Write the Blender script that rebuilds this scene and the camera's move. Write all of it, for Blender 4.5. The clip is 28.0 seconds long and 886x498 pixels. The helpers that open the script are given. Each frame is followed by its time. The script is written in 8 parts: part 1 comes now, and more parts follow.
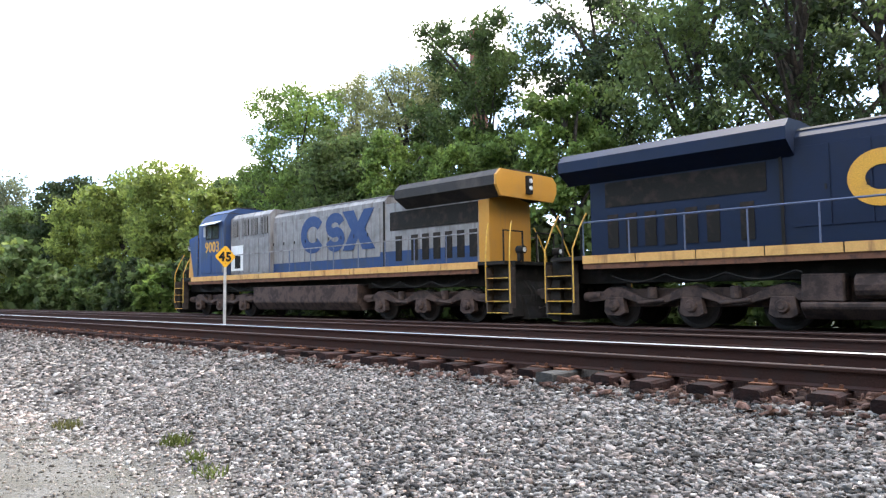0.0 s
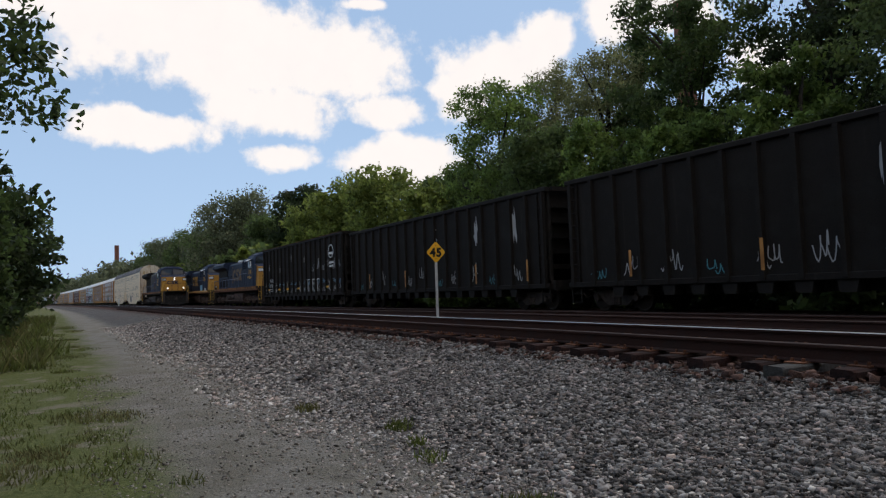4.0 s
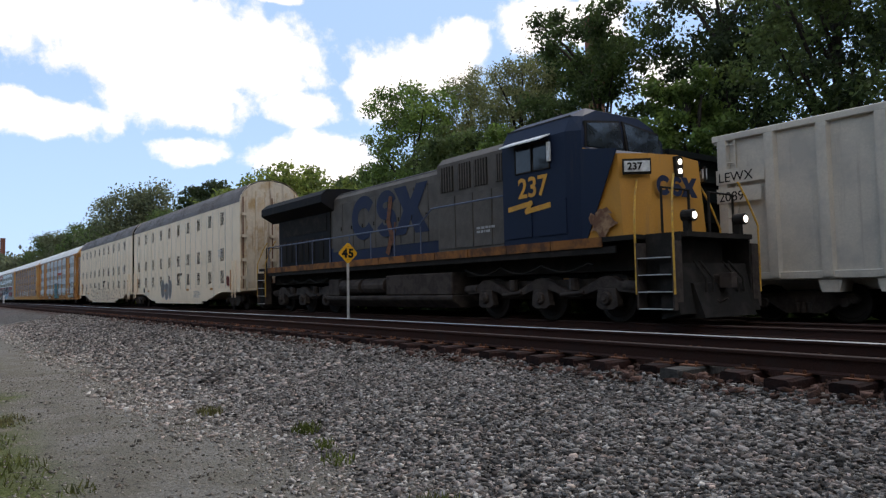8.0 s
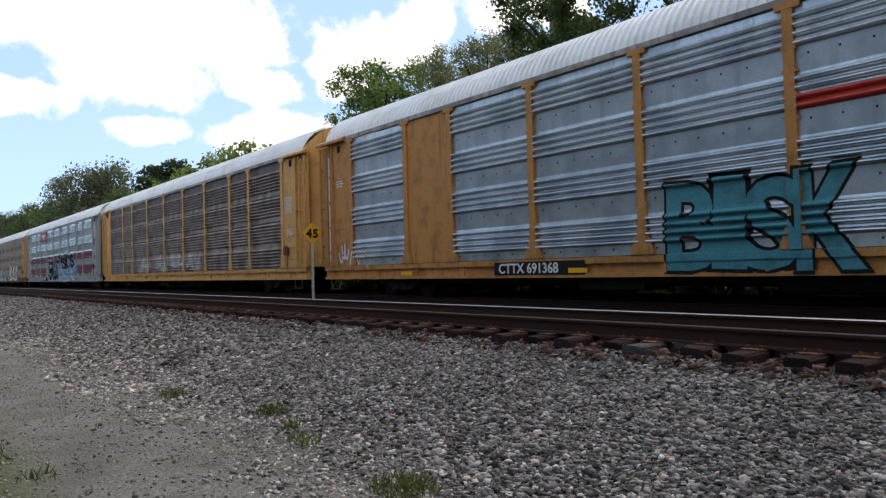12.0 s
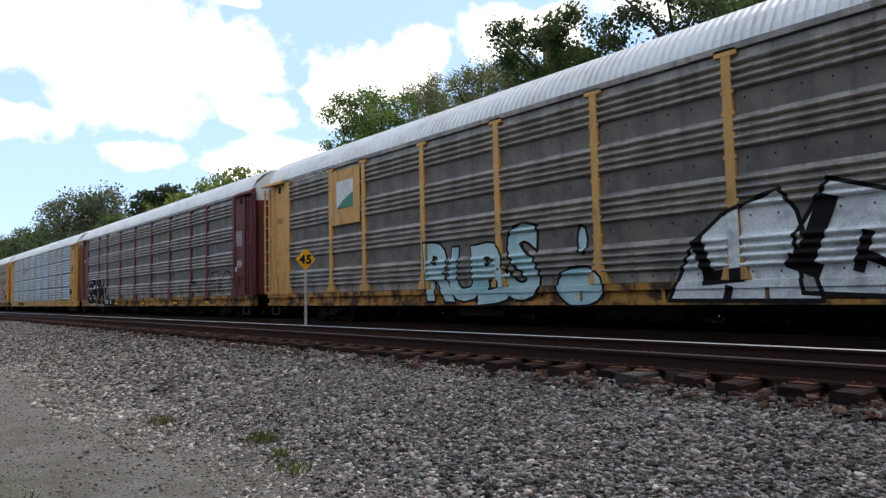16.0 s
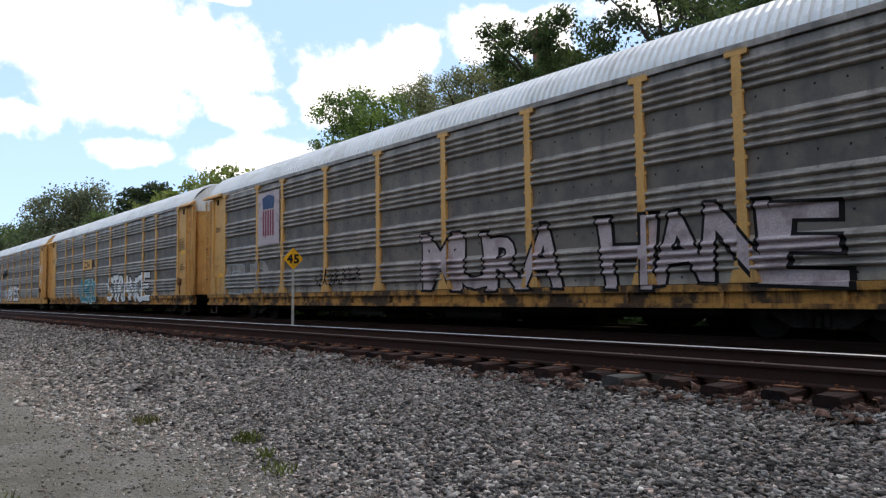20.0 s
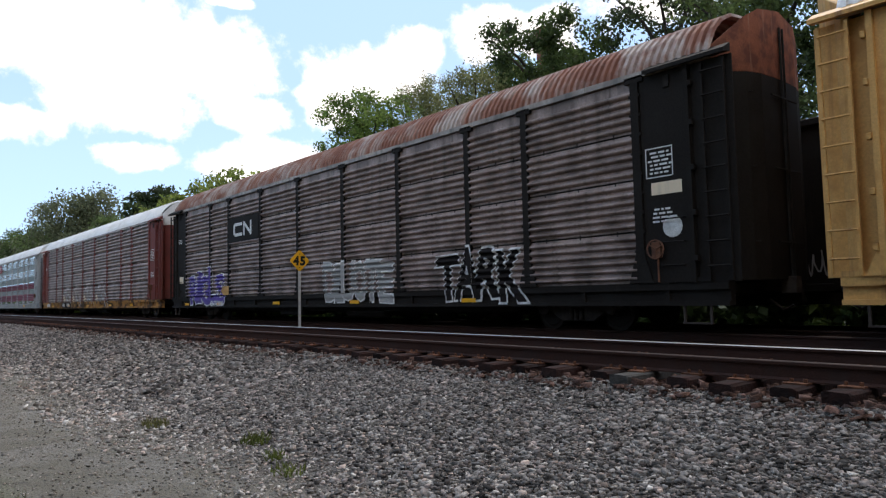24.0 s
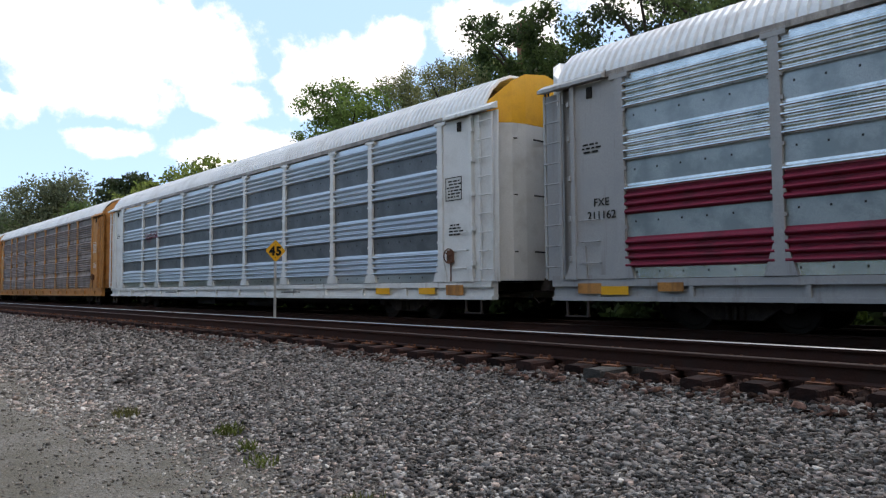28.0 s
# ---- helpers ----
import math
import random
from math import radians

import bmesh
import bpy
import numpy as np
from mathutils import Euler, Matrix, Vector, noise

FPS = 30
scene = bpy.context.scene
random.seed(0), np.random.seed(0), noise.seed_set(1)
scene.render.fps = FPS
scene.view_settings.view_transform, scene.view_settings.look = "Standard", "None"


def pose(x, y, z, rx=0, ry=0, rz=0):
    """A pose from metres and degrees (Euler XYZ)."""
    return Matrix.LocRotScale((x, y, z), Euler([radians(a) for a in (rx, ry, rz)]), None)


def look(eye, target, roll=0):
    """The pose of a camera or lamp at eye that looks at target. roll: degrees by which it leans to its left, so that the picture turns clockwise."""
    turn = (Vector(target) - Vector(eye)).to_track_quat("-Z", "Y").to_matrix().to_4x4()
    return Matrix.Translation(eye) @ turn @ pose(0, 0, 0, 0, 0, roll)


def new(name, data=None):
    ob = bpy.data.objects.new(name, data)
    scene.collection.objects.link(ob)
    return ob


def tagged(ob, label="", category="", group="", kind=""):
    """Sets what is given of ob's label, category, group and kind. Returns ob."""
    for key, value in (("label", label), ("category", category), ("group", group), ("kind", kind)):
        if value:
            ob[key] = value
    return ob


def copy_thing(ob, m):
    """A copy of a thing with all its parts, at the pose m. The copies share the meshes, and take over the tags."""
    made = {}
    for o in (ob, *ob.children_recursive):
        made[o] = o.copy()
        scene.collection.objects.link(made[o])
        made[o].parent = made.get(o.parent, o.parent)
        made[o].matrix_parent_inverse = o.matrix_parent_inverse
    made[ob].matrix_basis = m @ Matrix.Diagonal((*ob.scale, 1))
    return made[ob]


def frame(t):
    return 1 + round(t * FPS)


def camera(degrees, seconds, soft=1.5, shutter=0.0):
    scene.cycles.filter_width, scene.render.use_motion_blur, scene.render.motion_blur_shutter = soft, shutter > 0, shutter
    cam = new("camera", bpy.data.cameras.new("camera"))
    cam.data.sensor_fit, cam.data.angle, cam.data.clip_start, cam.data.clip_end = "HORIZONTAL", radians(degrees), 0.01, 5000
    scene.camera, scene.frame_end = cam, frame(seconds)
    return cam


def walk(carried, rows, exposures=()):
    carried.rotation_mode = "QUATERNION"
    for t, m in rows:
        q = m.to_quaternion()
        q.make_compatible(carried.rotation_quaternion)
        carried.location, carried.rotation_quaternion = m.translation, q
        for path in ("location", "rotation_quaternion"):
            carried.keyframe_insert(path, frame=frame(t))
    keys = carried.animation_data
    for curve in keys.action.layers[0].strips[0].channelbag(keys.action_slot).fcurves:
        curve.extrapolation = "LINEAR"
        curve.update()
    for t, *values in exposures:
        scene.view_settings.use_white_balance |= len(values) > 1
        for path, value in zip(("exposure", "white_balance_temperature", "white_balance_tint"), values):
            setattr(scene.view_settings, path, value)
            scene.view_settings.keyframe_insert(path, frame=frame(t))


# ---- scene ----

# ---- camera and its way: a hand-held phone that turns on the spot ----
EYE = (0.0, 0.0, 0.667)
cam = camera(65.28, 28.0, soft=1.3)
TURNS = [
    # seconds, yaw to the left of straight across the tracks, pitch, lean
    (0, 44.25, 3.61, 0.80),
    (0.5, 51.21, 3.53, 1.39),
    (1, 54.93, 3.28, 1.64),
    (1.5, 57.69, 3.02, 1.74),
    (2, 59.83, 2.97, 2.00),
    (2.5, 60.38, 2.86, 2.15),
    (4.5, 61.25, 3.42, 2.06),
    (5, 60.20, 3.22, 2.00),
    (5.5, 59.15, 3.24, 1.86),
    (6, 57.86, 3.74, 1.72),
    (6.5, 56.76, 3.54, 1.43),
    (7, 55.75, 3.66, 1.70),
    (7.5, 54.83, 4.18, 1.60),
    (8, 53.91, 3.29, 1.20),
    (8.5, 52.45, 2.66, 0.85),
    (9, 52.12, 3.32, 0.78),
    (9.5, 51.77, 2.85, 1.30),
    (10, 52.05, 2.31, 1.36),
    (10.5, 51.78, 1.95, 1.39),
    (11, 51.79, 1.72, 1.58),
    (11.5, 51.47, 1.73, 1.41),
    (12, 51.08, 1.55, 1.55),
    (12.5, 50.44, 0.98, 1.42),
    (14.5, 50.49, 2.30, 1.47),
    (15, 50.20, 2.69, 1.29),
    (15.5, 50.11, 3.35, 1.30),
    (16, 50.49, 3.75, 1.21),
    (16.5, 50.09, 4.03, 1.30),
    (17, 50.03, 4.03, 1.70),
    (17.5, 50.27, 3.84, 1.35),
    (18, 50.35, 4.19, 1.30),
    (18.5, 50.24, 4.15, 1.13),
    (19, 50.34, 3.95, 1.00),
    (19.5, 50.23, 3.24, 0.65),
    (20, 49.51, 3.81, 0.70),
    (20.5, 49.54, 3.57, 0.66),
    (21, 49.62, 3.41, 0.60),
    (21.5, 49.86, 3.36, 0.27),
    (23.5, 49.64, 3.39, 1.18),
    (24, 50.00, 3.85, 1.31),
    (24.5, 49.53, 3.45, 0.85),
    (25, 49.44, 3.32, 1.00),
    (25.5, 49.35, 3.06, 0.76),
    (26, 48.48, 3.31, 0.75),
    (26.5, 48.26, 3.40, 0.65),
    (27, 47.96, 3.45, 0.55),
    (27.5, 48.16, 3.39, 0.56),
    (28, 48.12, 3.21, 0.48),
]


def view(yaw, pitch, lean):
    y, p = radians(yaw), radians(pitch)
    way = Vector((-math.sin(y) * math.cos(p), math.cos(y) * math.cos(p), math.sin(p)))
    return look(EYE, Vector(EYE) + way * 10, -lean)


walk(cam, [(t, view(a, b, c)) for t, a, b, c in TURNS],
     [(s, e, 6850, 14) for s, e in ((0.0, 1.75), (0.3, 1.45), (0.7, 0.6), (1.0, 0.2), (1.5, -0.2), (2.5, -0.45), (6.0, -0.5), (7.0, -0.42), (8.0, -0.14), (9.0, 0.12), (10.0, -0.18), (11.0, -0.14), (12.0, 0.06),
                                    (15.0, 0.15), (17.0, 0.13), (28.0, 0.16))])

# ---- sky, clouds and sun ----
def blob_nodes(nt, az, el, blobs, distort):
    """The greatest of some soft ellipses in degrees of azimuth and height, 1 in their middle and 0 at their edge."""
    out = None
    for a, e, ra, re in blobs:
        def m(op, x, y=None):
            n = nt.nodes.new("ShaderNodeMath")
            n.operation = op
            for i, v in enumerate((x, y)):
                if v is None:
                    continue
                if isinstance(v, (int, float)):
                    n.inputs[i].default_value = v
                else:
                    nt.links.new(v, n.inputs[i])
            return n.outputs[0]
        u = m("DIVIDE", m("SUBTRACT", az, a), ra)
        v = m("DIVIDE", m("SUBTRACT", el, e), re)
        d = m("SUBTRACT", 1.0, m("SQRT", m("ADD", m("MULTIPLY", u, u), m("MULTIPLY", v, v))))
        out = d if out is None else m("MAXIMUM", out, d)
    n = nt.nodes.new("ShaderNodeMath")
    n.operation = "ADD"
    nt.links.new(out, n.inputs[0])
    nt.links.new(distort, n.inputs[1])
    return n.outputs[0]


SUN_EL, SUN_AZ = 58.0, 25.0   # the sun stands high behind the trains, a little to the left
world = bpy.data.worlds.new("sky")
scene.world = world
world.use_nodes = True
nt = world.node_tree
bg = nt.nodes["Background"]
sky = nt.nodes.new("ShaderNodeTexSky")
sky.sky_type, sky.sun_disc = "NISHITA", False
sky.sun_elevation, sky.sun_rotation = radians(SUN_EL), radians(-SUN_AZ)
sky.air_density, sky.dust_density, sky.ozone_density = 1.0, 0.6, 1.0
tc = nt.nodes.new("ShaderNodeTexCoord")
sep = nt.nodes.new("ShaderNodeSeparateXYZ")
nt.links.new(tc.outputs["Generated"], sep.inputs[0])


def wmath(op, a, b=None):
    n = nt.nodes.new("ShaderNodeMath")
    n.operation = op
    for i, v in enumerate((a, b)):
        if isinstance(v, (int, float)):
            n.inputs[i].default_value = v
        elif v is not None:
            nt.links.new(v, n.inputs[i])
    return n.outputs[0]


az = wmath("MULTIPLY", wmath("ARCTAN2", wmath("MULTIPLY", sep.outputs[0], -1.0), sep.outputs[1]), 57.29578)
el = wmath("MULTIPLY", wmath("ARCSINE", sep.outputs[2]), 57.29578)
nz = nt.nodes.new("ShaderNodeTexNoise")
nz.inputs["Scale"].default_value, nz.inputs["Detail"].default_value, nz.inputs["Roughness"].default_value = 9.0, 7.0, 0.62
nt.links.new(tc.outputs["Generated"], nz.inputs["Vector"])
nz2 = nt.nodes.new("ShaderNodeTexNoise")
nz2.inputs["Scale"].default_value, nz2.inputs["Detail"].default_value, nz2.inputs["Roughness"].default_value = 26.0, 6.0, 0.6
nt.links.new(tc.outputs["Generated"], nz2.inputs["Vector"])
warp = wmath("ADD", wmath("MULTIPLY", wmath("SUBTRACT", nz.outputs["Fac"], 0.5), 1.7), wmath("MULTIPLY", wmath("SUBTRACT", nz2.outputs["Fac"], 0.5), 0.9))
CLOUDS = [
    # azimuth, height, half widths, in degrees
    (83.2, 20.9, 9.9, 4.7),
    (76.5, 19.0, 11.6, 4.9),
    (70.2, 18.4, 7.7, 4.7),
    (73.9, 14.9, 8.1, 2.6),
    (65.9, 14.7, 4.7, 1.7),
    (84.3, 12.9, 5.6, 1.8),
    (85.7, 13.6, 1.9, 1.3),
    (74.0, 11.1, 3.1, 1.3),
    (64.8, 10.6, 5.5, 2.7),
    (62.9, 11.3, 3.1, 1.5),
    (56.0, 18.2, 6.2, 2.8),
    (52.2, 19.7, 3.1, 2.3),
    (59.0, 16.1, 3.2, 2.5),
    (45.2, 21.1, 4.3, 2.6),
    (41.3, 20.9, 3.7, 2.2),
    (67.0, 22.9, 2.4, 0.6),
    (92.2, 22.9, 12.7, 3.4),
    (63.4, 24.7, 6.3, 1.3),
    (32.3, 22.0, 6.2, 2.4),
    (35.4, 15.6, 2.6, 2.6),
    (-226.4, 18.6, 14.4, 6.3),
    (-224.1, 24.1, 11.8, 4.6),
    (-48.0, 15.2, 11.1, 6.1),
    (-131.6, 28.4, 13.9, 7.8),
    (-171.8, 30.2, 13.6, 5.2),
    (-249.6, 39.3, 10.4, 5.3),
    (-4.8, 28.4, 11.8, 7.1),
    (-241.7, 31.8, 11.0, 4.4),
    (-68.4, 38.1, 9.7, 6.5),
    (-168.0, 32.8, 13.8, 4.9),
    (-21.8, 30.4, 13.5, 7.3),
    # unseen cloud heaps added behind the camera to brighten and whiten the train sides
    (-115.0, 28.0, 34.0, 13.0), (-172.0, 22.0, 36.0, 11.0), (-222.0, 34.0, 30.0, 13.0), (-140.0, 56.0, 44.0, 14.0), (-62.0, 34.0, 24.0, 13.0), (-205.0, 60.0, 40.0, 12.0), (-90.0, 12.0, 22.0, 7.0), (-240.0, 14.0, 20.0, 7.0),
    (-95.0, 22.0, 16.0, 8.0), (-120.0, 40.0, 20.0, 9.0), (-150.0, 20.0, 15.0, 7.0), (-180.0, 34.0, 22.0, 10.0), (-205.0, 20.0, 14.0, 7.0), (-225.0, 45.0, 20.0, 9.0), (-160.0, 55.0, 24.0, 9.0), (-75.0, 48.0, 18.0, 8.0), (-190.0, 62.0, 26.0, 8.0),
    (64.3, 67.8, 15.0, 4.4),
    (98.0, 56.8, 11.8, 4.6),
    (85.9, 53.8, 15.0, 5.1),
]
mask = blob_nodes(nt, az, el, CLOUDS, warp)
ramp = nt.nodes.new("ShaderNodeMapRange")
ramp.interpolation_type = "SMOOTHSTEP"
ramp.inputs["From Min"].default_value, ramp.inputs["From Max"].default_value = 0.0, 0.42
nt.links.new(mask, ramp.inputs["Value"])
# thin haze towards the horizon and round the clouds
haze = nt.nodes.new("ShaderNodeMapRange")
haze.inputs["From Min"].default_value, haze.inputs["From Max"].default_value = 16.0, 0.0
haze.inputs["To Min"].default_value, haze.inputs["To Max"].default_value = 0.6, 0.8
nt.links.new(el, haze.inputs["Value"])
mix1 = nt.nodes.new("ShaderNodeMix")
mix1.data_type = "RGBA"
nt.links.new(haze.outputs[0], mix1.inputs[0])
nt.links.new(sky.outputs[0], mix1.inputs[6])
mix1.inputs[7].default_value = (6.6, 10.2, 15.2, 1)
mix2 = nt.nodes.new("ShaderNodeMix")
mix2.data_type = "RGBA"
nt.links.new(ramp.outputs[0], mix2.inputs[0])
nt.links.new(mix1.outputs[2], mix2.inputs[6])
shade = nt.nodes.new("ShaderNodeMix")
shade.data_type = "RGBA"
nt.links.new(nz2.outputs["Fac"], shade.inputs[0])
shade.inputs[6].default_value, shade.inputs[7].default_value = (12.9, 12.9, 13.0, 1), (14.2, 14.0, 13.8, 1)
nt.links.new(shade.outputs[2], mix2.inputs[7])
nt.links.new(mix2.outputs[2], bg.inputs["Color"])
bg.inputs["Strength"].default_value = 0.1

sun = new("sun", bpy.data.lights.new("sun", "SUN"))
sun.data.energy, sun.data.angle, sun.data.color = 1.7, radians(6.0), (1.0, 0.95, 0.87)
_a, _e = radians(SUN_AZ), radians(SUN_EL)
sun.matrix_world = look((0, 0, 60), Vector((0, 0, 60)) - Vector((-math.sin(_a) * math.cos(_e), math.cos(_a) * math.cos(_e), math.sin(_e))))

# ---- materials ----
def node(tree, kind, **values):
    n = tree.nodes.new(kind)
    for key, value in values.items():
        n.inputs[key.replace("_", " ")].default_value = value
    return n


def surface(name, colour, rough=0.6, metal=0.0, spots=None, spot_scale=3.0, spot_range=(0.5, 0.65), grain=40.0, grain_amount=0.25,
            streak=None, streak_range=(0.55, 0.75), bump=0.15, bump_scale=60.0, vary=0.0, island=False, translucent=0.0, streak_scale=(5.0, 5.0, 0.35), tint=None):
    """A weathered surface: base colour with fine grain, patches of a second colour, and stains that run down."""
    m = bpy.data.materials.new(name)
    m.use_nodes = True
    t = m.node_tree
    b = t.nodes["Principled BSDF"]
    b.inputs["Roughness"].default_value, b.inputs["Metallic"].default_value = rough, metal
    b.inputs["Specular IOR Level"].default_value = 0.5 if rough < 0.5 else (0.3 if rough < 0.7 else 0.12)
    co = t.nodes.new("ShaderNodeTexCoord").outputs["Object"]

    def rgba_mix(fac, a, c, mode="MIX"):
        x = t.nodes.new("ShaderNodeMix")
        x.data_type, x.blend_type = "RGBA", mode
        for i, v in ((0, fac), (6, a), (7, c)):
            if isinstance(v, (int, float)):
                x.inputs[i].default_value = v
            elif isinstance(v, tuple):
                x.inputs[i].default_value = (*v, 1)
            else:
                t.links.new(v, x.inputs[i])
        return x.outputs[2]

    def noise_fac(scale, lo, hi, detail=6.0, stretch=None, to=(0.0, 1.0)):
        n = node(t, "ShaderNodeTexNoise", Scale=scale, Detail=detail, Roughness=0.6)
        v = co
        if stretch:
            mp = t.nodes.new("ShaderNodeMapping")
            mp.inputs["Scale"].default_value = stretch
            t.links.new(co, mp.inputs[0])
            v = mp.outputs[0]
        t.links.new(v, n.inputs["Vector"])
        r = t.nodes.new("ShaderNodeMapRange")
        r.inputs[1].default_value, r.inputs[2].default_value, r.inputs[3].default_value, r.inputs[4].default_value = lo, hi, *to
        t.links.new(n.outputs["Fac"], r.inputs[0])
        return r.outputs[0]

    col = rgba_mix(noise_fac(grain, 0.3, 0.7), tuple(c * (1 - grain_amount) for c in colour), tuple(min(1, c * (1 + grain_amount)) for c in colour))
    if spots:
        col = rgba_mix(noise_fac(spot_scale, *spot_range), col, spots)
    if streak:
        col = rgba_mix(noise_fac(1.0, *streak_range, stretch=streak_scale), col, streak)
    if vary or island:
        rnd = t.nodes.new("ShaderNodeNewGeometry").outputs["Random Per Island"] if island else t.nodes.new("ShaderNodeObjectInfo").outputs["Random"]
        if tint:
            fr = t.nodes.new("ShaderNodeMath")
            fr.operation = "MULTIPLY"
            fr.inputs[1].default_value = 17.3
            t.links.new(rnd, fr.inputs[0])
            fq = t.nodes.new("ShaderNodeMath")
            fq.operation = "FRACT"
            t.links.new(fr.outputs[0], fq.inputs[0])
            rr = t.nodes.new("ShaderNodeMapRange")
            rr.inputs[1].default_value, rr.inputs[2].default_value = 0.55, 0.95
            t.links.new(fq.outputs[0], rr.inputs[0])
            col = rgba_mix(rr.outputs[0], col, tint)
        r = t.nodes.new("ShaderNodeMapRange")
        r.inputs[3].default_value, r.inputs[4].default_value = 1 - (vary or 0.3), 1 + (vary or 0.3)
        t.links.new(rnd, r.inputs[0])
        x = t.nodes.new("ShaderNodeVectorMath")
        x.operation = "SCALE"
        t.links.new(col, x.inputs[0])
        t.links.new(r.outputs[0], x.inputs["Scale"])
        col = x.outputs[0]
    t.links.new(col, b.inputs["Base Color"])
    if bump:
        n = node(t, "ShaderNodeTexNoise", Scale=bump_scale, Detail=4.0)
        t.links.new(co, n.inputs["Vector"])
        bp = node(t, "ShaderNodeBump", Strength=bump, Distance=0.02)
        t.links.new(n.outputs["Fac"], bp.inputs["Height"])
        t.links.new(bp.outputs[0], b.inputs["Normal"])
    if translucent:
        tr = t.nodes.new("ShaderNodeBsdfTranslucent")
        t.links.new(col, tr.inputs[0])
        mx = t.nodes.new("ShaderNodeMixShader")
        mx.inputs[0].default_value = translucent
        t.links.new(b.outputs[0], mx.inputs[1])
        t.links.new(tr.outputs[0], mx.inputs[2])
        t.links.new(mx.outputs[0], t.nodes["Material Output"].inputs["Surface"])
    return m


def lamp_glow(name, colour, strength):
    m = bpy.data.materials.new(name)
    m.use_nodes = True
    b = m.node_tree.nodes["Principled BSDF"]
    b.inputs["Base Color"].default_value = b.inputs["Emission Color"].default_value = (*colour, 1)
    b.inputs["Emission Strength"].default_value = strength
    return m


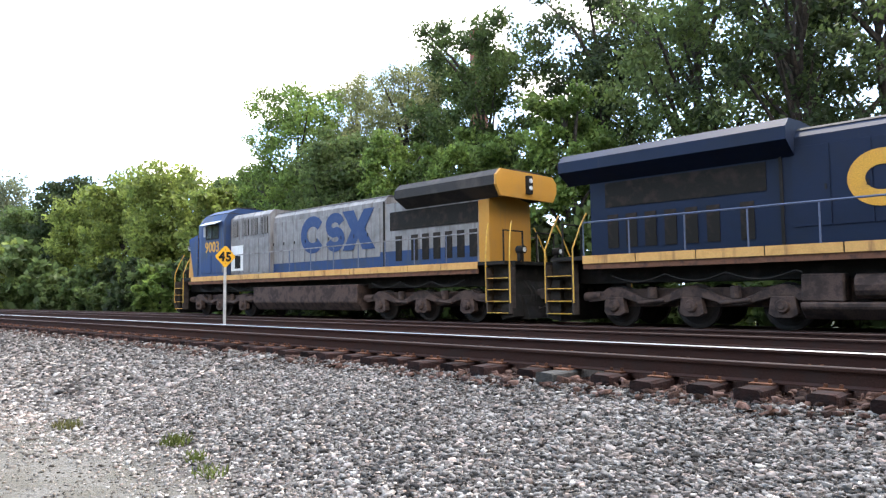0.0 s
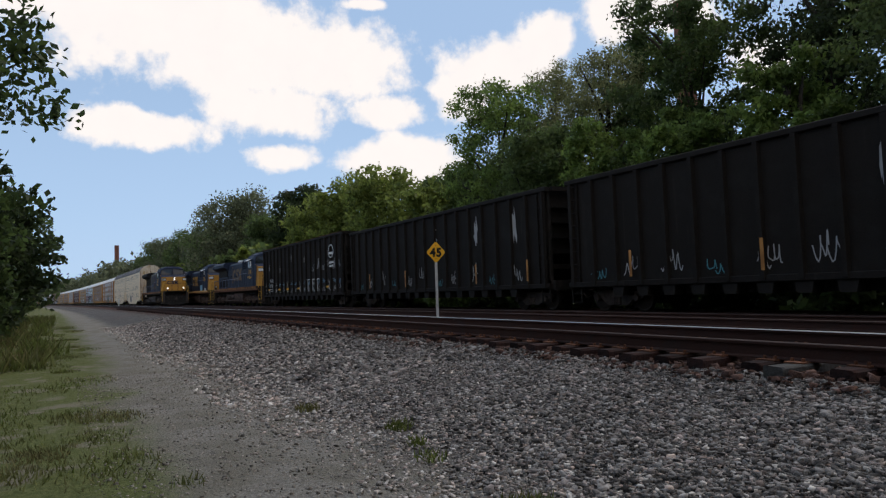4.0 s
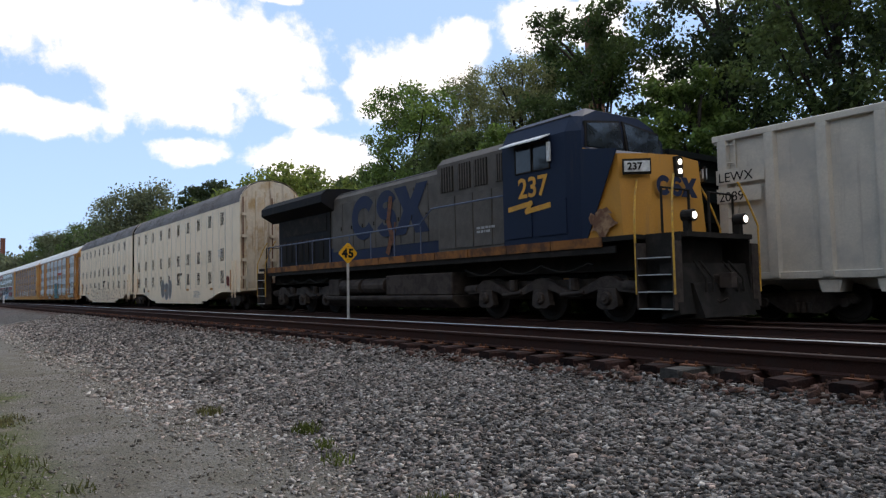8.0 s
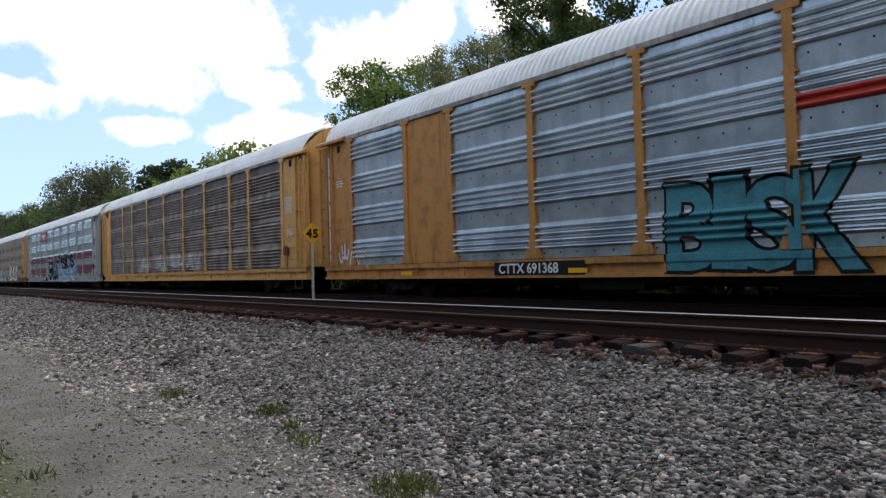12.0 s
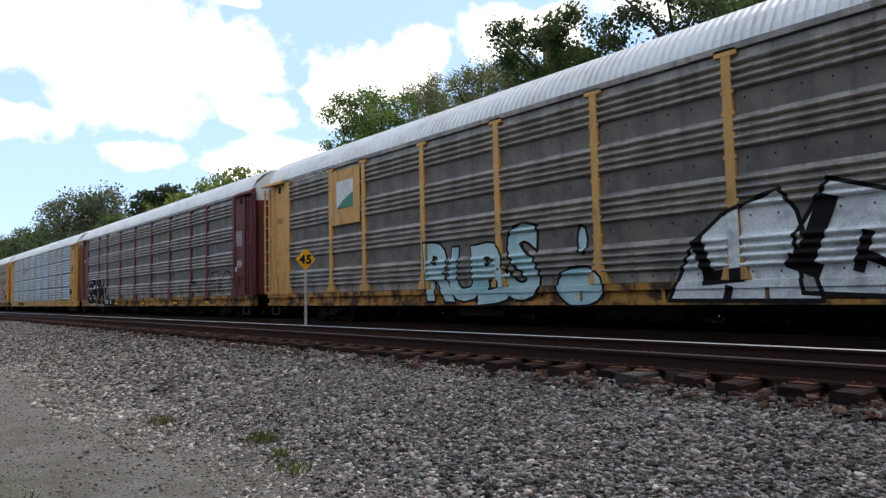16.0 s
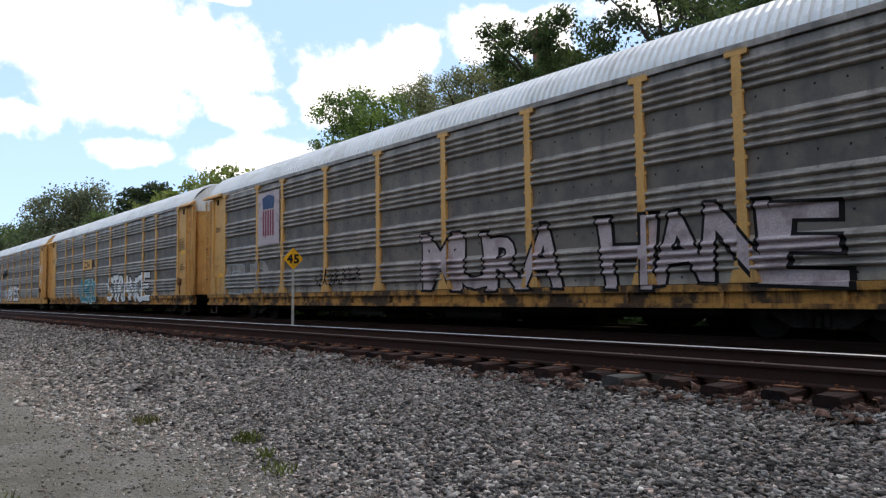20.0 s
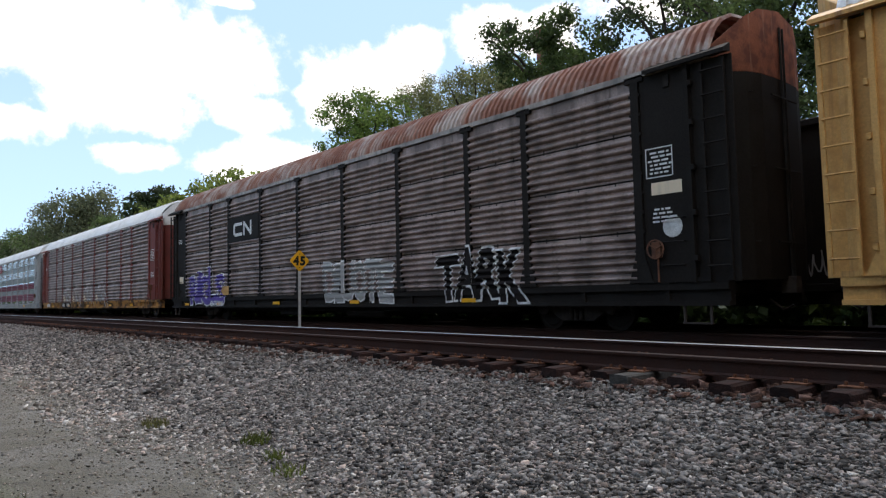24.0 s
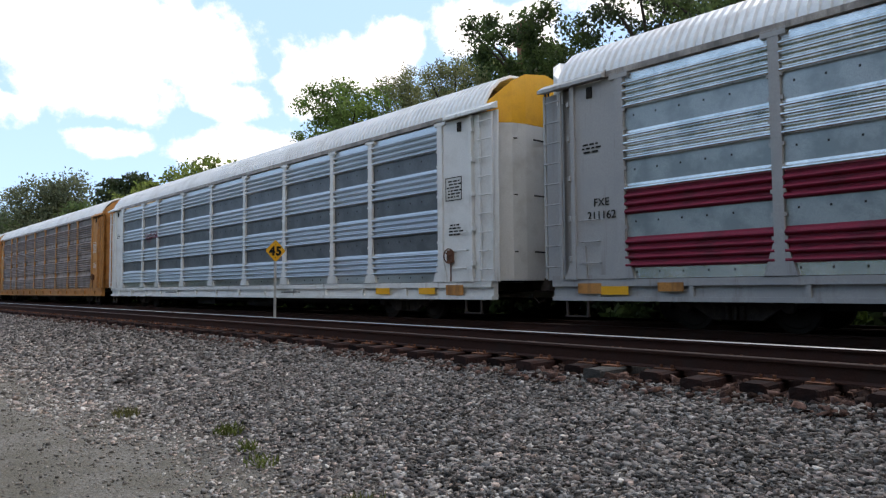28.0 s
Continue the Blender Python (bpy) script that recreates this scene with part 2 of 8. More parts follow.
RUST = (0.13, 0.055, 0.03)
DIRT = (0.05, 0.042, 0.036)
M = dict(
    rail_side=surface("rail_rust", (0.055, 0.027, 0.021), 0.85, 0.1, (0.05, 0.03, 0.025), 4, grain=90),
    rail_top=surface("rail_polished_head", (0.4, 0.385, 0.37), 0.38, 1.0, (0.34, 0.28, 0.25), 2.0, (0.5, 0.7), grain=120, bump=0.05),
    tie=surface("creosoted_tie", (0.036, 0.018, 0.015), 0.98, 0, (0.022, 0.016, 0.015), 5, (0.4, 0.6), grain=30, bump=0.7, bump_scale=25, vary=0.45),
    tie_grey=surface("grey_weathered_tie", (0.075, 0.07, 0.064), 0.9, 0, (0.05, 0.045, 0.04), 5, grain=30, bump=0.7, bump_scale=25),
    plate=surface("rusty_tie_plate", (0.16, 0.07, 0.04), 0.85, 0.2, (0.09, 0.045, 0.03), 20, grain=120, vary=0.3),
    stone=surface("ballast_stone", (0.19, 0.176, 0.162), 0.8, 0, (0.095, 0.085, 0.078), 9, (0.45, 0.6), grain=70, bump=0.4, bump_scale=80, island=True, vary=0.85, tint=(0.2, 0.162, 0.145)),
    stone_dusty=surface("dusty_ballast_stone", (0.41, 0.375, 0.335), 0.9, 0, (0.21, 0.185, 0.163), 9, (0.45, 0.6), grain=70, bump=0.4, bump_scale=80, island=True, vary=0.7, tint=(0.36, 0.275, 0.23)),
    stone_rust=surface("rusty_ballast_stone", (0.08, 0.045, 0.034), 0.9, 0, (0.1, 0.06, 0.05), 9, (0.45, 0.6), grain=70, bump=0.4, bump_scale=80, island=True, vary=0.7),
    pebble=surface("path_pebble", (0.21, 0.18, 0.15), 0.9, 0, grain=60, island=True, vary=0.75),
    galvanized=surface("galvanized_sheet", (0.58, 0.585, 0.58), 0.32, 0.85, (0.4, 0.42, 0.43), 1.5, (0.45, 0.6), grain=25, grain_amount=0.15, streak=(0.3, 0.3, 0.29), bump=0.06),
    gal_crisp=surface("new_galvanized_sheet", (0.54, 0.55, 0.56), 0.28, 0.9, (0.5, 0.52, 0.53), 1.5, (0.45, 0.6), grain=25, grain_amount=0.15, bump=0.06),
    perf_dark=surface("dark_perforated_sheet", (0.15, 0.158, 0.165), 0.5, 0.6, (0.11, 0.12, 0.125), 1.5, (0.45, 0.6), grain=90, grain_amount=0.3, bump=0.1),
    gal_bright=surface("bright_galvanized_sheet", (0.76, 0.76, 0.73), 0.27, 0.9, (0.56, 0.59, 0.58), 1.2, (0.45, 0.6), grain=25, grain_amount=0.12, bump=0.05),
    gal_blue=surface("bluish_galvanized_sheet", (0.43, 0.445, 0.46), 0.33, 0.85, (0.34, 0.38, 0.41), 1.2, (0.45, 0.6), grain=25, grain_amount=0.15, streak=(0.26, 0.26, 0.26), bump=0.06),
    gal_old=surface("old_dull_galvanized_sheet", (0.4, 0.335, 0.28), 0.46, 0.22, (0.22, 0.185, 0.16), 1.3, (0.42, 0.6), grain=25, grain_amount=0.2, streak=(0.14, 0.12, 0.1), streak_range=(0.5, 0.7), bump=0.1),
    gal_brown=surface("grimy_brownish_galvanized_sheet", (0.37, 0.275, 0.24), 0.48, 0.15, (0.17, 0.12, 0.1), 1.3, (0.42, 0.6), grain=25, grain_amount=0.2, streak=(0.1, 0.07, 0.055), streak_range=(0.5, 0.7), bump=0.1),
    perf=surface("perforated_sheet", (0.36, 0.37, 0.375), 0.45, 0.65, (0.28, 0.295, 0.3), 1.5, (0.45, 0.6), grain=90, grain_amount=0.3, streak=(0.24, 0.24, 0.24), bump=0.1),
    perf_bright=surface("pale_perforated_sheet", (0.36, 0.385, 0.38), 0.42, 0.7, (0.25, 0.28, 0.28), 1.5, (0.45, 0.6), grain=90, grain_amount=0.3, bump=0.1),
    perf_old=surface("dull_perforated_sheet", (0.185, 0.155, 0.13), 0.6, 0.12, (0.12, 0.105, 0.095), 1.5, (0.45, 0.6), grain=90, grain_amount=0.3, streak=(0.1, 0.09, 0.08), bump=0.1),
    perf_brown=surface("grimy_perforated_sheet", (0.17, 0.145, 0.13), 0.65, 0.25, (0.11, 0.085, 0.075), 1.5, (0.45, 0.6), grain=90, grain_amount=0.3, streak=(0.08, 0.06, 0.05), bump=0.1),
    hopper_dirty=surface("dirty_grey_band_paint", (0.3, 0.3, 0.3), 0.7, 0, (0.2, 0.17, 0.15), 0.8, (0.45, 0.62), grain=20, grain_amount=0.15, streak=(0.22, 0.12, 0.08), streak_range=(0.55, 0.75), bump=0.1),
    rail_no_gleam=surface("rail_head_without_gleam", (0.06, 0.04, 0.034), 0.7, 0.2, (0.045, 0.03, 0.025), 2.0, (0.45, 0.65), grain=120, bump=0.05),
    rib_red=surface("crimson_painted_corrugation", (0.24, 0.02, 0.045), 0.5, 0.0, (0.16, 0.02, 0.035), 2, grain=40),
    yellow=surface("rail_yellow_paint", (0.64, 0.35, 0.11), 0.55, 0, (0.5, 0.25, 0.07), 2.0, (0.5, 0.68), grain=30, grain_amount=0.12, streak=(0.26, 0.12, 0.05), bump=0.08),
    yellow_old=surface("dull_orange_yellow_paint", (0.5, 0.225, 0.06), 0.6, 0, (0.3, 0.13, 0.035), 2.0, (0.48, 0.68), grain=30, grain_amount=0.15, streak=(0.16, 0.08, 0.04), bump=0.1),
    yellow_grimy=surface("grimy_chipped_yellow_paint", (0.45, 0.22, 0.06), 0.7, 0, (0.07, 0.045, 0.03), 2.2, (0.46, 0.58), grain=30, grain_amount=0.2, streak=(0.09, 0.05, 0.03), streak_range=(0.5, 0.65), bump=0.12),
    maroon=surface("maroon_paint", (0.14, 0.029, 0.027), 0.55, 0, (0.12, 0.03, 0.025), 2.0, (0.48, 0.68), grain=30, grain_amount=0.15, streak=(0.08, 0.03, 0.025), bump=0.1),
    maroon_red=surface("faded_red_oxide_paint", (0.18, 0.036, 0.027), 0.6, 0, (0.13, 0.035, 0.026), 2.0, (0.48, 0.68), grain=30, grain_amount=0.15, streak=(0.1, 0.04, 0.03), bump=0.1),
    cream_rusty=surface("rust_streaked_cream_doors", (0.7, 0.6, 0.47), 0.6, 0, (0.5, 0.33, 0.16), 0.9, (0.5, 0.66), grain=14, grain_amount=0.1, streak=(0.2, 0.11, 0.06), streak_range=(0.56, 0.7), bump=0.08, streak_scale=(4.0, 4.0, 0.25)),
    twin_roof=surface("dark_grey_weathered_roof", (0.15, 0.14, 0.14), 0.6, 0.1, (0.1, 0.085, 0.08), 1.2, (0.45, 0.65), grain=20, grain_amount=0.1, bump=0.05),
    cream=surface("cream_painted_steel", (0.86, 0.7, 0.51), 0.55, 0, (0.74, 0.61, 0.44), 0.7, (0.5, 0.75), grain=14, grain_amount=0.05, streak=(0.5, 0.42, 0.31), streak_range=(0.6, 0.85), bump=0.05),
    grey_paint=surface("light_grey_paint", (0.37, 0.365, 0.36), 0.55, 0, (0.34, 0.34, 0.34), 1.5, (0.5, 0.7), grain=30, grain_amount=0.08, streak=(0.25, 0.23, 0.21), bump=0.06),
    white_paint=surface("white_paint", (0.72, 0.72, 0.7), 0.5, 0, (0.58, 0.57, 0.54), 1.5, (0.5, 0.7), grain=30, grain_amount=0.06, streak=(0.4, 0.36, 0.32), streak_range=(0.6, 0.8), bump=0.05),
    roof_white=surface("whitened_corrugated_roof", (0.8, 0.8, 0.79), 0.5, 0.1, (0.66, 0.65, 0.63), 1.2, (0.48, 0.7), grain=20, grain_amount=0.06, bump=0.05),
    roof_rust=surface("rust_streaked_roof", (0.45, 0.38, 0.34), 0.7, 0.0, (0.22, 0.1, 0.07), 1.0, (0.42, 0.58), grain=20, grain_amount=0.1, streak=(0.28, 0.13, 0.09), streak_range=(0.45, 0.6), streak_scale=(3.0, 0.4, 0.4), bump=0.1),
    black_paint=surface("weathered_black_paint", (0.016, 0.013, 0.011), 0.72, 0, (0.02, 0.018, 0.016), 1.5, (0.5, 0.7), grain=30, streak=(0.04, 0.034, 0.028), streak_range=(0.62, 0.85), bump=0.1),
    black_green=surface("glossy_dark_green_black_paint", (0.006, 0.008, 0.007), 0.72, 0, (0.012, 0.013, 0.012), 1.5, (0.5, 0.7), grain=30, bump=0.06),
    hopper_white=surface("dirty_white_hopper_paint", (0.62, 0.57, 0.49), 0.65, 0, (0.46, 0.39, 0.32), 0.9, (0.48, 0.66), grain=20, grain_amount=0.1, streak=(0.34, 0.15, 0.08), streak_range=(0.54, 0.7), bump=0.1),
    hopper_grey=surface("pale_grey_hopper_paint", (0.56, 0.51, 0.43), 0.65, 0, (0.43, 0.4, 0.35), 0.9, (0.48, 0.66), grain=20, grain_amount=0.08, streak=(0.36, 0.31, 0.26), streak_range=(0.6, 0.8), bump=0.08),
    hopper_brown=surface("faded_brown_hopper_paint", (0.16, 0.115, 0.096), 0.7, 0, (0.15, 0.085, 0.065), 0.8, (0.48, 0.66), grain=20, grain_amount=0.12, streak=(0.11, 0.075, 0.06), streak_range=(0.55, 0.75), bump=0.1),
    rust_stain=surface("orange_brown_rust_stain", (0.33, 0.13, 0.06), 0.8, 0, (0.4, 0.3, 0.22), 5, (0.42, 0.58), grain=30, grain_amount=0.3, bump=0.1),
    rusty_red=surface("flaking_red_brown_rust", (0.23, 0.085, 0.05), 0.85, 0, (0.13, 0.05, 0.035), 3, (0.45, 0.6), grain=40, streak=(0.33, 0.2, 0.14), streak_range=(0.6, 0.75), bump=0.15),
    rusty=surface("rusted_steel", (0.17, 0.08, 0.05), 0.85, 0, (0.08, 0.045, 0.035), 4, grain=50, bump=0.2),
    truck=surface("dusty_cast_steel", (0.07, 0.057, 0.05), 0.8, 0.1, (0.045, 0.036, 0.032), 4, (0.45, 0.6), grain=40, bump=0.15),
    truck_lead=surface("brown_dusty_cast_steel", (0.09, 0.06, 0.05), 0.85, 0.0, (0.045, 0.033, 0.029), 4, (0.45, 0.6), grain=40, bump=0.15),
    wheel=surface("wheel_steel", (0.03, 0.025, 0.022), 0.8, 0.1, grain=40),
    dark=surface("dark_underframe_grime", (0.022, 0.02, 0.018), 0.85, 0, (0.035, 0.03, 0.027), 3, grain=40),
    louvre=surface("dark_grille", (0.02, 0.018, 0.016), 0.8, 0, (0.04, 0.03, 0.025), 3, grain=80),
    navy=surface("deep_blue_locomotive_paint", (0.003, 0.0105, 0.034), 0.62, 0, (0.0045, 0.01, 0.026), 1.0, (0.48, 0.68), grain=30, grain_amount=0.1, streak=(0.022, 0.024, 0.03), streak_range=(0.62, 0.85), bump=0.05),
    navy_dirty=surface("sooty_dark_blue_paint", (0.0145, 0.0145, 0.017), 0.75, 0, (0.016, 0.015, 0.015), 1.0, (0.42, 0.62), grain=30, grain_amount=0.12, streak=(0.035, 0.03, 0.027), streak_range=(0.55, 0.8), bump=0.08),
    loco_grey=surface("grimy_grey_locomotive_paint", (0.25, 0.238, 0.232), 0.6, 0, (0.15, 0.14, 0.135), 1.2, (0.44, 0.64), grain=30, grain_amount=0.12, streak=(0.1, 0.08, 0.07), streak_range=(0.5, 0.7), bump=0.06),
    loco_blue=surface("faded_blue_stripe_paint", (0.02, 0.05, 0.135), 0.55, 0, (0.03, 0.048, 0.09), 1.2, (0.46, 0.66), grain=30, grain_amount=0.1, streak=(0.07, 0.07, 0.08), bump=0.06),
    loco_yellow=surface("locomotive_yellow_paint", (0.5, 0.235, 0.035), 0.55, 0, (0.45, 0.22, 0.045), 1.5, (0.5, 0.7), grain=30, grain_amount=0.08, streak=(0.3, 0.17, 0.07), streak_range=(0.6, 0.8), bump=0.05),
    loco_roof=surface("sooty_roof", (0.04, 0.038, 0.037), 0.7, 0, (0.07, 0.06, 0.055), 1.2, grain=30),
    loco_soot=surface("soot_grey_locomotive_paint", (0.125, 0.112, 0.1), 0.7, 0, (0.085, 0.077, 0.07), 1.0, (0.42, 0.62), grain=30, grain_amount=0.15, streak=(0.085, 0.075, 0.066), streak_range=(0.56, 0.8), bump=0.08),
    logo_navy=surface("dull_navy_paint", (0.008, 0.016, 0.05), 0.65, 0, (0.014, 0.02, 0.045), 2.0, (0.45, 0.65), grain=30, grain_amount=0.15, bump=0.06),
    sill_orange=surface("rusty_orange_sill_paint", (0.26, 0.11, 0.035), 0.7, 0, (0.1, 0.05, 0.03), 2.5, (0.44, 0.6), grain=30, grain_amount=0.15, bump=0.08),
    hand_rail=surface("painted_rail_tube", (0.1, 0.12, 0.18), 0.5, 0, grain=30),
    rail_yellow=surface("yellow_grab_iron", (0.58, 0.33, 0.05), 0.55, 0, (0.35, 0.2, 0.06), 6, grain=30),
    glass_dark=surface("dark_window_glass", (0.02, 0.024, 0.03), 0.06, 0, grain=5, bump=0.0),
    blind=surface("pale_sun_visor", (0.62, 0.63, 0.63), 0.5, 0, grain=10),
    bare_paint=surface("worn_bare_primer", (0.34, 0.21, 0.12), 0.7, 0, (0.16, 0.08, 0.05), 5, (0.45, 0.6), grain=40),
    cyan=surface("pale_blue_replacement_panel", (0.2, 0.44, 0.58), 0.5, 0, (0.16, 0.36, 0.5), 3, grain=30),
    text_white=surface("white_stencil_paint", (0.72, 0.72, 0.7), 0.6, 0, (0.5, 0.5, 0.48), 6, (0.5, 0.7), grain=60),
    text_grey=surface("grey_stencil_paint", (0.36, 0.36, 0.36), 0.6, 0, grain=60),
    text_black=surface("black_stencil_paint", (0.02, 0.019, 0.018), 0.85, 0, grain=60),
    logo_orange=surface("orange_logo_paint", (0.62, 0.31, 0.04), 0.5, 0, (0.5, 0.25, 0.05), 3, grain=40),
    logo_fade=surface("worn_orange_logo_paint", (0.17, 0.09, 0.03), 0.6, 0, (0.1, 0.07, 0.05), 3, (0.45, 0.6), grain=40),
    logo_blue=surface("blue_logo_paint", (0.012, 0.038, 0.12), 0.5, 0, (0.03, 0.055, 0.13), 3, grain=40),
    sign_red=surface("bright_red_paint", (0.55, 0.06, 0.04), 0.5, 0, (0.42, 0.05, 0.04), 3, grain=40),
    logo_red=surface("red_sign_paint", (0.34, 0.03, 0.05), 0.5, 0, grain=40),
    logo_green=surface("green_logo_paint", (0.05, 0.22, 0.13), 0.5, 0, grain=40),
    over_grey=surface("dull_grey_cover_paint", (0.2, 0.19, 0.18), 0.7, 0, (0.28, 0.26, 0.24), 3, grain=40),
    pink=surface("washed_pink_spray_paint", (0.5, 0.4, 0.4), 0.6, 0, (0.3, 0.22, 0.22), 2, grain=40),
    violet=surface("violet_spray_paint", (0.13, 0.085, 0.36), 0.6, 0, (0.1, 0.06, 0.28), 3, grain=40),
    spray_blue=surface("light_blue_spray_paint", (0.2, 0.4, 0.58), 0.6, 0, (0.35, 0.5, 0.62), 2, grain=40),
    spray_pale=surface("pale_aqua_spray_paint", (0.45, 0.62, 0.64), 0.6, 0, (0.25, 0.5, 0.55), 1.5, grain=40),
    spray_cyan=surface("teal_spray_paint", (0.06, 0.24, 0.28), 0.6, 0, (0.05, 0.17, 0.2), 3, grain=40),
    spray_white=surface("white_spray_paint", (0.78, 0.78, 0.77), 0.6, 0, (0.5, 0.5, 0.5), 3, grain=40),
    spray_black=surface("black_spray_paint", (0.018, 0.015, 0.015), 0.9, 0, grain=40),
    spray_brown=surface("brown_spray_paint", (0.1, 0.06, 0.045), 0.6, 0, grain=40),
    sign_yellow=surface("yellow_sign_sheet", (0.85, 0.42, 0.012), 0.4, 0, (0.76, 0.36, 0.012), 4, (0.5, 0.7), grain=30, grain_amount=0.05),
    post_grey=surface("grey_galvanized_post", (0.5, 0.5, 0.48), 0.6, 0.2, (0.38, 0.36, 0.34), 6, grain=60),
    bark=surface("grey_brown_bark", (0.07, 0.055, 0.045), 0.95, 0, (0.035, 0.03, 0.026), 6, (0.4, 0.6), grain=25, bump=0.8, bump_scale=20),
    brick=surface("weathered_brick", (0.2, 0.085, 0.06), 0.9, 0, (0.13, 0.06, 0.045), 1.5, grain=4),
    snow_load=surface("pale_bulk_load", (0.6, 0.6, 0.58), 0.9, 0, (0.42, 0.41, 0.39), 2, grain=20, bump=0.5, bump_scale=8),
    head_lamp=lamp_glow("headlamp_glass", (1.0, 0.94, 0.82), 4.0),
)
LEAF = {}
for key, col, alt in (("dome", (0.075, 0.108, 0.031), (0.052, 0.078, 0.025)), ("light", (0.169, 0.175, 0.074), (0.123, 0.126, 0.055)), ("bright", (0.123, 0.175, 0.040), (0.085, 0.126, 0.032)),
                      ("mid", (0.092, 0.126, 0.040), (0.065, 0.090, 0.031)), ("yellow", (0.169, 0.198, 0.045), (0.116, 0.144, 0.034)), ("dark", (0.055, 0.074, 0.028), (0.037, 0.054, 0.021)),
                      ("grey", (0.131, 0.138, 0.074), (0.092, 0.103, 0.057))):
    k = 1.0 if key in ("dome", "dark") else 1.3
    col, alt = tuple(v * k for v in col), tuple(v * k for v in alt)
    LEAF[key] = surface("leaf_" + key, col, 0.55, 0, alt, 0.35, (0.42, 0.6), grain=3, grain_amount=0.25, bump=0, island=True, vary=0.45, translucent=0.6)
GRASS = surface("grass_blade", (0.115, 0.135, 0.033), 0.7, 0, (0.16, 0.14, 0.06), 0.6, (0.45, 0.6), grain=3, bump=0, island=True, vary=0.4, translucent=0.3)


# ---- mesh helpers ----
class Build:
    """Gathers vertices and faces for one mesh."""

    def __init__(self):
        self.v, self.f = [], []

    def add(self, verts, faces):
        n = len(self.v)
        self.v += [tuple(p) for p in verts]
        self.f += [tuple(i + n for i in f) for f in faces]
        return self

    def box(self, x0, x1, y0, y1, z0, z1):
        return self.add([(x, y, z) for x in (x0, x1) for y in (y0, y1) for z in (z0, z1)],
                        [(0, 1, 3, 2), (4, 6, 7, 5), (0, 4, 5, 1), (2, 3, 7, 6), (0, 2, 6, 4), (1, 5, 7, 3)])

    def slab(self, x0, x1, y0, y1, z0, z1, c):
        """A box with its long edges chamfered by c."""
        p = [(y0 + c, z0), (y1 - c, z0), (y1, z0 + c), (y1, z1 - c), (y1 - c, z1), (y0 + c, z1), (y0, z1 - c), (y0, z0 + c)]
        return self.prism(p, x0, x1)

    def prism(self, profile, x0, x1, axis="x"):
        """A closed outline, drawn in (y, z) and swept along x; or in (x, z) and swept along y; or in (x, y) along z."""
        n = len(profile)
        put = {"x": lambda a, b, s: (s, a, b), "y": lambda a, b, s: (a, s, b), "z": lambda a, b, s: (a, b, s)}[axis]
        v = [put(a, b, s) for s in (x0, x1) for a, b in profile]
        return self.add(v, [tuple(range(n)), tuple(range(2 * n - 1, n - 1, -1))] + [(i, n + i, n + (i + 1) % n, (i + 1) % n) for i in range(n)])

    def tube(self, a, b, r, n=6, r2=None, caps=True):
        a, b = Vector(a), Vector(b)
        d = (b - a).normalized()
        u = d.orthogonal().normalized()
        w = d.cross(u)
        ring = [u * math.cos(2 * math.pi * i / n) + w * math.sin(2 * math.pi * i / n) for i in range(n)]
        v = [a + q * r for q in ring] + [b + q * (r if r2 is None else r2) for q in ring]
        f = [(i, (i + 1) % n, n + (i + 1) % n, n + i) for i in range(n)]
        if caps:
            f += [tuple(range(n))[::-1], tuple(range(n, 2 * n))]
        return self.add(v, f)

    def pipe(self, points, r, n=6):
        """A tube that follows a line of points."""
        pts = [Vector(p) for p in points]
        rows = []
        u = None
        for i, p in enumerate(pts):
            d = (pts[min(i + 1, len(pts) - 1)] - pts[max(i - 1, 0)]).normalized()
            u = d.orthogonal().normalized() if u is None or abs(u.dot(d)) > 0.95 else (u - d * u.dot(d)).normalized()
            w = d.cross(u)
            rows.append([p + (u * math.cos(2 * math.pi * k / n) + w * math.sin(2 * math.pi * k / n)) * r for k in range(n)])
        v = [q for row in rows for q in row]
        f = [(i * n + k, i * n + (k + 1) % n, (i + 1) * n + (k + 1) % n, (i + 1) * n + k) for i in range(len(rows) - 1) for k in range(n)]
        f += [tuple(range(n))[::-1], tuple(range(len(v) - n, len(v)))]
        return self.add(v, f)

    def sheet(self, rows):
        """A grid of points as quads."""
        k = len(rows[0])
        return self.add([p for r in rows for p in r], [(i * k + j, i * k + j + 1, (i + 1) * k + j + 1, (i + 1) * k + j) for i in range(len(rows) - 1) for j in range(k - 1)])

    def mesh(self, name, bevel=0.0, smooth=False):
        me = bpy.data.meshes.new(name)
        me.from_pydata(self.v, [], self.f)
        if bevel:
            bm = bmesh.new()
            bm.from_mesh(me)
            bmesh.ops.remove_doubles(bm, verts=bm.verts, dist=0.0005)
            bmesh.ops.recalc_face_normals(bm, faces=bm.faces)
            bmesh.ops.bevel(bm, geom=[e for e in bm.edges if e.is_manifold and e.calc_face_angle(0) > 0.6], offset=bevel, segments=1, affect="EDGES", clamp_overlap=True)
            bm.to_mesh(me)
            bm.free()
        elif smooth:
            me.shade_smooth()
        me.validate()
        return me


def part(name, mesh, material, parent=None, label="", at=None):
    """Links a mesh as one object, under a thing or under a part."""
    if isinstance(mesh, Build):
        mesh = mesh.mesh(name)
    if material is not None and not mesh.materials:
        mesh.materials.append(material)
    elif material is not None and mesh.materials[0] != material:
        mesh = mesh.copy()
        mesh.materials[0] = material
    ob = new(name, mesh)
    if parent is not None:
        ob.parent = parent
    if at is not None:
        ob.matrix_basis = at
    if label:
        ob["label"] = label
    return ob


_cache = {}


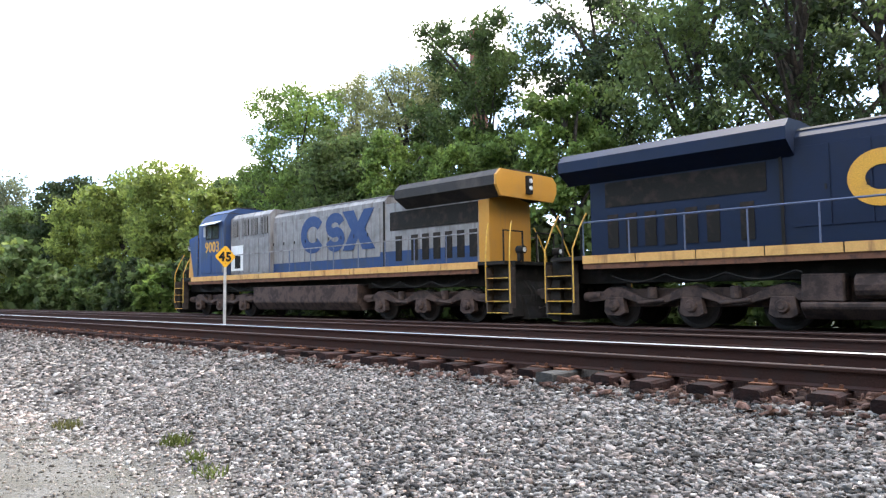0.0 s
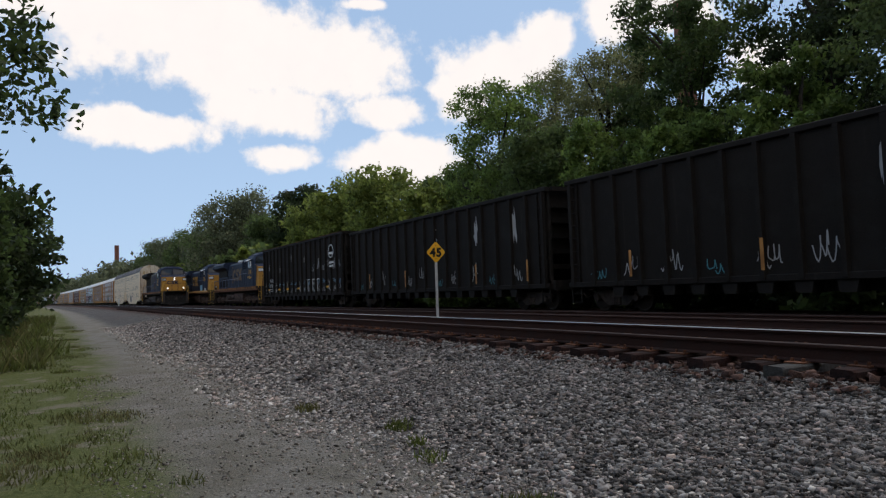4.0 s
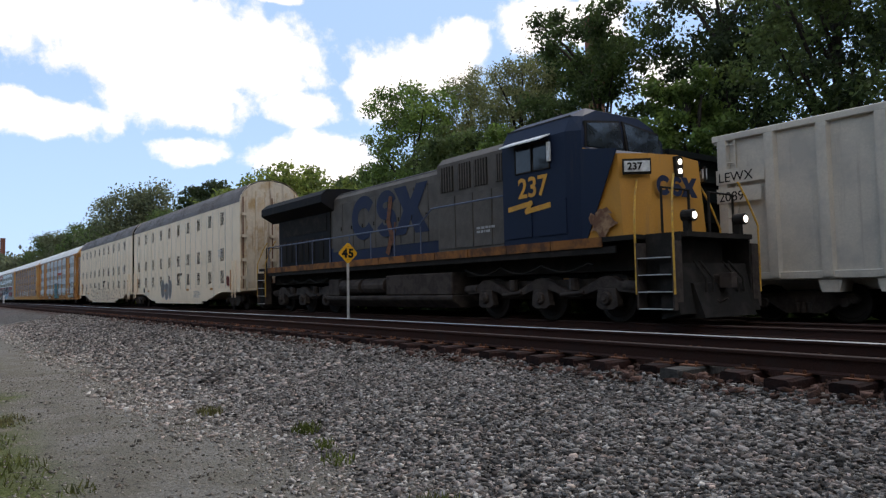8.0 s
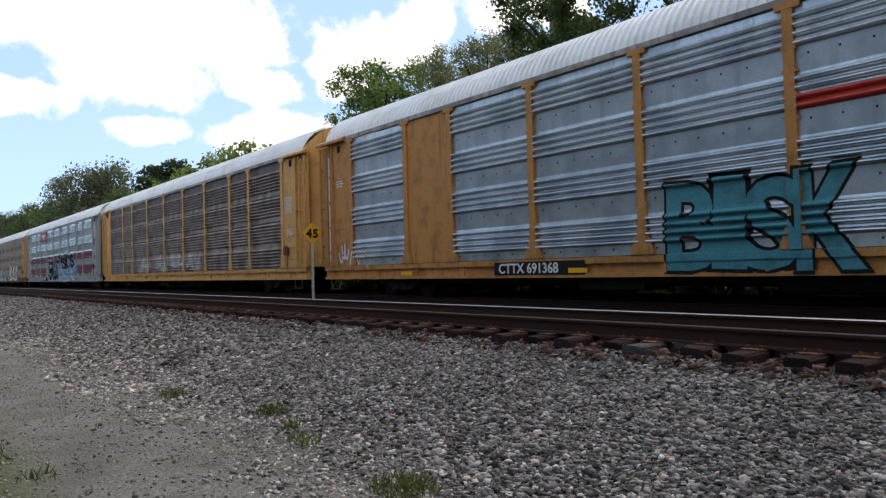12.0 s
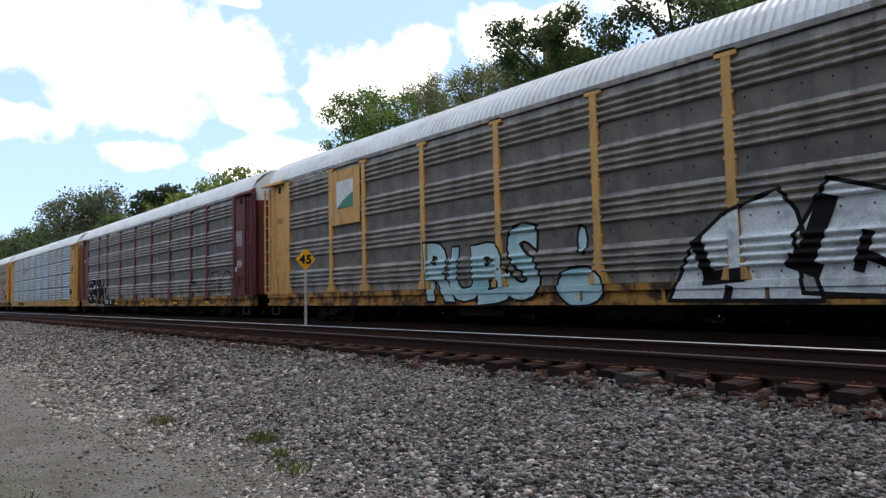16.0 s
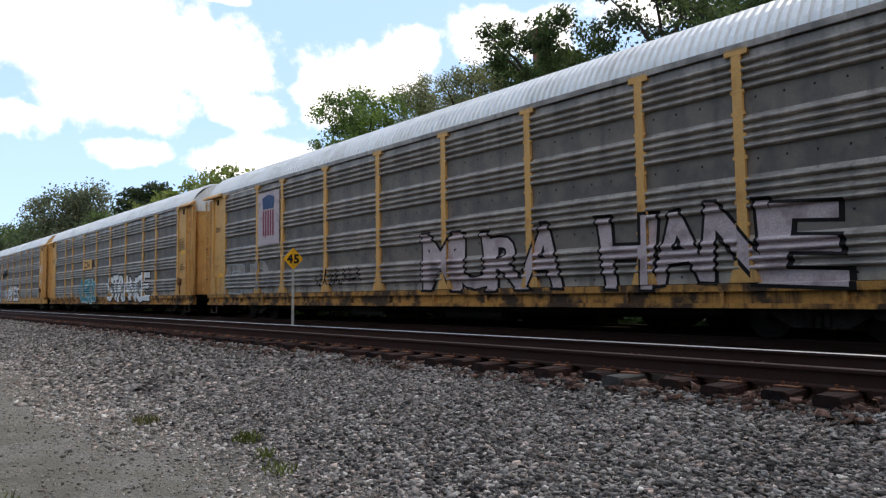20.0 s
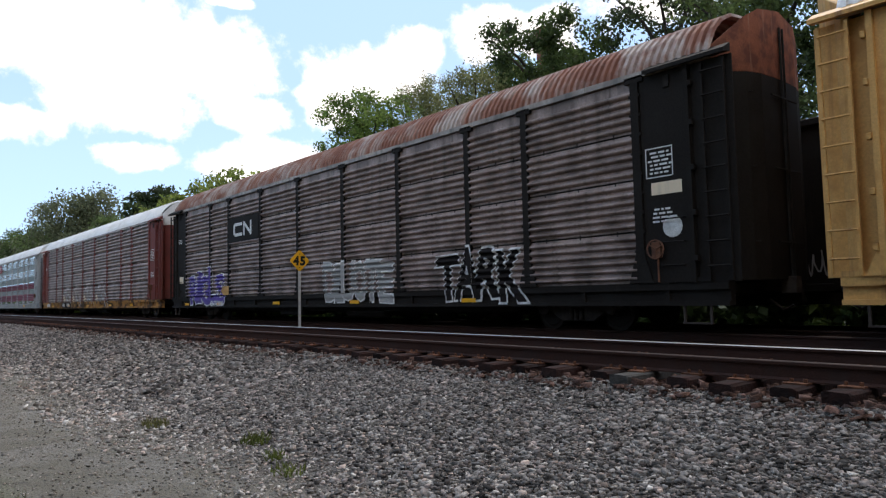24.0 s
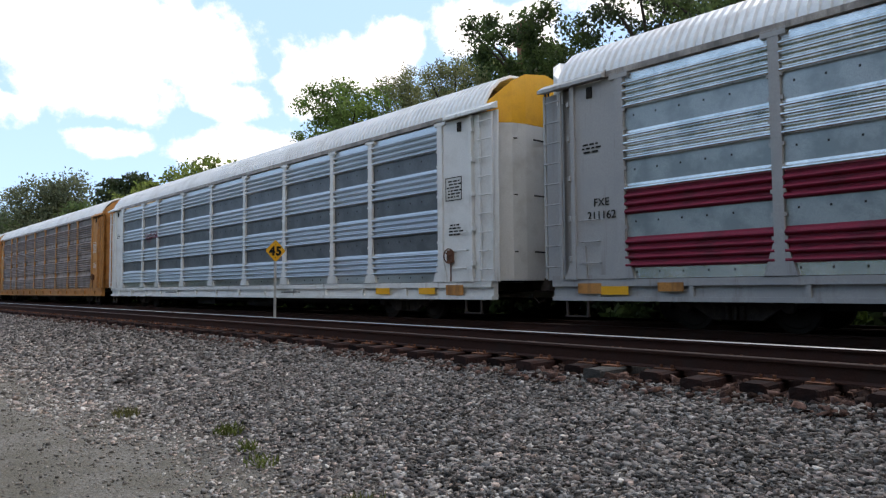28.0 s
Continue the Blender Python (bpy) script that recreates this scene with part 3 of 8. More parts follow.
def cached(key, material, maker, bevel=0.0, smooth=False):
    """One mesh for alike parts of one material."""
    k = (key, material.name)
    if k not in _cache:
        _cache[k] = maker().mesh(str(key[0]) if isinstance(key, tuple) else str(key), bevel, smooth)
        _cache[k].materials.append(material)
    return _cache[k]


def letters(text, size, material, bold=0.0, slant=0.0):
    """Flat letters of the built-in font as a mesh, in the plane of x and z, facing -y, with their lower left corner at the origin."""
    k = ("letters", text, size, bold, slant, material.name)
    if k not in _cache:
        c = bpy.data.curves.new("letters", "FONT")
        c.body, c.size, c.offset, c.shear, c.resolution_u = text, size, bold, slant, 3
        c.extrude = 0.003
        ob = bpy.data.objects.new("letters", c)
        scene.collection.objects.link(ob)
        bpy.context.view_layer.update()
        me = bpy.data.meshes.new_from_object(ob.evaluated_get(bpy.context.evaluated_depsgraph_get()))
        bpy.data.objects.remove(ob)
        me.transform(pose(0, 0, 0, 90, 0, 0))
        me.materials.clear()
        me.materials.append(material)
        _cache[k] = me
    return _cache[k]


_glyphs = {}


def glyph(ch, off):
    """The points and faces of one letter of the built-in font, 1 m in size, swollen by off."""
    if (ch, off) not in _glyphs:
        me = letters(ch, 1.0, M["spray_white"], off)
        _glyphs[ch, off] = ([tuple(v.co) for v in me.vertices], [tuple(f.vertices) for f in me.polygons if f.normal.y < -0.5])
    return _glyphs[ch, off]


# the letters that are sprayed on the cars
for _word, _in, _out in (("Jecosudjna", 0.025, 0.04), ("BISK", 0.035, 0.065), ("BOWSERS", 0.03, 0.065), ("COZ", 0.04, 0.07), ("DIUOTE", 0.03, 0.06), ("EMUS", 0.04, 0.075), ("EUO", 0.03, 0.07), ("FILTH", 0.03, 0.06), ("MURA HANE", 0.025, 0.06), ("NAPES", 0.03, 0.065), ("OEKS", 0.03, 0.065), ("PSIOS", 0.04, 0.04), ("PSIOS", 0.045, 0.085), ("RAWK", 0.03, 0.065), ("RIGLS", 0.04, 0.07), ("RUBS", 0.04, 0.07), ("SERM", 0.045, 0.067), ("STRANGE", 0.03, 0.065), ("TARK", 0.03, 0.065)):
    for _ch in set(_word) - {" "}:
        glyph(_ch, _in), glyph(_ch, _out)


# ---- the line of the tracks: straight to the right, a very wide curve far off to the left ----
BEND = 5700.0
T1, T2, T3 = 7.25, 12.65, 16.7      # centre lines
Z1, Z2, Z3 = 0.0, -0.13, -0.25      # tops of the rails


def bend(x):
    return -x * x / (2 * BEND) if x < 0 else 0.0


def on_track(s, centre, z):
    """The pose on a track, s metres along it."""
    slope = -s / BEND if s < 0 else 0.0
    return pose(s, centre + bend(s), z, 0, 0, math.degrees(math.atan(slope)))


def smooth(a, b, x):
    x = min(1.0, max(0.0, (x - a) / (b - a)))
    return x * x * (3 - 2 * x)


PROFILE = [(-400, 1.0), (-60, 0.2), (-12, -0.6), (-4, -0.84), (2.6, -0.86), (3.2, -0.82), (5.72, -0.385), (6.05, -0.285), (8.5, -0.27), (8.9, -0.36), (10.9, -0.42), (11.3, -0.41), (14.0, -0.41), (14.6, -0.48),
           (15.3, -0.52), (18.1, -0.52), (18.6, -0.6), (20.5, -1.2), (24.0, -1.1), (60, 0.0), (900, 3.0)]


def ground_z(x, y):
    q = y - bend(x) if x > -700 else y - bend(-700)
    for (a, za), (b, zb) in zip(PROFILE, PROFILE[1:]):
        if q <= b:
            k = (q - a) / (b - a)
            z = za + (zb - za) * max(0.0, k)
            break
    else:
        z = PROFILE[-1][1]
    if q < 5.6 or q > 18.6:
        z += 0.03 * noise.noise((x * 0.5, y * 0.5, 0.0)) + 0.012 * noise.noise((x * 2.1, y * 2.1, 3.0))
    return z


def make_ground():
    xs = [-2500, -1800, -1300, -1000, -800, -700] + list(np.arange(-640, -80, 20)) + list(np.arange(-80, -30, 2.5)) + list(np.arange(-30, 8.1, 0.4)) + [10, 14, 20, 30, 50, 90, 160, 300, 700, 1800]
    qs = [-1500, -700, -300, -120, -60, -30, -18, -12, -9] + list(np.arange(-7, 2.0, 0.45)) + list(np.arange(2.0, 6.2, 0.14)) + [6.6, 7.25, 7.9, 8.5, 8.9, 9.5, 10.2, 10.9, 11.3, 12.65, 14, 14.6, 15.3, 16.7, 18.1, 18.6, 19.2, 20, 20.5, 22, 24, 30, 45, 60, 120, 300, 700, 1500]
    b = Build()
    b.sheet([[(x, q + bend(max(x, -700.0)), ground_z(x, q + bend(max(x, -700.0)))) for q in qs] for x in xs])
    me = b.mesh("ground", smooth=True)
    bm = bmesh.new()
    bm.from_mesh(me)
    bmesh.ops.recalc_face_normals(bm, faces=bm.faces)
    if bm.faces[0].normal.z < 0:
        bmesh.ops.reverse_faces(bm, faces=bm.faces)
    bm.to_mesh(me)
    bm.free()
    m = bpy.data.materials.new("gravel_ballast_and_grass")
    m.use_nodes = True
    t = m.node_tree
    bs = t.nodes["Principled BSDF"]
    bs.inputs["Roughness"].default_value = 0.92
    bs.inputs["Specular IOR Level"].default_value = 0.1
    co = t.nodes.new("ShaderNodeTexCoord").outputs["Object"]
    sp = t.nodes.new("ShaderNodeSeparateXYZ")
    t.links.new(co, sp.inputs[0])

    def mt(op, a, b=None):
        n = t.nodes.new("ShaderNodeMath")
        n.operation = op
        for i, v in enumerate((a, b)):
            if isinstance(v, (int, float)):
                n.inputs[i].default_value = v
            elif v is not None:
                t.links.new(v, n.inputs[i])
        return n.outputs[0]

    def ns(scale, detail=5.0, rough=0.6):
        n = node(t, "ShaderNodeTexNoise", Scale=scale, Detail=detail, Roughness=rough)
        t.links.new(co, n.inputs["Vector"])
        return n.outputs["Fac"]

    def ramp(v, lo, hi, a=0.0, b=1.0):
        r = t.nodes.new("ShaderNodeMapRange")
        r.interpolation_type = "SMOOTHSTEP"
        r.inputs[1].default_value, r.inputs[2].default_value, r.inputs[3].default_value, r.inputs[4].default_value = lo, hi, a, b
        t.links.new(v, r.inputs[0])
        return r.outputs[0]

    def mx(fac, a, c, mode="MIX"):
        x = t.nodes.new("ShaderNodeMix")
        x.data_type, x.blend_type = "RGBA", mode
        for i, v in ((0, fac), (6, a), (7, c)):
            if isinstance(v, (int, float)):
                x.inputs[i].default_value = v
            elif isinstance(v, tuple):
                x.inputs[i].default_value = (*v, 1)
            else:
                t.links.new(v, x.inputs[i])
        return x.outputs[2]

    back = mt("MINIMUM", sp.outputs[0], 0.0)
    q = mt("ADD", sp.outputs[1], mt("DIVIDE", mt("MULTIPLY", back, back), 2 * BEND))
    qd = mt("ADD", q, mt("MULTIPLY", mt("SUBTRACT", ns(0.55), 0.5), 2.0))
    qf = mt("ADD", q, mt("MULTIPLY", mt("SUBTRACT", ns(1.8), 0.5), 1.8))
    vor = node(t, "ShaderNodeTexVoronoi", Scale=26.0)
    t.links.new(co, vor.inputs["Vector"])
    vs = t.nodes.new("ShaderNodeSeparateColor")
    t.links.new(vor.outputs["Color"], vs.inputs[0])
    # the darkest cells carry the shade of gaps between stones in their colour
    stones = mx(vs.outputs[0], (0.022, 0.02, 0.018), (0.17, 0.157, 0.145))
    stones = mx(ramp(ns(0.8), 0.5, 0.7, 0, 0.6), stones, (0.14, 0.1, 0.09))
    rusty = mx(vs.outputs[1], (0.03, 0.017, 0.014), (0.1, 0.05, 0.036))
    ballast = mx(ramp(qf, 5.2, 6.2), stones, rusty)
    # near-black beyond the near track: the trains' shade is put into the ballast colour
    shaded_ballast = mx(vs.outputs[1], (0.009, 0.007, 0.006), (0.03, 0.02, 0.016))
    ballast = mx(ramp(qf, 8.6, 9.8), ballast, shaded_ballast)
    path = mx(ramp(ns(30.0, 3.0), 0.35, 0.65), (0.165, 0.15, 0.126), (0.27, 0.245, 0.208))
    path = mx(ramp(ns(1.1), 0.42, 0.66), path, (0.165, 0.147, 0.115))
    path = mx(ramp(ns(5.0), 0.55, 0.72, 0, 0.7), path, (0.1, 0.088, 0.076))
    grass = mx(ramp(ns(14.0), 0.3, 0.7), (0.075, 0.09, 0.026), (0.135, 0.14, 0.05))
    grass = mx(ramp(ns(1.3), 0.5, 0.66), grass, (0.19, 0.165, 0.115))
    c1 = mx(ramp(qd, 0.4, 1.3), grass, path)
    c2 = mx(ramp(qf, 2.2, 3.3), c1, ballast)
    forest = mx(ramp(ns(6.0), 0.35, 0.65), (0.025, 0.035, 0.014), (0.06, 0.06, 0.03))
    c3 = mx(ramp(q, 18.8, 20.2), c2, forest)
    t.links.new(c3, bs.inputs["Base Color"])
    h = mt("ADD", mt("MULTIPLY", vor.outputs["Distance"], -0.8), ns(60.0))
    bp = node(t, "ShaderNodeBump", Strength=0.8, Distance=0.03)
    t.links.new(h, bp.inputs["Height"])
    t.links.new(bp.outputs[0], bs.inputs["Normal"])
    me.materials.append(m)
    tagged(new("ground", me), "grey ballast shoulder, dusty gravel path and patchy grass", "ground", kind="structure")


make_ground()


# ---- tracks ----
RAIL = [(-0.07, -0.178), (0.07, -0.178), (0.07, -0.166), (0.012, -0.15), (0.01, -0.042), (0.036, -0.034), (0.036, -0.008), (0.026, 0.0), (-0.026, 0.0), (-0.036, -0.008), (-0.036, -0.034), (-0.01, -0.042), (-0.012, -0.15), (-0.07, -0.166)]


def make_track(name, centre, z, ties, first, last, label):
    stops = list(np.arange(first, -100, 20.0)) + list(np.arange(-100, 0, 5.0)) + [0, last]
    track = tagged(new(name), label, "railway track", kind="structure")
    for side in (-0.753, 0.753):
        b = Build()
        n = len(RAIL)
        rows = [[(x, centre + bend(x) + side + a, z + c) for a, c in RAIL + RAIL[:1]] for x in stops]
        b.sheet(rows)
        b.add([p for p in rows[0][:n]], [tuple(range(n))[::-1]])
        b.add([p for p in rows[-1][:n]], [tuple(range(n))])
        me = b.mesh("rail")
        me.materials.append(M["rail_side"])
        # all heads are alike; the sky's gleam on one rail is set by material
        me.materials.append(M["rail_top"] if (name == "track_near" and side > 0) else M["rail_no_gleam"])
        k = len(RAIL)
        for i in range((len(stops) - 1) * k):
            if i % k in (6, 7, 8):
                me.polygons[i].material_index = 1
        ob = part("rail", me, None, track)
    return track


track_1 = make_track("track_near", T1, Z1, True, -700, 60, "rusty rails with bright heads on creosoted wooden ties")
track_2 = make_track("track_middle", T2, Z2, True, -900, 60, "steel rails of the middle track in brown ballast coloured dark for shade")
track_3 = make_track("track_far", T3, Z3, True, -900, 60, "steel rails of the far track below the trees")

# ---- railway cars: x along the car, z = 0 on the rails, the side to the camera at -y ----
cars = []      # thing, its middle along its train, train, turned about


def truck_parts(car, x, mat, base=1.78, wheel_r=0.42):
    """A freight truck: two cast side frames, a bolster and two wheel sets."""
    def frame_mesh():
        b = Build()
        h = base / 2
        prof = [(-h - 0.28, 0.5), (-h - 0.2, 0.62), (-h * 0.45, 0.7), (h * 0.45, 0.7), (h + 0.2, 0.62), (h + 0.28, 0.5), (h + 0.2, 0.42), (h - 0.12, 0.42), (0.42, 0.2), (-0.42, 0.2), (-h + 0.12, 0.42), (-h - 0.2, 0.42)]
        for s in (-1, 1):
            b.prism(prof, s * 1.0 - 0.07, s * 1.0 + 0.07, "y")
            for q in (-1, 1):
                b.tube((q * h, s * 1.06, 0.44), (q * h, s * 1.17, 0.44), 0.11, 10)
        b.slab(-0.2, 0.2, -1.08, 1.08, 0.42, 0.66, 0.03)
        for s in (-1, 1):
            for k in (-0.13, 0.0, 0.13):
                b.tube((k, s * 1.09, 0.22), (k, s * 1.09, 0.45), 0.05, 8)
        return b

    def wheels():
        b = Build()
        for s in (-1, 1):
            b.tube((0, s * 0.7, 0), (0, s * 0.83, 0), wheel_r, 20)
            b.tube((0, s * 0.83, 0), (0, s * 0.85, 0), wheel_r * 0.82, 20, wheel_r * 0.75)
        b.tube((0, -1.0, 0), (0, 1.0, 0), 0.08, 8)
        return b
    tr = part("truck", cached(("truck", base), mat, frame_mesh, 0.012), None, car, at=pose(x, 0, 0))
    for q in (-1, 1):
        part("wheel_set", cached(("wheel_set", wheel_r), M["wheel"], wheels), None, tr, at=pose(q * base / 2, 0, wheel_r))


def coupler_parts(car, x, sign):
    def mk():
        b = Build()
        b.slab(-0.2, 0.42, -0.09, 0.09, 0.74, 0.98, 0.03)
        b.prism([(0.36, -0.16), (0.62, -0.14), (0.66, 0.0), (0.56, 0.03), (0.5, 0.14), (0.36, 0.16)], 0.7, 1.0, "z")
        b.pipe([(0.2, -0.25, 0.6), (0.45, -0.3, 0.42), (0.62, -0.28, 0.5)], 0.025)
        return b
    part("coupler", cached("coupler", M["truck"], mk, 0.01), None, car, at=pose(x, 0, 0, 0, 0, 0 if sign > 0 else 180))


def ladder(car, x, y, z0, z1, n, mat, width=0.42, name="ladder", label=""):
    def mk():
        b = Build()
        for s in (0, width):
            b.box(s - 0.025, s + 0.025, -0.03, 0.02, 0, z1 - z0)
        for i in range(n):
            z = (i + 0.6) * (z1 - z0) / n
            b.tube((0, -0.05, z), (width, -0.05, z), 0.018, 5)
        return b
    return part(name, cached((name, round(z1 - z0, 2), n, width), mat, mk), None, car, label, at=pose(x, y, z0))


POSTS = (-11.82, -8.95, -7.05, -4.23, -1.41, 1.41, 4.23, 7.05, 8.95, 11.82)
BODY_HALF = 13.78


# (flat band below, number of ridges, their pitch, open joint above), from the sill up
RIDGES = {"groups": [(0.2, 4, 0.144, 0), (0.42, 4, 0.144, 0), (0.42, 4, 0.144, 0), (0.42, 4, 0.144, 0)], "even": [(0.04, 5, 0.178, 1), (0.04, 5, 0.178, 1), (0.04, 5, 0.178, 1), (0.04, 5, 0.178, 0)],
          "joined": [(0.05, 6, 0.15, 1), (0.05, 6, 0.15, 1), (0.05, 5, 0.16, 1), (0.05, 5, 0.16, 0)], "wide": [(0.05, 6, 0.118, 0), (0.2, 6, 0.118, 1), (0.2, 6, 0.118, 1), (0.2, 6, 0.118, 0)]}


def side_profile(style):
    """Depth and height along a corrugated side sheet, from the bottom up, and its flat bands."""
    z, z1 = 0.94, 4.8
    prof, flats = [(0.0, z)], []
    for flat, n, pitch, joint in RIDGES[style]:
        if flat > 0.15:
            flats.append((z, z + flat))
        z += flat
        prof.append((0.0, z))
        for i in range(n):
            a = pitch
            prof += [(-0.04, z + a * 0.05), (-0.07, z + a * 0.17), (-0.082, z + a * 0.32), (-0.074, z + a * 0.46), (-0.042, z + a * 0.6), (-0.008, z + a * 0.72), (0.0, z + a)]
            z += a
        if joint:
            prof += [(0.05, z + 0.002), (0.05, z + 0.034), (0.0, z + 0.036)]
            z += 0.036
    prof.append((0.0, z1))
    return prof, flats


STYLE = {}      # the kind of side sheet of each rack car, by its name


def cut(polys, axis, at):
    """Splits polygons of (x, z) along a line of constant x or z."""
    out = []
    for pts in polys:
        ks = [p[axis] for p in pts]
        if max(ks) <= at + 1e-6 or min(ks) >= at - 1e-6:
            out.append(pts)
            continue
        for sign in (1, -1):
            half = []
            for (a, b) in zip(pts, pts[1:] + pts[:1]):
                da, db = (a[axis] - at) * sign, (b[axis] - at) * sign
                if da >= 0:
                    half.append(a)
                if da * db < 0:
                    k = da / (da - db)
                    half.append((a[0] + (b[0] - a[0]) * k, a[1] + (b[1] - a[1]) * k))
            if len(half) > 2:
                out.append(half)
    return out


def on_side(car, build):
    """Lays flat painted shapes onto the ridges, posts and sill of a rack car's side."""
    if car.name not in STYLE:
        return build
    prof = side_profile(STYLE[car.name])[0]
    knots = [0.525, 0.6, 0.8, 0.925] + [z for _, z in prof]
    edges = [x + d for x in POSTS for d in (-0.1, 0.1)] + [-12.96, 12.96]

    def depth(x, z):
        if z < 0.93:
            return -1.524 if z < 0.6 or z > 0.8 else -1.5
        for post in POSTS:
            if abs(x - post) < 0.1:
                return -1.549
        if abs(x) > 11.9:
            return -1.508
        for (ya, za), (yb, zb) in zip(prof, prof[1:]):
            if za <= z <= zb:
                return -1.475 + min(0.0, ya + (yb - ya) * (z - za) / max(1e-6, zb - za))
        return -1.475
    out, seen = Build(), {}
    for f in build.f:
        pts = [build.v[i] for i in f]
        lift = min(0.004, max(-0.012, min(p[1] for p in pts) + 1.57))
        polys = [[(p[0], p[2]) for p in pts]]
        area = sum(a[0] * b[1] - b[0] * a[1] for a, b in zip(polys[0], polys[0][1:] + polys[0][:1]))
        if abs(area) < 1e-6:
            continue
        lo, hi = min(p[1] for p in polys[0]), max(p[1] for p in polys[0])
        left, right = min(p[0] for p in polys[0]), max(p[0] for p in polys[0])
        for k in edges:
            if left < k < right:
                polys = cut(polys, 0, k)
        for k in knots:
            if lo < k < hi:
                polys = cut(polys, 1, k)
        for q in polys:
            mx, mz = sum(p[0] for p in q) / len(q), sum(p[1] for p in q) / len(q)
            face = []
            for x, z in q:
                v = (round(x, 4), round(depth(x + (mx - x) * 0.02, z + (mz - z) * 0.02) - 0.006 + lift, 3), round(z, 4))
                if v not in seen:
                    seen[v] = len(out.v)
                    out.v.append(v)
                if seen[v] not in face:
                    face.append(seen[v])
            if len(face) > 2:
                out.f.append(tuple(face))
    return out


def blob(cx, cz, rx, rz, rnd, n=14, rough=0.22):
    return [(cx + rx * math.cos(a) * (1 + rnd.uniform(-rough, rough)), cz + rz * math.sin(a) * (1 + rnd.uniform(-rough, rough))) for a in (2 * math.pi * i / n for i in range(n))]


def ribbon(b, pts, w, y):
    """A painted line of width w in the plane of the side."""
    for (x0, z0), (x1, z1) in zip(pts, pts[1:]):
        dx, dz = x1 - x0, z1 - z0
        d = math.hypot(dx, dz) or 1
        nx, nz = -dz / d * w / 2, dx / d * w / 2
        ex, ez = dx / d * w / 3, dz / d * w / 3
        b.add([(x0 + nx - ex, y, z0 + nz - ez), (x0 - nx - ex, y, z0 - nz - ez), (x1 - nx + ex, y, z1 - nz + ez), (x1 + nx + ex, y, z1 + nz + ez)], [(0, 1, 2, 3)])
    for i, (x, z) in enumerate(pts[1:-1]):
        b.add([(x + w / 2 * math.cos(k * 0.7854), y - 0.0006 - 0.0002 * (i % 3), z + w / 2 * math.sin(k * 0.7854)) for k in range(8)], [(0, 1, 2, 3, 4, 5, 6, 7)])


def curve_points(rnd, w, h, n):
    """A looping stroke of handwriting inside a box w by h."""
    turns, phase = n * 0.5, rnd.uniform(0, 6.3)
    out = []
    for i in range(int(10 * turns) + 1):
        u = i / (10 * turns)
        a = 2 * math.pi * turns * u + phase
        tall = 0.3 + 0.2 * math.sin(2.3 * a * 0.37 + phase)
        out.append((w * (0.08 + 0.84 * u) + 0.13 * w * math.cos(a) * (0.6 + 0.4 * math.sin(a * 0.4)), h * (0.45 + tall * math.sin(a))))
    return out


def scribble(car, x, z, w, h, mat, seed, y=-1.56, strokes=3, width=0.045, label="hand-sprayed scribbled tag"):
    rnd = random.Random(seed)
    for i in range(strokes):
        ww = w / strokes * 1.25
        pts = [(x + i * w / strokes + px, z + pz) for px, pz in curve_points(rnd, ww, h, rnd.choice((3, 4, 5)))]
        b = Build()
        ribbon(b, pts, width, y)
        part("graffiti_tag", on_side(car, b), mat, car, label)


def spray_shapes(car, shapes, fill, line, width, y, label, name="graffiti"):
    """Closed painted shapes, each with an outline."""
    for i, pts in enumerate(shapes):
        edge = Build()
        ribbon(edge, list(pts) + [pts[0], pts[1]], width, y - 0.004)
        g = part(name, on_side(car, edge), line, car, label)
        part("shape_fill", on_side(car, Build().add([(px, y, pz) for px, pz in pts], [tuple(range(len(pts)))])), fill, g)
    return g


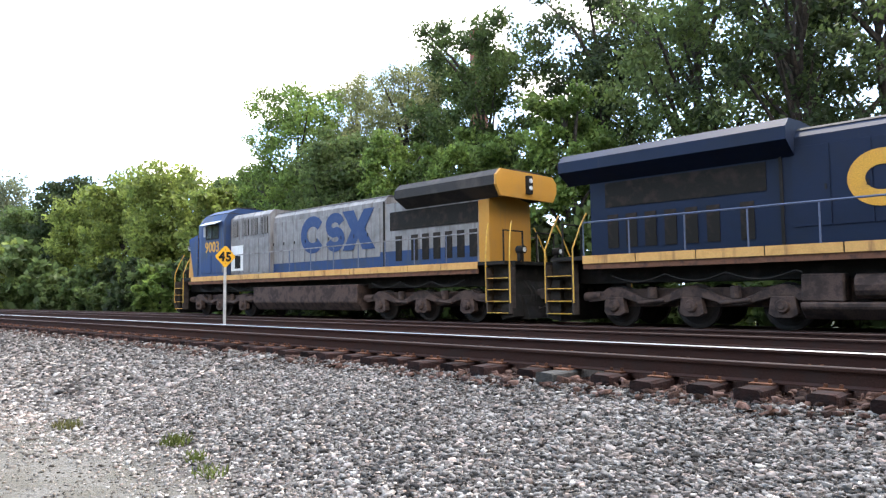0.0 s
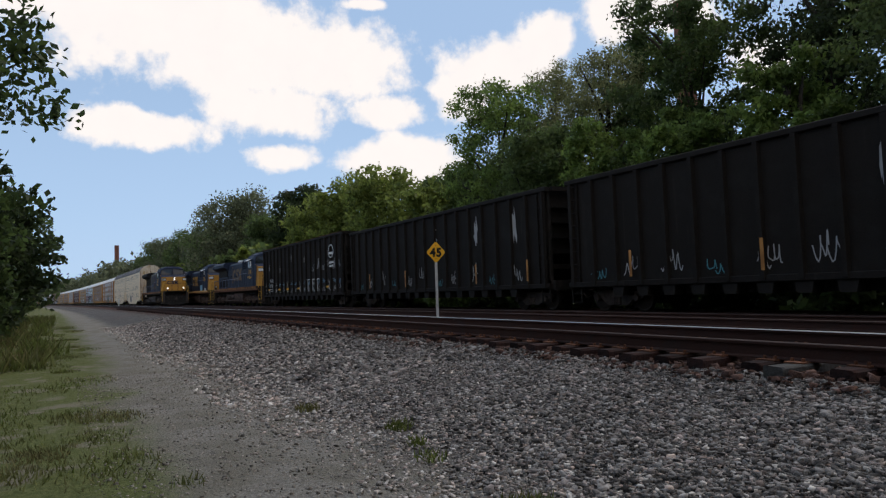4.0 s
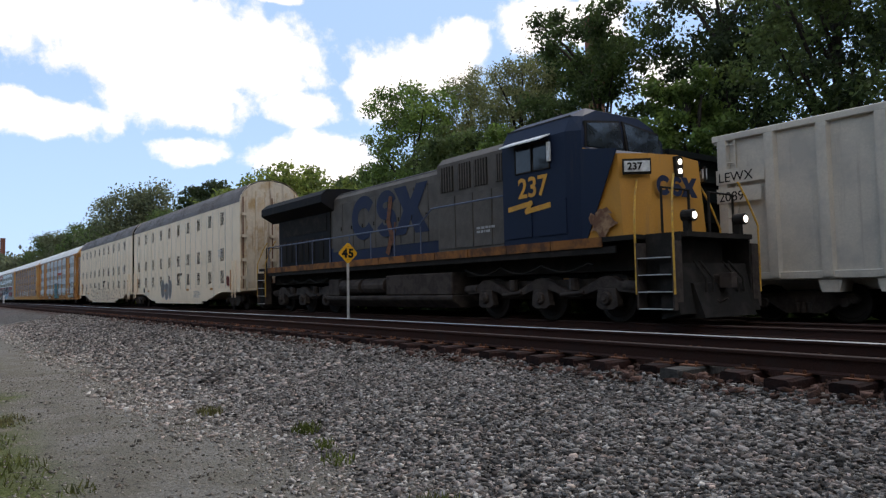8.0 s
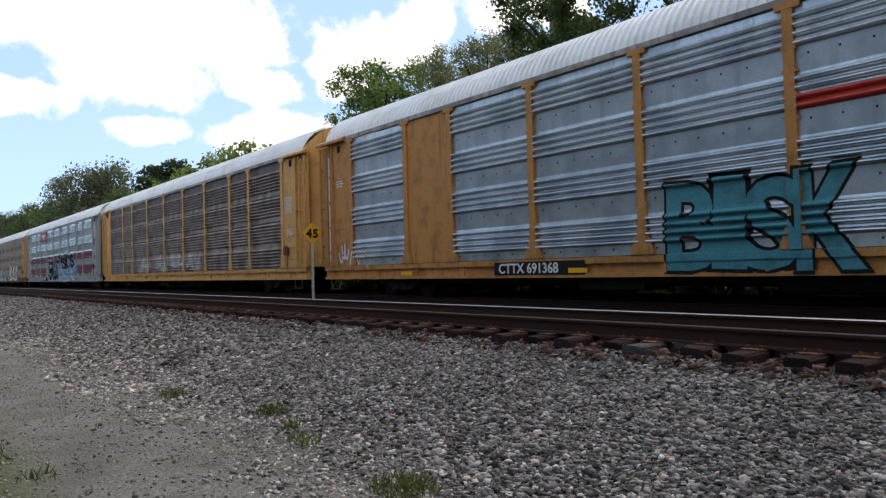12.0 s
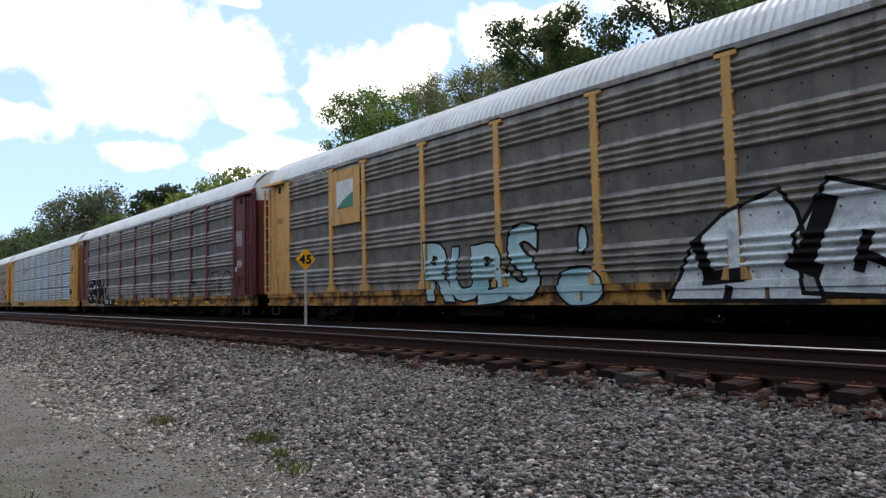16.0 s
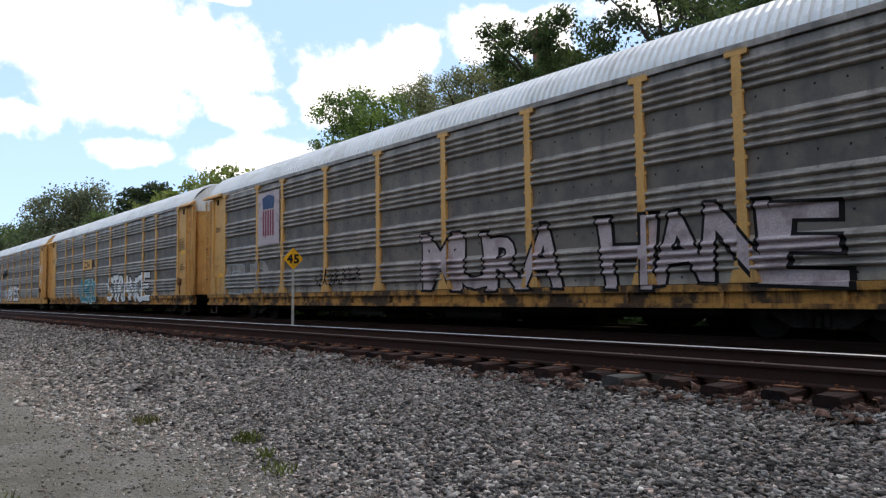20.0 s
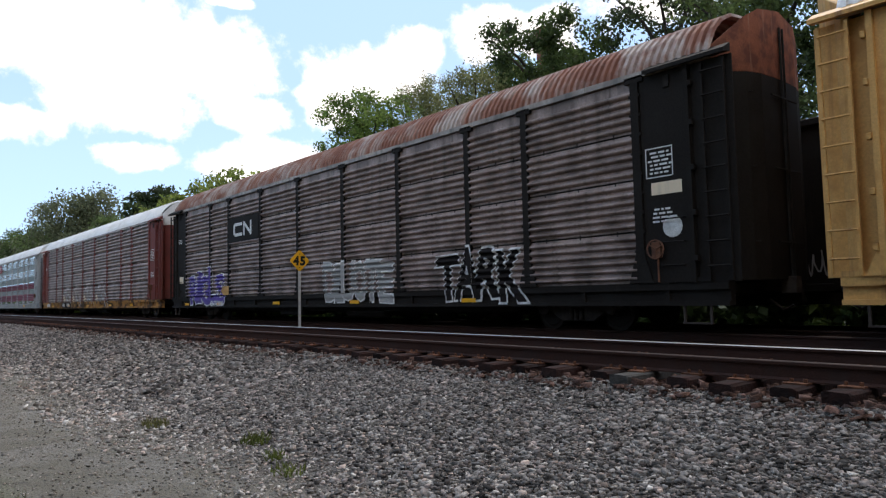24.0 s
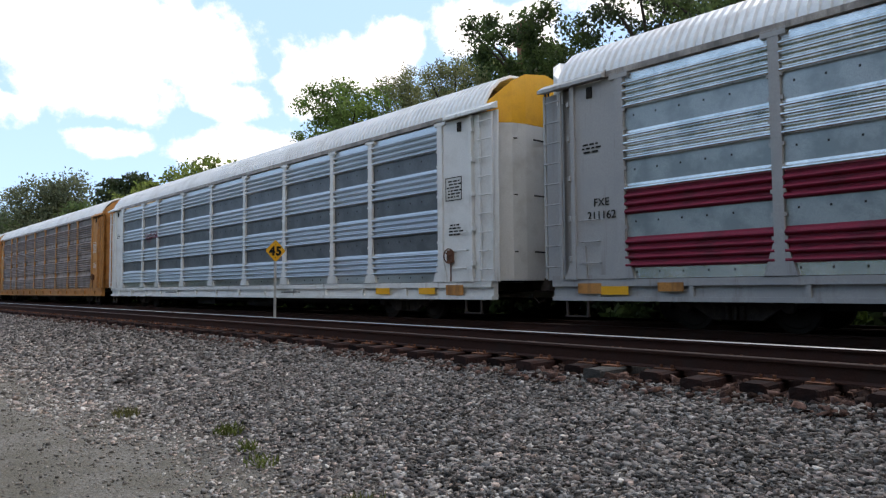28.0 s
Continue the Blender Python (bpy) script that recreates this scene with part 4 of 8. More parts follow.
def word(car, text, x, z, w, h, fill, line, seed, y=-1.57, fat=0.03, edge=0.035, label="sprayed graffiti letters with an outline", wild=1.0, over=1.12, shine=None):
    """Fat hand-sprayed letters: each one jostled and stretched into its share of a box w by h, with an outline behind."""
    rnd = random.Random(seed)
    shares = [0.6 if ch in "I1!" else (1.25 if ch in "MW" else 1.0) for ch in text]
    unit = w / sum(shares)
    px = x
    for i, (ch, share) in enumerate(zip(text, shares)):
        cw = share * unit
        if ch != " ":
            tilt, lift = rnd.uniform(-0.14, 0.14) * wild, rnd.uniform(-0.03, 0.05) * h * wild
            tall = h * (1 + rnd.uniform(-0.1, 0.1) * wild)
            sway = rnd.uniform(-0.08, 0.08) * wild
            box, letter = None, None
            for off, dy, mat in ((fat, -0.005 - 0.0012 * (i % 3), fill), (fat + edge, 0.0012 * (i % 3), line)):
                vs, fs = glyph(ch, round(off, 3))
                if box is None:
                    xs, zs = [v[0] for v in vs], [v[2] for v in vs]
                    box = (min(xs), max(xs) - min(xs), min(zs), max(zs) - min(zs))
                out = []
                for vx, vy, vz in vs:
                    u, q = (vx - box[0]) / box[1], (vz - box[2]) / box[3]
                    swell = 1 + 0.12 * wild * math.sin(q * 3.1 + i)
                    out.append((px + cw * 0.5 + (u - 0.5) * cw * over * swell + (q - 0.5) * tall * tilt, y + dy, z + lift + q * tall + (u - 0.5) * cw * sway))
                shape = on_side(car, Build().add(out, fs))
                if letter is None:
                    letter = shape
                else:
                    rim = part("graffiti_letter", shape, line, car, label)
                    part("letter_fill", letter, fill, rim)
            if shine:
                glint = Build()
                ribbon(glint, [(px + cw * 0.3, z + lift + tall * 0.72), (px + cw * 0.42, z + lift + tall * 0.86), (px + cw * 0.55, z + lift + tall * 0.88)], 0.05, y - 0.013)
                part("letter_shine", on_side(car, glint), shine, rim)
        px += cw


def bars_of_text(car, x, z, w, rows, mat, seed, y=-1.515, h=0.035, gap=0.075, name="stencil_text"):
    """Lettering too small to read."""
    rnd = random.Random(seed)
    b = Build()
    for r in range(rows):
        px = x + rnd.uniform(0, 0.15) * w
        while px < x + w * rnd.uniform(0.75, 1.0):
            ww = rnd.uniform(0.05, 0.16)
            b.box(px, px + ww, y - 0.003, y, z - r * gap - h, z - r * gap)
            px += ww + 0.035
    part(name, b, mat, car)


def text_on(car, text, x, z, size, mat, y=-1.52, bold=0.0, slant=0.0, name="lettering", label="", turn=0):
    return part(name, letters(text, size, mat, bold, slant), None, car, label, at=pose(x, y, z, 0, 0, turn))


def panel_mesh(width, style, stripes):
    """A corrugated side sheet: fat ridges in groups with flat perforated bands between."""
    prof, flats = side_profile(style)
    b = Build()
    x0, x1 = -width / 2, width / 2
    rows = [[(x, -1.475 + y, zz) for y, zz in prof] for x in (x0, 0.0, x1)]
    b.sheet(rows)
    rivets = []
    if style == "groups":
        for j, (za, zb) in enumerate(flats):
            for k in range(int(width / 0.46)):
                x = x0 + 0.2 + k * 0.46
                zz = za + (zb - za) * (0.66 if j % 2 else 0.6)
                rivets.append(len(b.f))
                b.box(x - 0.014, x + 0.014, -1.482, -1.474, zz - 0.018, zz + 0.018)
    else:
        for k in range(3):
            x = x0 + width * (k + 0.5) / 3
            for zz in (1.9, 2.85, 3.8):
                rivets.append(len(b.f))
                b.box(x - 0.014, x + 0.014, -1.485, -1.474, zz - 0.05, zz + 0.05)
    me = b.mesh("side_panel")
    return me, {i + k for i in rivets for k in range(6)}


PERFORATED = {"new_galvanized_sheet": "perf_dark", "galvanized_sheet": "perf", "bright_galvanized_sheet": "perf_bright", "bluish_galvanized_sheet": "perf", "old_dull_galvanized_sheet": "perf_old", "grimy_brownish_galvanized_sheet": "perf_brown"}


def corrugated(width, style, mat, stripes):
    k = ("side_panel", round(width, 2), style, mat.name, stripes)
    if k not in _cache:
        me, rivets = panel_mesh(width, style, stripes)
        me.materials.append(mat)
        me.materials.append(M["rib_red"] if stripes else mat)
        me.materials.append(M[PERFORATED[mat.name]])
        me.materials.append(M["dark"])
        for p in me.polygons:
            c = p.center
            zs = [me.vertices[v].co.z for v in p.vertices]
            if p.index in rivets or c.y > -1.46:
                p.material_index = 3
            elif c.y > -1.4755 and max(zs) - min(zs) > 0.25:
                p.material_index = 2
            elif stripes:
                if 1.13 < c.z < 1.72 or 2.13 < c.z < 2.57:
                    p.material_index = 1
        _cache[k] = me
    return _cache[k]


ROOF = [(-1.5, 4.86), (-1.44, 5.05), (-1.24, 5.36), (-0.98, 5.6), (-0.62, 5.77), (0.0, 5.84), (0.62, 5.77), (0.98, 5.6), (1.24, 5.36), (1.44, 5.05), (1.5, 4.86)]


def roof_mesh(half, profile, pitch=0.17, depth=0.06):
    b = Build()
    rows = []
    n = int(2 * half / pitch)
    for i in range(n):
        x = -half + i * 2 * half / n
        for u, d in ((0.0, 0.0), (0.34, 0.0), (0.44, depth), (0.9, depth)):
            rows.append([(x + u * pitch, y * (1 + d * 0.55), z + d * min(1.0, 4.0 * (z - profile[0][1]))) for y, z in profile])
    rows.append([(half, y, z) for y, z in profile])
    return b.sheet(rows)


def end_door_mesh(z0, z1):
    """The curved clamshell end doors seen from outside, at +x; an open shell between two heights."""
    b = Build()
    plan = [(0.0, -1.45), (0.12, -1.43), (0.36, -1.3), (0.56, -1.05), (0.66, -0.7), (0.7, -0.04), (0.7, 0.04), (0.66, 0.7), (0.56, 1.05), (0.36, 1.3), (0.12, 1.43), (0.0, 1.45)]

    def top(y, z):
        for (ya, za), (yb, zb) in zip(ROOF, ROOF[1:]):
            if ya <= y <= yb:
                return min(z, za + (zb - za) * (y - ya) / (yb - ya) - 0.015)
        return z
    rows = [[(x, y, top(y, z)) for x, y in plan] for z in (z0, (z0 + z1) / 2, z1)]
    b.sheet(rows)
    b.add(rows[-1], [tuple(range(len(plan)))])
    b.add(rows[0], [tuple(range(len(plan)))[::-1]])
    return b


def autorack(label, paint, sheet, roof, top_paint=None, sill=None, style="groups", stripes=False, solid=(), text=None, post=None, end_paint=None):
    """A fully enclosed automobile rack car."""
    paint, sheet, roof = M[paint], M[sheet], M[roof]
    top_paint, sill = M[top_paint] if top_paint else paint, M[sill] if sill else paint
    post, end_paint = M[post] if post else paint, M[end_paint] if end_paint else paint
    text = text or M["text_white"]
    car = tagged(new("autorack_car"), label, "railway car", group="automobile rack cars of the middle train")
    STYLE[car.name] = style

    def sill_mesh():
        b = Build()
        for s in (-1, 1):
            b.prism([(s * 1.3, 0.52), (s * 1.52, 0.52), (s * 1.52, 0.6), (s * 1.45, 0.6), (s * 1.45, 0.8), (s * 1.52, 0.8), (s * 1.52, 0.93), (s * 1.3, 0.93)], -13.5, 13.5)
            for i in range(14):
                x = -12.4 + i * 1.9
                b.box(x, x + 0.07, s * 1.46 - 0.05, s * 1.46 + 0.05, 0.6, 0.8)
        return b
    part("side_sill", cached("side_sill", sill, sill_mesh), None, car)

    dark = M["dark"]
    part("deck", cached("rack_deck", dark, lambda: Build().box(-13.4, 13.4, -1.3, 1.3, 0.72, 0.9)), None, car)
    part("centre_sill", cached("rack_centre_sill", dark, lambda: Build().prism([(-13.2, 0.7), (-9.5, 0.42), (-6.4, 0.3), (6.4, 0.3), (9.5, 0.42), (13.2, 0.7), (13.2, 0.74), (-13.2, 0.74)], -0.3, 0.3, "y")), None, car)
    # box added between the trucks to block daylight, in place of shade
    part("underframe", cached("rack_underbody_filler", dark, lambda: Build().box(-8.4, 8.4, -1.2, 1.2, 0.4, 0.716)), None, car)
    part("brake_box", cached("rack_brake_box", dark, lambda: Build().slab(-3.2, -1.6, -1.25, -0.4, 0.25, 0.7, 0.03)), None, car)
    part("air_tank", cached("rack_air_tank", dark, lambda: Build().tube((1.0, -1.0, 0.4), (3.0, -1.0, 0.4), 0.2, 10)), None, car)
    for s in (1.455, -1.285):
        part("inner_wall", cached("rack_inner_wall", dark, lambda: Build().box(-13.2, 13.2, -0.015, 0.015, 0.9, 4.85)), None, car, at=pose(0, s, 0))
    for i, (a, c) in enumerate(zip(POSTS, POSTS[1:])):
        w = c - a - 0.16
        if i in solid:
            part("solid_panel", cached(("solid_panel", round(w, 2)), paint, lambda: Build().box(-w / 2, w / 2, -1.5, -1.47, 0.94, 4.8)), None, car, at=pose((a + c) / 2, 0, 0))
        else:
            part("side_panel", corrugated(w, style, sheet, stripes), None, car, at=pose((a + c) / 2, 0, 0))

    def post_mesh():
        b = Build()
        b.prism([(-0.085, 4.84), (-0.085, 1.5), (-0.26, 0.94), (0.26, 0.94), (0.085, 1.5), (0.085, 4.84)], -1.545, -1.47, "y")
        b.box(-0.2, 0.2, -1.55, -1.47, 4.74, 4.86)
        for k in range(9):
            for s in (-1, 1):
                b.box(s * 0.1 - 0.02, s * 0.1 + 0.02, -1.54, -1.5, 1.5 + k * 0.37, 1.56 + k * 0.37)
        return b
    for x in POSTS:
        part("post", cached("rack_post", post, post_mesh), None, car, at=pose(x, 0, 0))
    part("top_rail", cached("rack_top_rail", M["gal_old"], lambda: Build().box(-13.35, 13.35, -1.55, -1.46, 4.82, 4.93)), None, car)
    part("roof", cached("rack_roof", roof, lambda: roof_mesh(13.35, ROOF)), None, car)
    for s in (-1, 1):
        def sheet_mesh():
            return Build().box(-0.52, 0.52, -1.505, -1.47, 0.93, 4.8)
        part("end_sheet", cached("end_sheet", paint, sheet_mesh), None, car, at=pose(s * 12.44, 0, 0))
        part("ladder_sheet", cached("ladder_sheet", paint, lambda: Build().box(-0.38, 0.38, -0.015, 0.015, 0.93, 4.8)), None, car, at=pose(s * 13.345, -1.47 if s > 0 else -1.36, 0))
        part("door_track_hood", cached("door_track_hood", post, lambda: Build().prism([(-1.46, 4.84), (-1.68, 4.8), (-1.68, 4.87), (-1.46, 5.0)], -0.8, 0.8)), None, car, at=pose(s * 12.9, 0, 0))
        corner_fittings(car, s, post)
        part("corner_post", cached("corner_post", paint, lambda: Build().box(-0.045, 0.045, -1.57, -1.475, 0.93, 4.8)), None, car, at=pose(s * 12.9, 0, 0))
        part("lifting_lug", cached("lifting_lug", M["dark"], lambda: Build().slab(-0.06, 0.06, -1.54, -1.506, 4.5, 4.72, 0.01)), None, car, at=pose(s * 12.5, 0, 0))
        part("gusset", cached("gusset", paint, lambda: Build().prism([(-0.1, 1.6), (-0.4, 0.94), (0.14, 0.94), (0.1, 1.6)], -1.552, -1.508, "y")), None, car, at=pose(s * 12.75, 0, 0))
        ladder(car, (13.2 if s > 0 else -13.6), -1.55, 0.95, 4.75, 9, post, 0.4)
        turn = pose(s * 13.2, 0, 0, 0, 0, 0 if s > 0 else 180)
        door = part("end_door", cached("end_door", end_paint, lambda: end_door_mesh(0.95, 4.55)), None, car, at=turn)
        part("door_top", cached("door_top", top_paint, lambda: end_door_mesh(4.556, 5.95)), None, door, "repainted upper part of the end doors")

        def bars():
            b = Build()
            for y in (-0.06, 0.06):
                b.tube((0.73, y, 1.0), (0.73, y, 5.5), 0.022, 5)
            for z in (1.6, 2.9, 4.2):
                b.tube((0.2, -1.42, z), (0.62, -0.95, z), 0.015, 5)
                b.tube((0.73, -0.5, z), (0.73, 0.5, z), 0.02, 5)
            return b
        part("door_bar", cached("door_bar", M["dark"], bars), None, door)

        def step():
            b = Build()
            for x in (0, 0.5):
                b.box(x - 0.02, x + 0.02, -1.5, -1.46, 0.2, 0.6)
            b.box(-0.02, 0.52, -1.52, -1.44, 0.2, 0.23)
            return b
        part("stirrup_step", cached("stirrup_step", M["truck"], step), None, car, at=pose(s * 12.9 - 0.25, 0, 0))
        truck_parts(car, s * 9.9, M["truck"], 1.78, 0.38)
        coupler_parts(car, s * 13.4, s)
    bars_of_text(car, 12.05, 3.35, 0.5, 6, text, 5)
    bars_of_text(car, 12.1, 2.3, 0.4, 4, text, 6)
    bars_of_text(car, -12.7, 3.6, 0.45, 3, text, 7)
    part("notice_box", cached("notice_box", text, notice_frame), None, car, at=pose(12.28, -1.512, 3.15))
    return car


def corner_fittings(car, s, mat):
    """Grab irons, hinges, a foot plate and a hand brake at the corner of a rack car."""
    for k in range(3):
        part("grab_iron", cached("rack_grab_iron", mat, lambda: Build().pipe([(-0.75, -1.5, 0), (-0.75, -1.58, 0), (-0.3, -1.58, 0), (-0.3, -1.5, 0)], 0.014, 5)), None, car, at=pose(s * 13.05 + (0 if s > 0 else 1.05), 0, 1.25 + k * 0.42))
    for z in (1.3, 2.1, 2.9, 3.7, 4.4):
        part("hinge", cached("rack_hinge", mat, lambda: Build().slab(-0.03, 0.03, -1.6, -1.5, 0, 0.1, 0.01)), None, car, at=pose(s * 12.98, 0, z))
    part("foot_plate", cached("rack_foot_plate", mat, lambda: Build().box(-0.8, 0.8, -1.53, -1.507, 0.935, 1.02)), None, car, at=pose(s * 12.75, 0, 0))
    if s > 0:
        def brake():
            b = Build()
            b.pipe([(0.17 * math.cos(a), -1.6, 0.17 * math.sin(a)) for a in np.linspace(0, 6.28, 17)], 0.016, 5)
            for a in (0.4, 2.5, 4.6):
                b.tube((0, -1.6, 0), (0.17 * math.cos(a), -1.6, 0.17 * math.sin(a)), 0.012, 5)
            b.slab(-0.09, 0.09, -1.58, -1.507, -0.16, 0.14, 0.02)
            b.tube((0.02, -1.55, -0.6), (0.02, -1.55, -0.1), 0.018, 5)
            return b
        part("hand_brake", cached("rack_hand_brake", M["rusty"], brake), None, car, at=pose(12.18, 0, 1.55))


def notice_frame():
    b = Build()
    for z in (-0.28, 0.26):
        b.box(-0.28, 0.28, -0.004, 0, z, z + 0.02)
    for x in (-0.28, 0.26):
        b.box(x, x + 0.02, -0.004, 0, -0.28, 0.28)
    return b


def yellow_plates(car, xs, z=0.62, w=0.5, mat=None):
    """Reflective markers along the side sill."""
    for x in xs:
        part("reflector", cached(("reflector", w), mat or M["sign_yellow"], lambda: Build().box(-w / 2, w / 2, -0.006, 0, 0, 0.1)), None, car, at=pose(x, -1.526, z))


TWIN_ROOF = [(-1.52, 4.98), (-1.46, 5.2), (-1.28, 5.52), (-1.0, 5.78), (-0.6, 5.97), (0.0, 6.05), (0.6, 5.97), (1.0, 5.78), (1.28, 5.52), (1.46, 5.2), (1.52, 4.98)]


def twin_rack_unit(label, half, outer):
    """One half of an articulated cream rack car with perforated vents. outer: which end has doors."""
    car = tagged(new("articulated_rack_car"), label, "railway car", group="cream twin rack car")
    c = M["cream"]
    e = half

    def side():
        b = Build()
        low, ends = 0.42, 0.86
        prof = [(-e, 4.98), (-e, ends), (-e + 2.6, ends), (-e + 4.9, low), (e - 4.9, low), (e - 2.6, ends), (e, ends), (e, 4.98)]
        b.prism(prof, -1.52, -1.48, "y")
        b.prism(prof, 1.48, 1.52, "y")
        b.box(-e, e, -1.5, 1.5, 0.9, 1.0)
        return b
    part("side_wall", cached(("twin_side", e), c, side, 0.0), None, car)
    part("side_skirt", cached(("twin_skirt", e), c, lambda: Build().prism([(-1.5, 0.28), (-1.44, 0.28), (-1.44, 0.42), (-1.5, 0.42)], -e + 5.6, e - 5.6)), None, car)
    part("roof", cached(("twin_roof", e), M["twin_roof"], lambda: roof_mesh(e - 0.04, TWIN_ROOF, 0.26, 0.03)), None, car)

    def rim():
        b = Build()
        for x in (-e, e - 0.12):
            for (y0, z0), (y1, z1) in zip(TWIN_ROOF, TWIN_ROOF[1:]):
                b.add([(x, y0, z0 + 0.05), (x + 0.12, y0, z0 + 0.05), (x + 0.12, y1, z1 + 0.05), (x, y1, z1 + 0.05)], [(0, 1, 2, 3)])
        return b
    part("roof_rim", cached(("twin_rim", e), c, rim), None, car)

    def cap(x):
        b = Build()
        b.prism([(-1.5, 0.9)] + [(y, z - 0.02) for y, z in TWIN_ROOF] + [(1.5, 0.9)], x - 0.05, x + 0.05)
        return b
    part("end_wall", cap(-outer * (e - 0.06)), M["dark"], car, "dark diaphragm end between the halves")
    door = part("end_door", cap(outer * (e - 0.06)), M["cream_rusty"], car, "cream end doors with brown rust stains")
    for y in (-1.2, -0.75, -0.3, 0.3, 0.75, 1.2):
        part("door_rib", cached("twin_rib", M["cream_rusty"], lambda: Build().slab(-0.05, 0.05, -0.04, 0.04, 0.95, 5.5, 0.01)), None, door, at=pose(outer * (e + 0.03), y, 0))
    for s in (-1.4, 0.0, 1.4):
        for hz in (1.5, 2.3, 3.4, 4.4):
            part("hinge_bracket", cached("twin_bracket", M["cream_rusty"], lambda: Build().slab(-0.05, 0.09, -0.12, 0.12, -0.07, 0.07, 0.02)), None, door, at=pose(outer * (e + 0.06), s * 0.98, hz))
        part("door_hinge_bar", cached("twin_bar", M["rusty"], lambda: Build().tube((0, 0, 1.0), (0, 0, 5.2), 0.03, 6)), None, door, at=pose(outer * (e + 0.1), s, 0))

    # vertical seams and perforated vents
    def seam():
        return Build().box(-0.012, 0.012, -1.528, -1.515, 1.05, 4.85)
    step = 0.925
    n = int((2 * e - 1.8) / step)
    x0 = -n * step / 2
    for i in range(n + 1):
        part("seam", cached("twin_seam", M["grey_paint"], seam), None, car, at=pose(x0 + i * step, 0, 0))

    def vent():
        b = Build()
        for r in range(11):
            for k in range(8):
                x = -0.225 + k * 0.06 + (0.03 if r % 2 else 0)
                z = -0.29 + r * 0.056
                ring = [(x + 0.025 * math.cos(a * math.pi / 3), -0.004, z + 0.025 * math.sin(a * math.pi / 3)) for a in range(6)]
                b.add(ring, [(5, 4, 3, 2, 1, 0)])
        return b
    for z in (1.6, 2.68, 4.42):
        for i in range(0, n, 2):
            part("vent", cached("twin_vent", M["louvre"], vent), None, car, at=pose(x0 + (i + 0.5) * step, -1.522, z))
    for s in (-1, 1):
        ladder(car, s * (e - 0.6) - 0.2, -1.6, 0.6, 2.3, 4, c, 0.4)
        part("grab_bar", cached("twin_grab", M["yellow_old"], lambda: Build().box(-0.02, 0.02, -1.56, -1.53, 0.95, 1.9)), None, car, at=pose(s * (e - 1.2), 0, 0))
        truck_parts(car, s * (e - (1.9 if s == outer else 0.2)), M["truck"], 1.78, 0.38)
    coupler_parts(car, outer * (e - 0.2), outer)
    bars_of_text(car, e - 3.0, 2.9, 0.7, 5, M["text_grey"], 3, -1.524)
    bars_of_text(car, -e + 3.2, 0.95, 0.9, 3, M["text_grey"], 4, -1.524)
    bars_of_text(car, e - 7.0, 0.95, 1.2, 5, M["text_grey"], 8, -1.524)
    yellow_plates(car, (-e + 4, -e + 8, e - 8, e - 4), 0.98, 0.45, M["yellow_old"])
    part("notice_plate", cached("black_notice", M["text_black"], lambda: Build().box(-0.16, 0.16, -1.528, -1.522, 0.9, 1.2)), None, car, at=pose(-e + 2.9, 0, 0.05))
    bars_of_text(car, 0.2, 1.98, 1.2, 1, M["text_black"], 9, -1.524, 0.14)
    return car


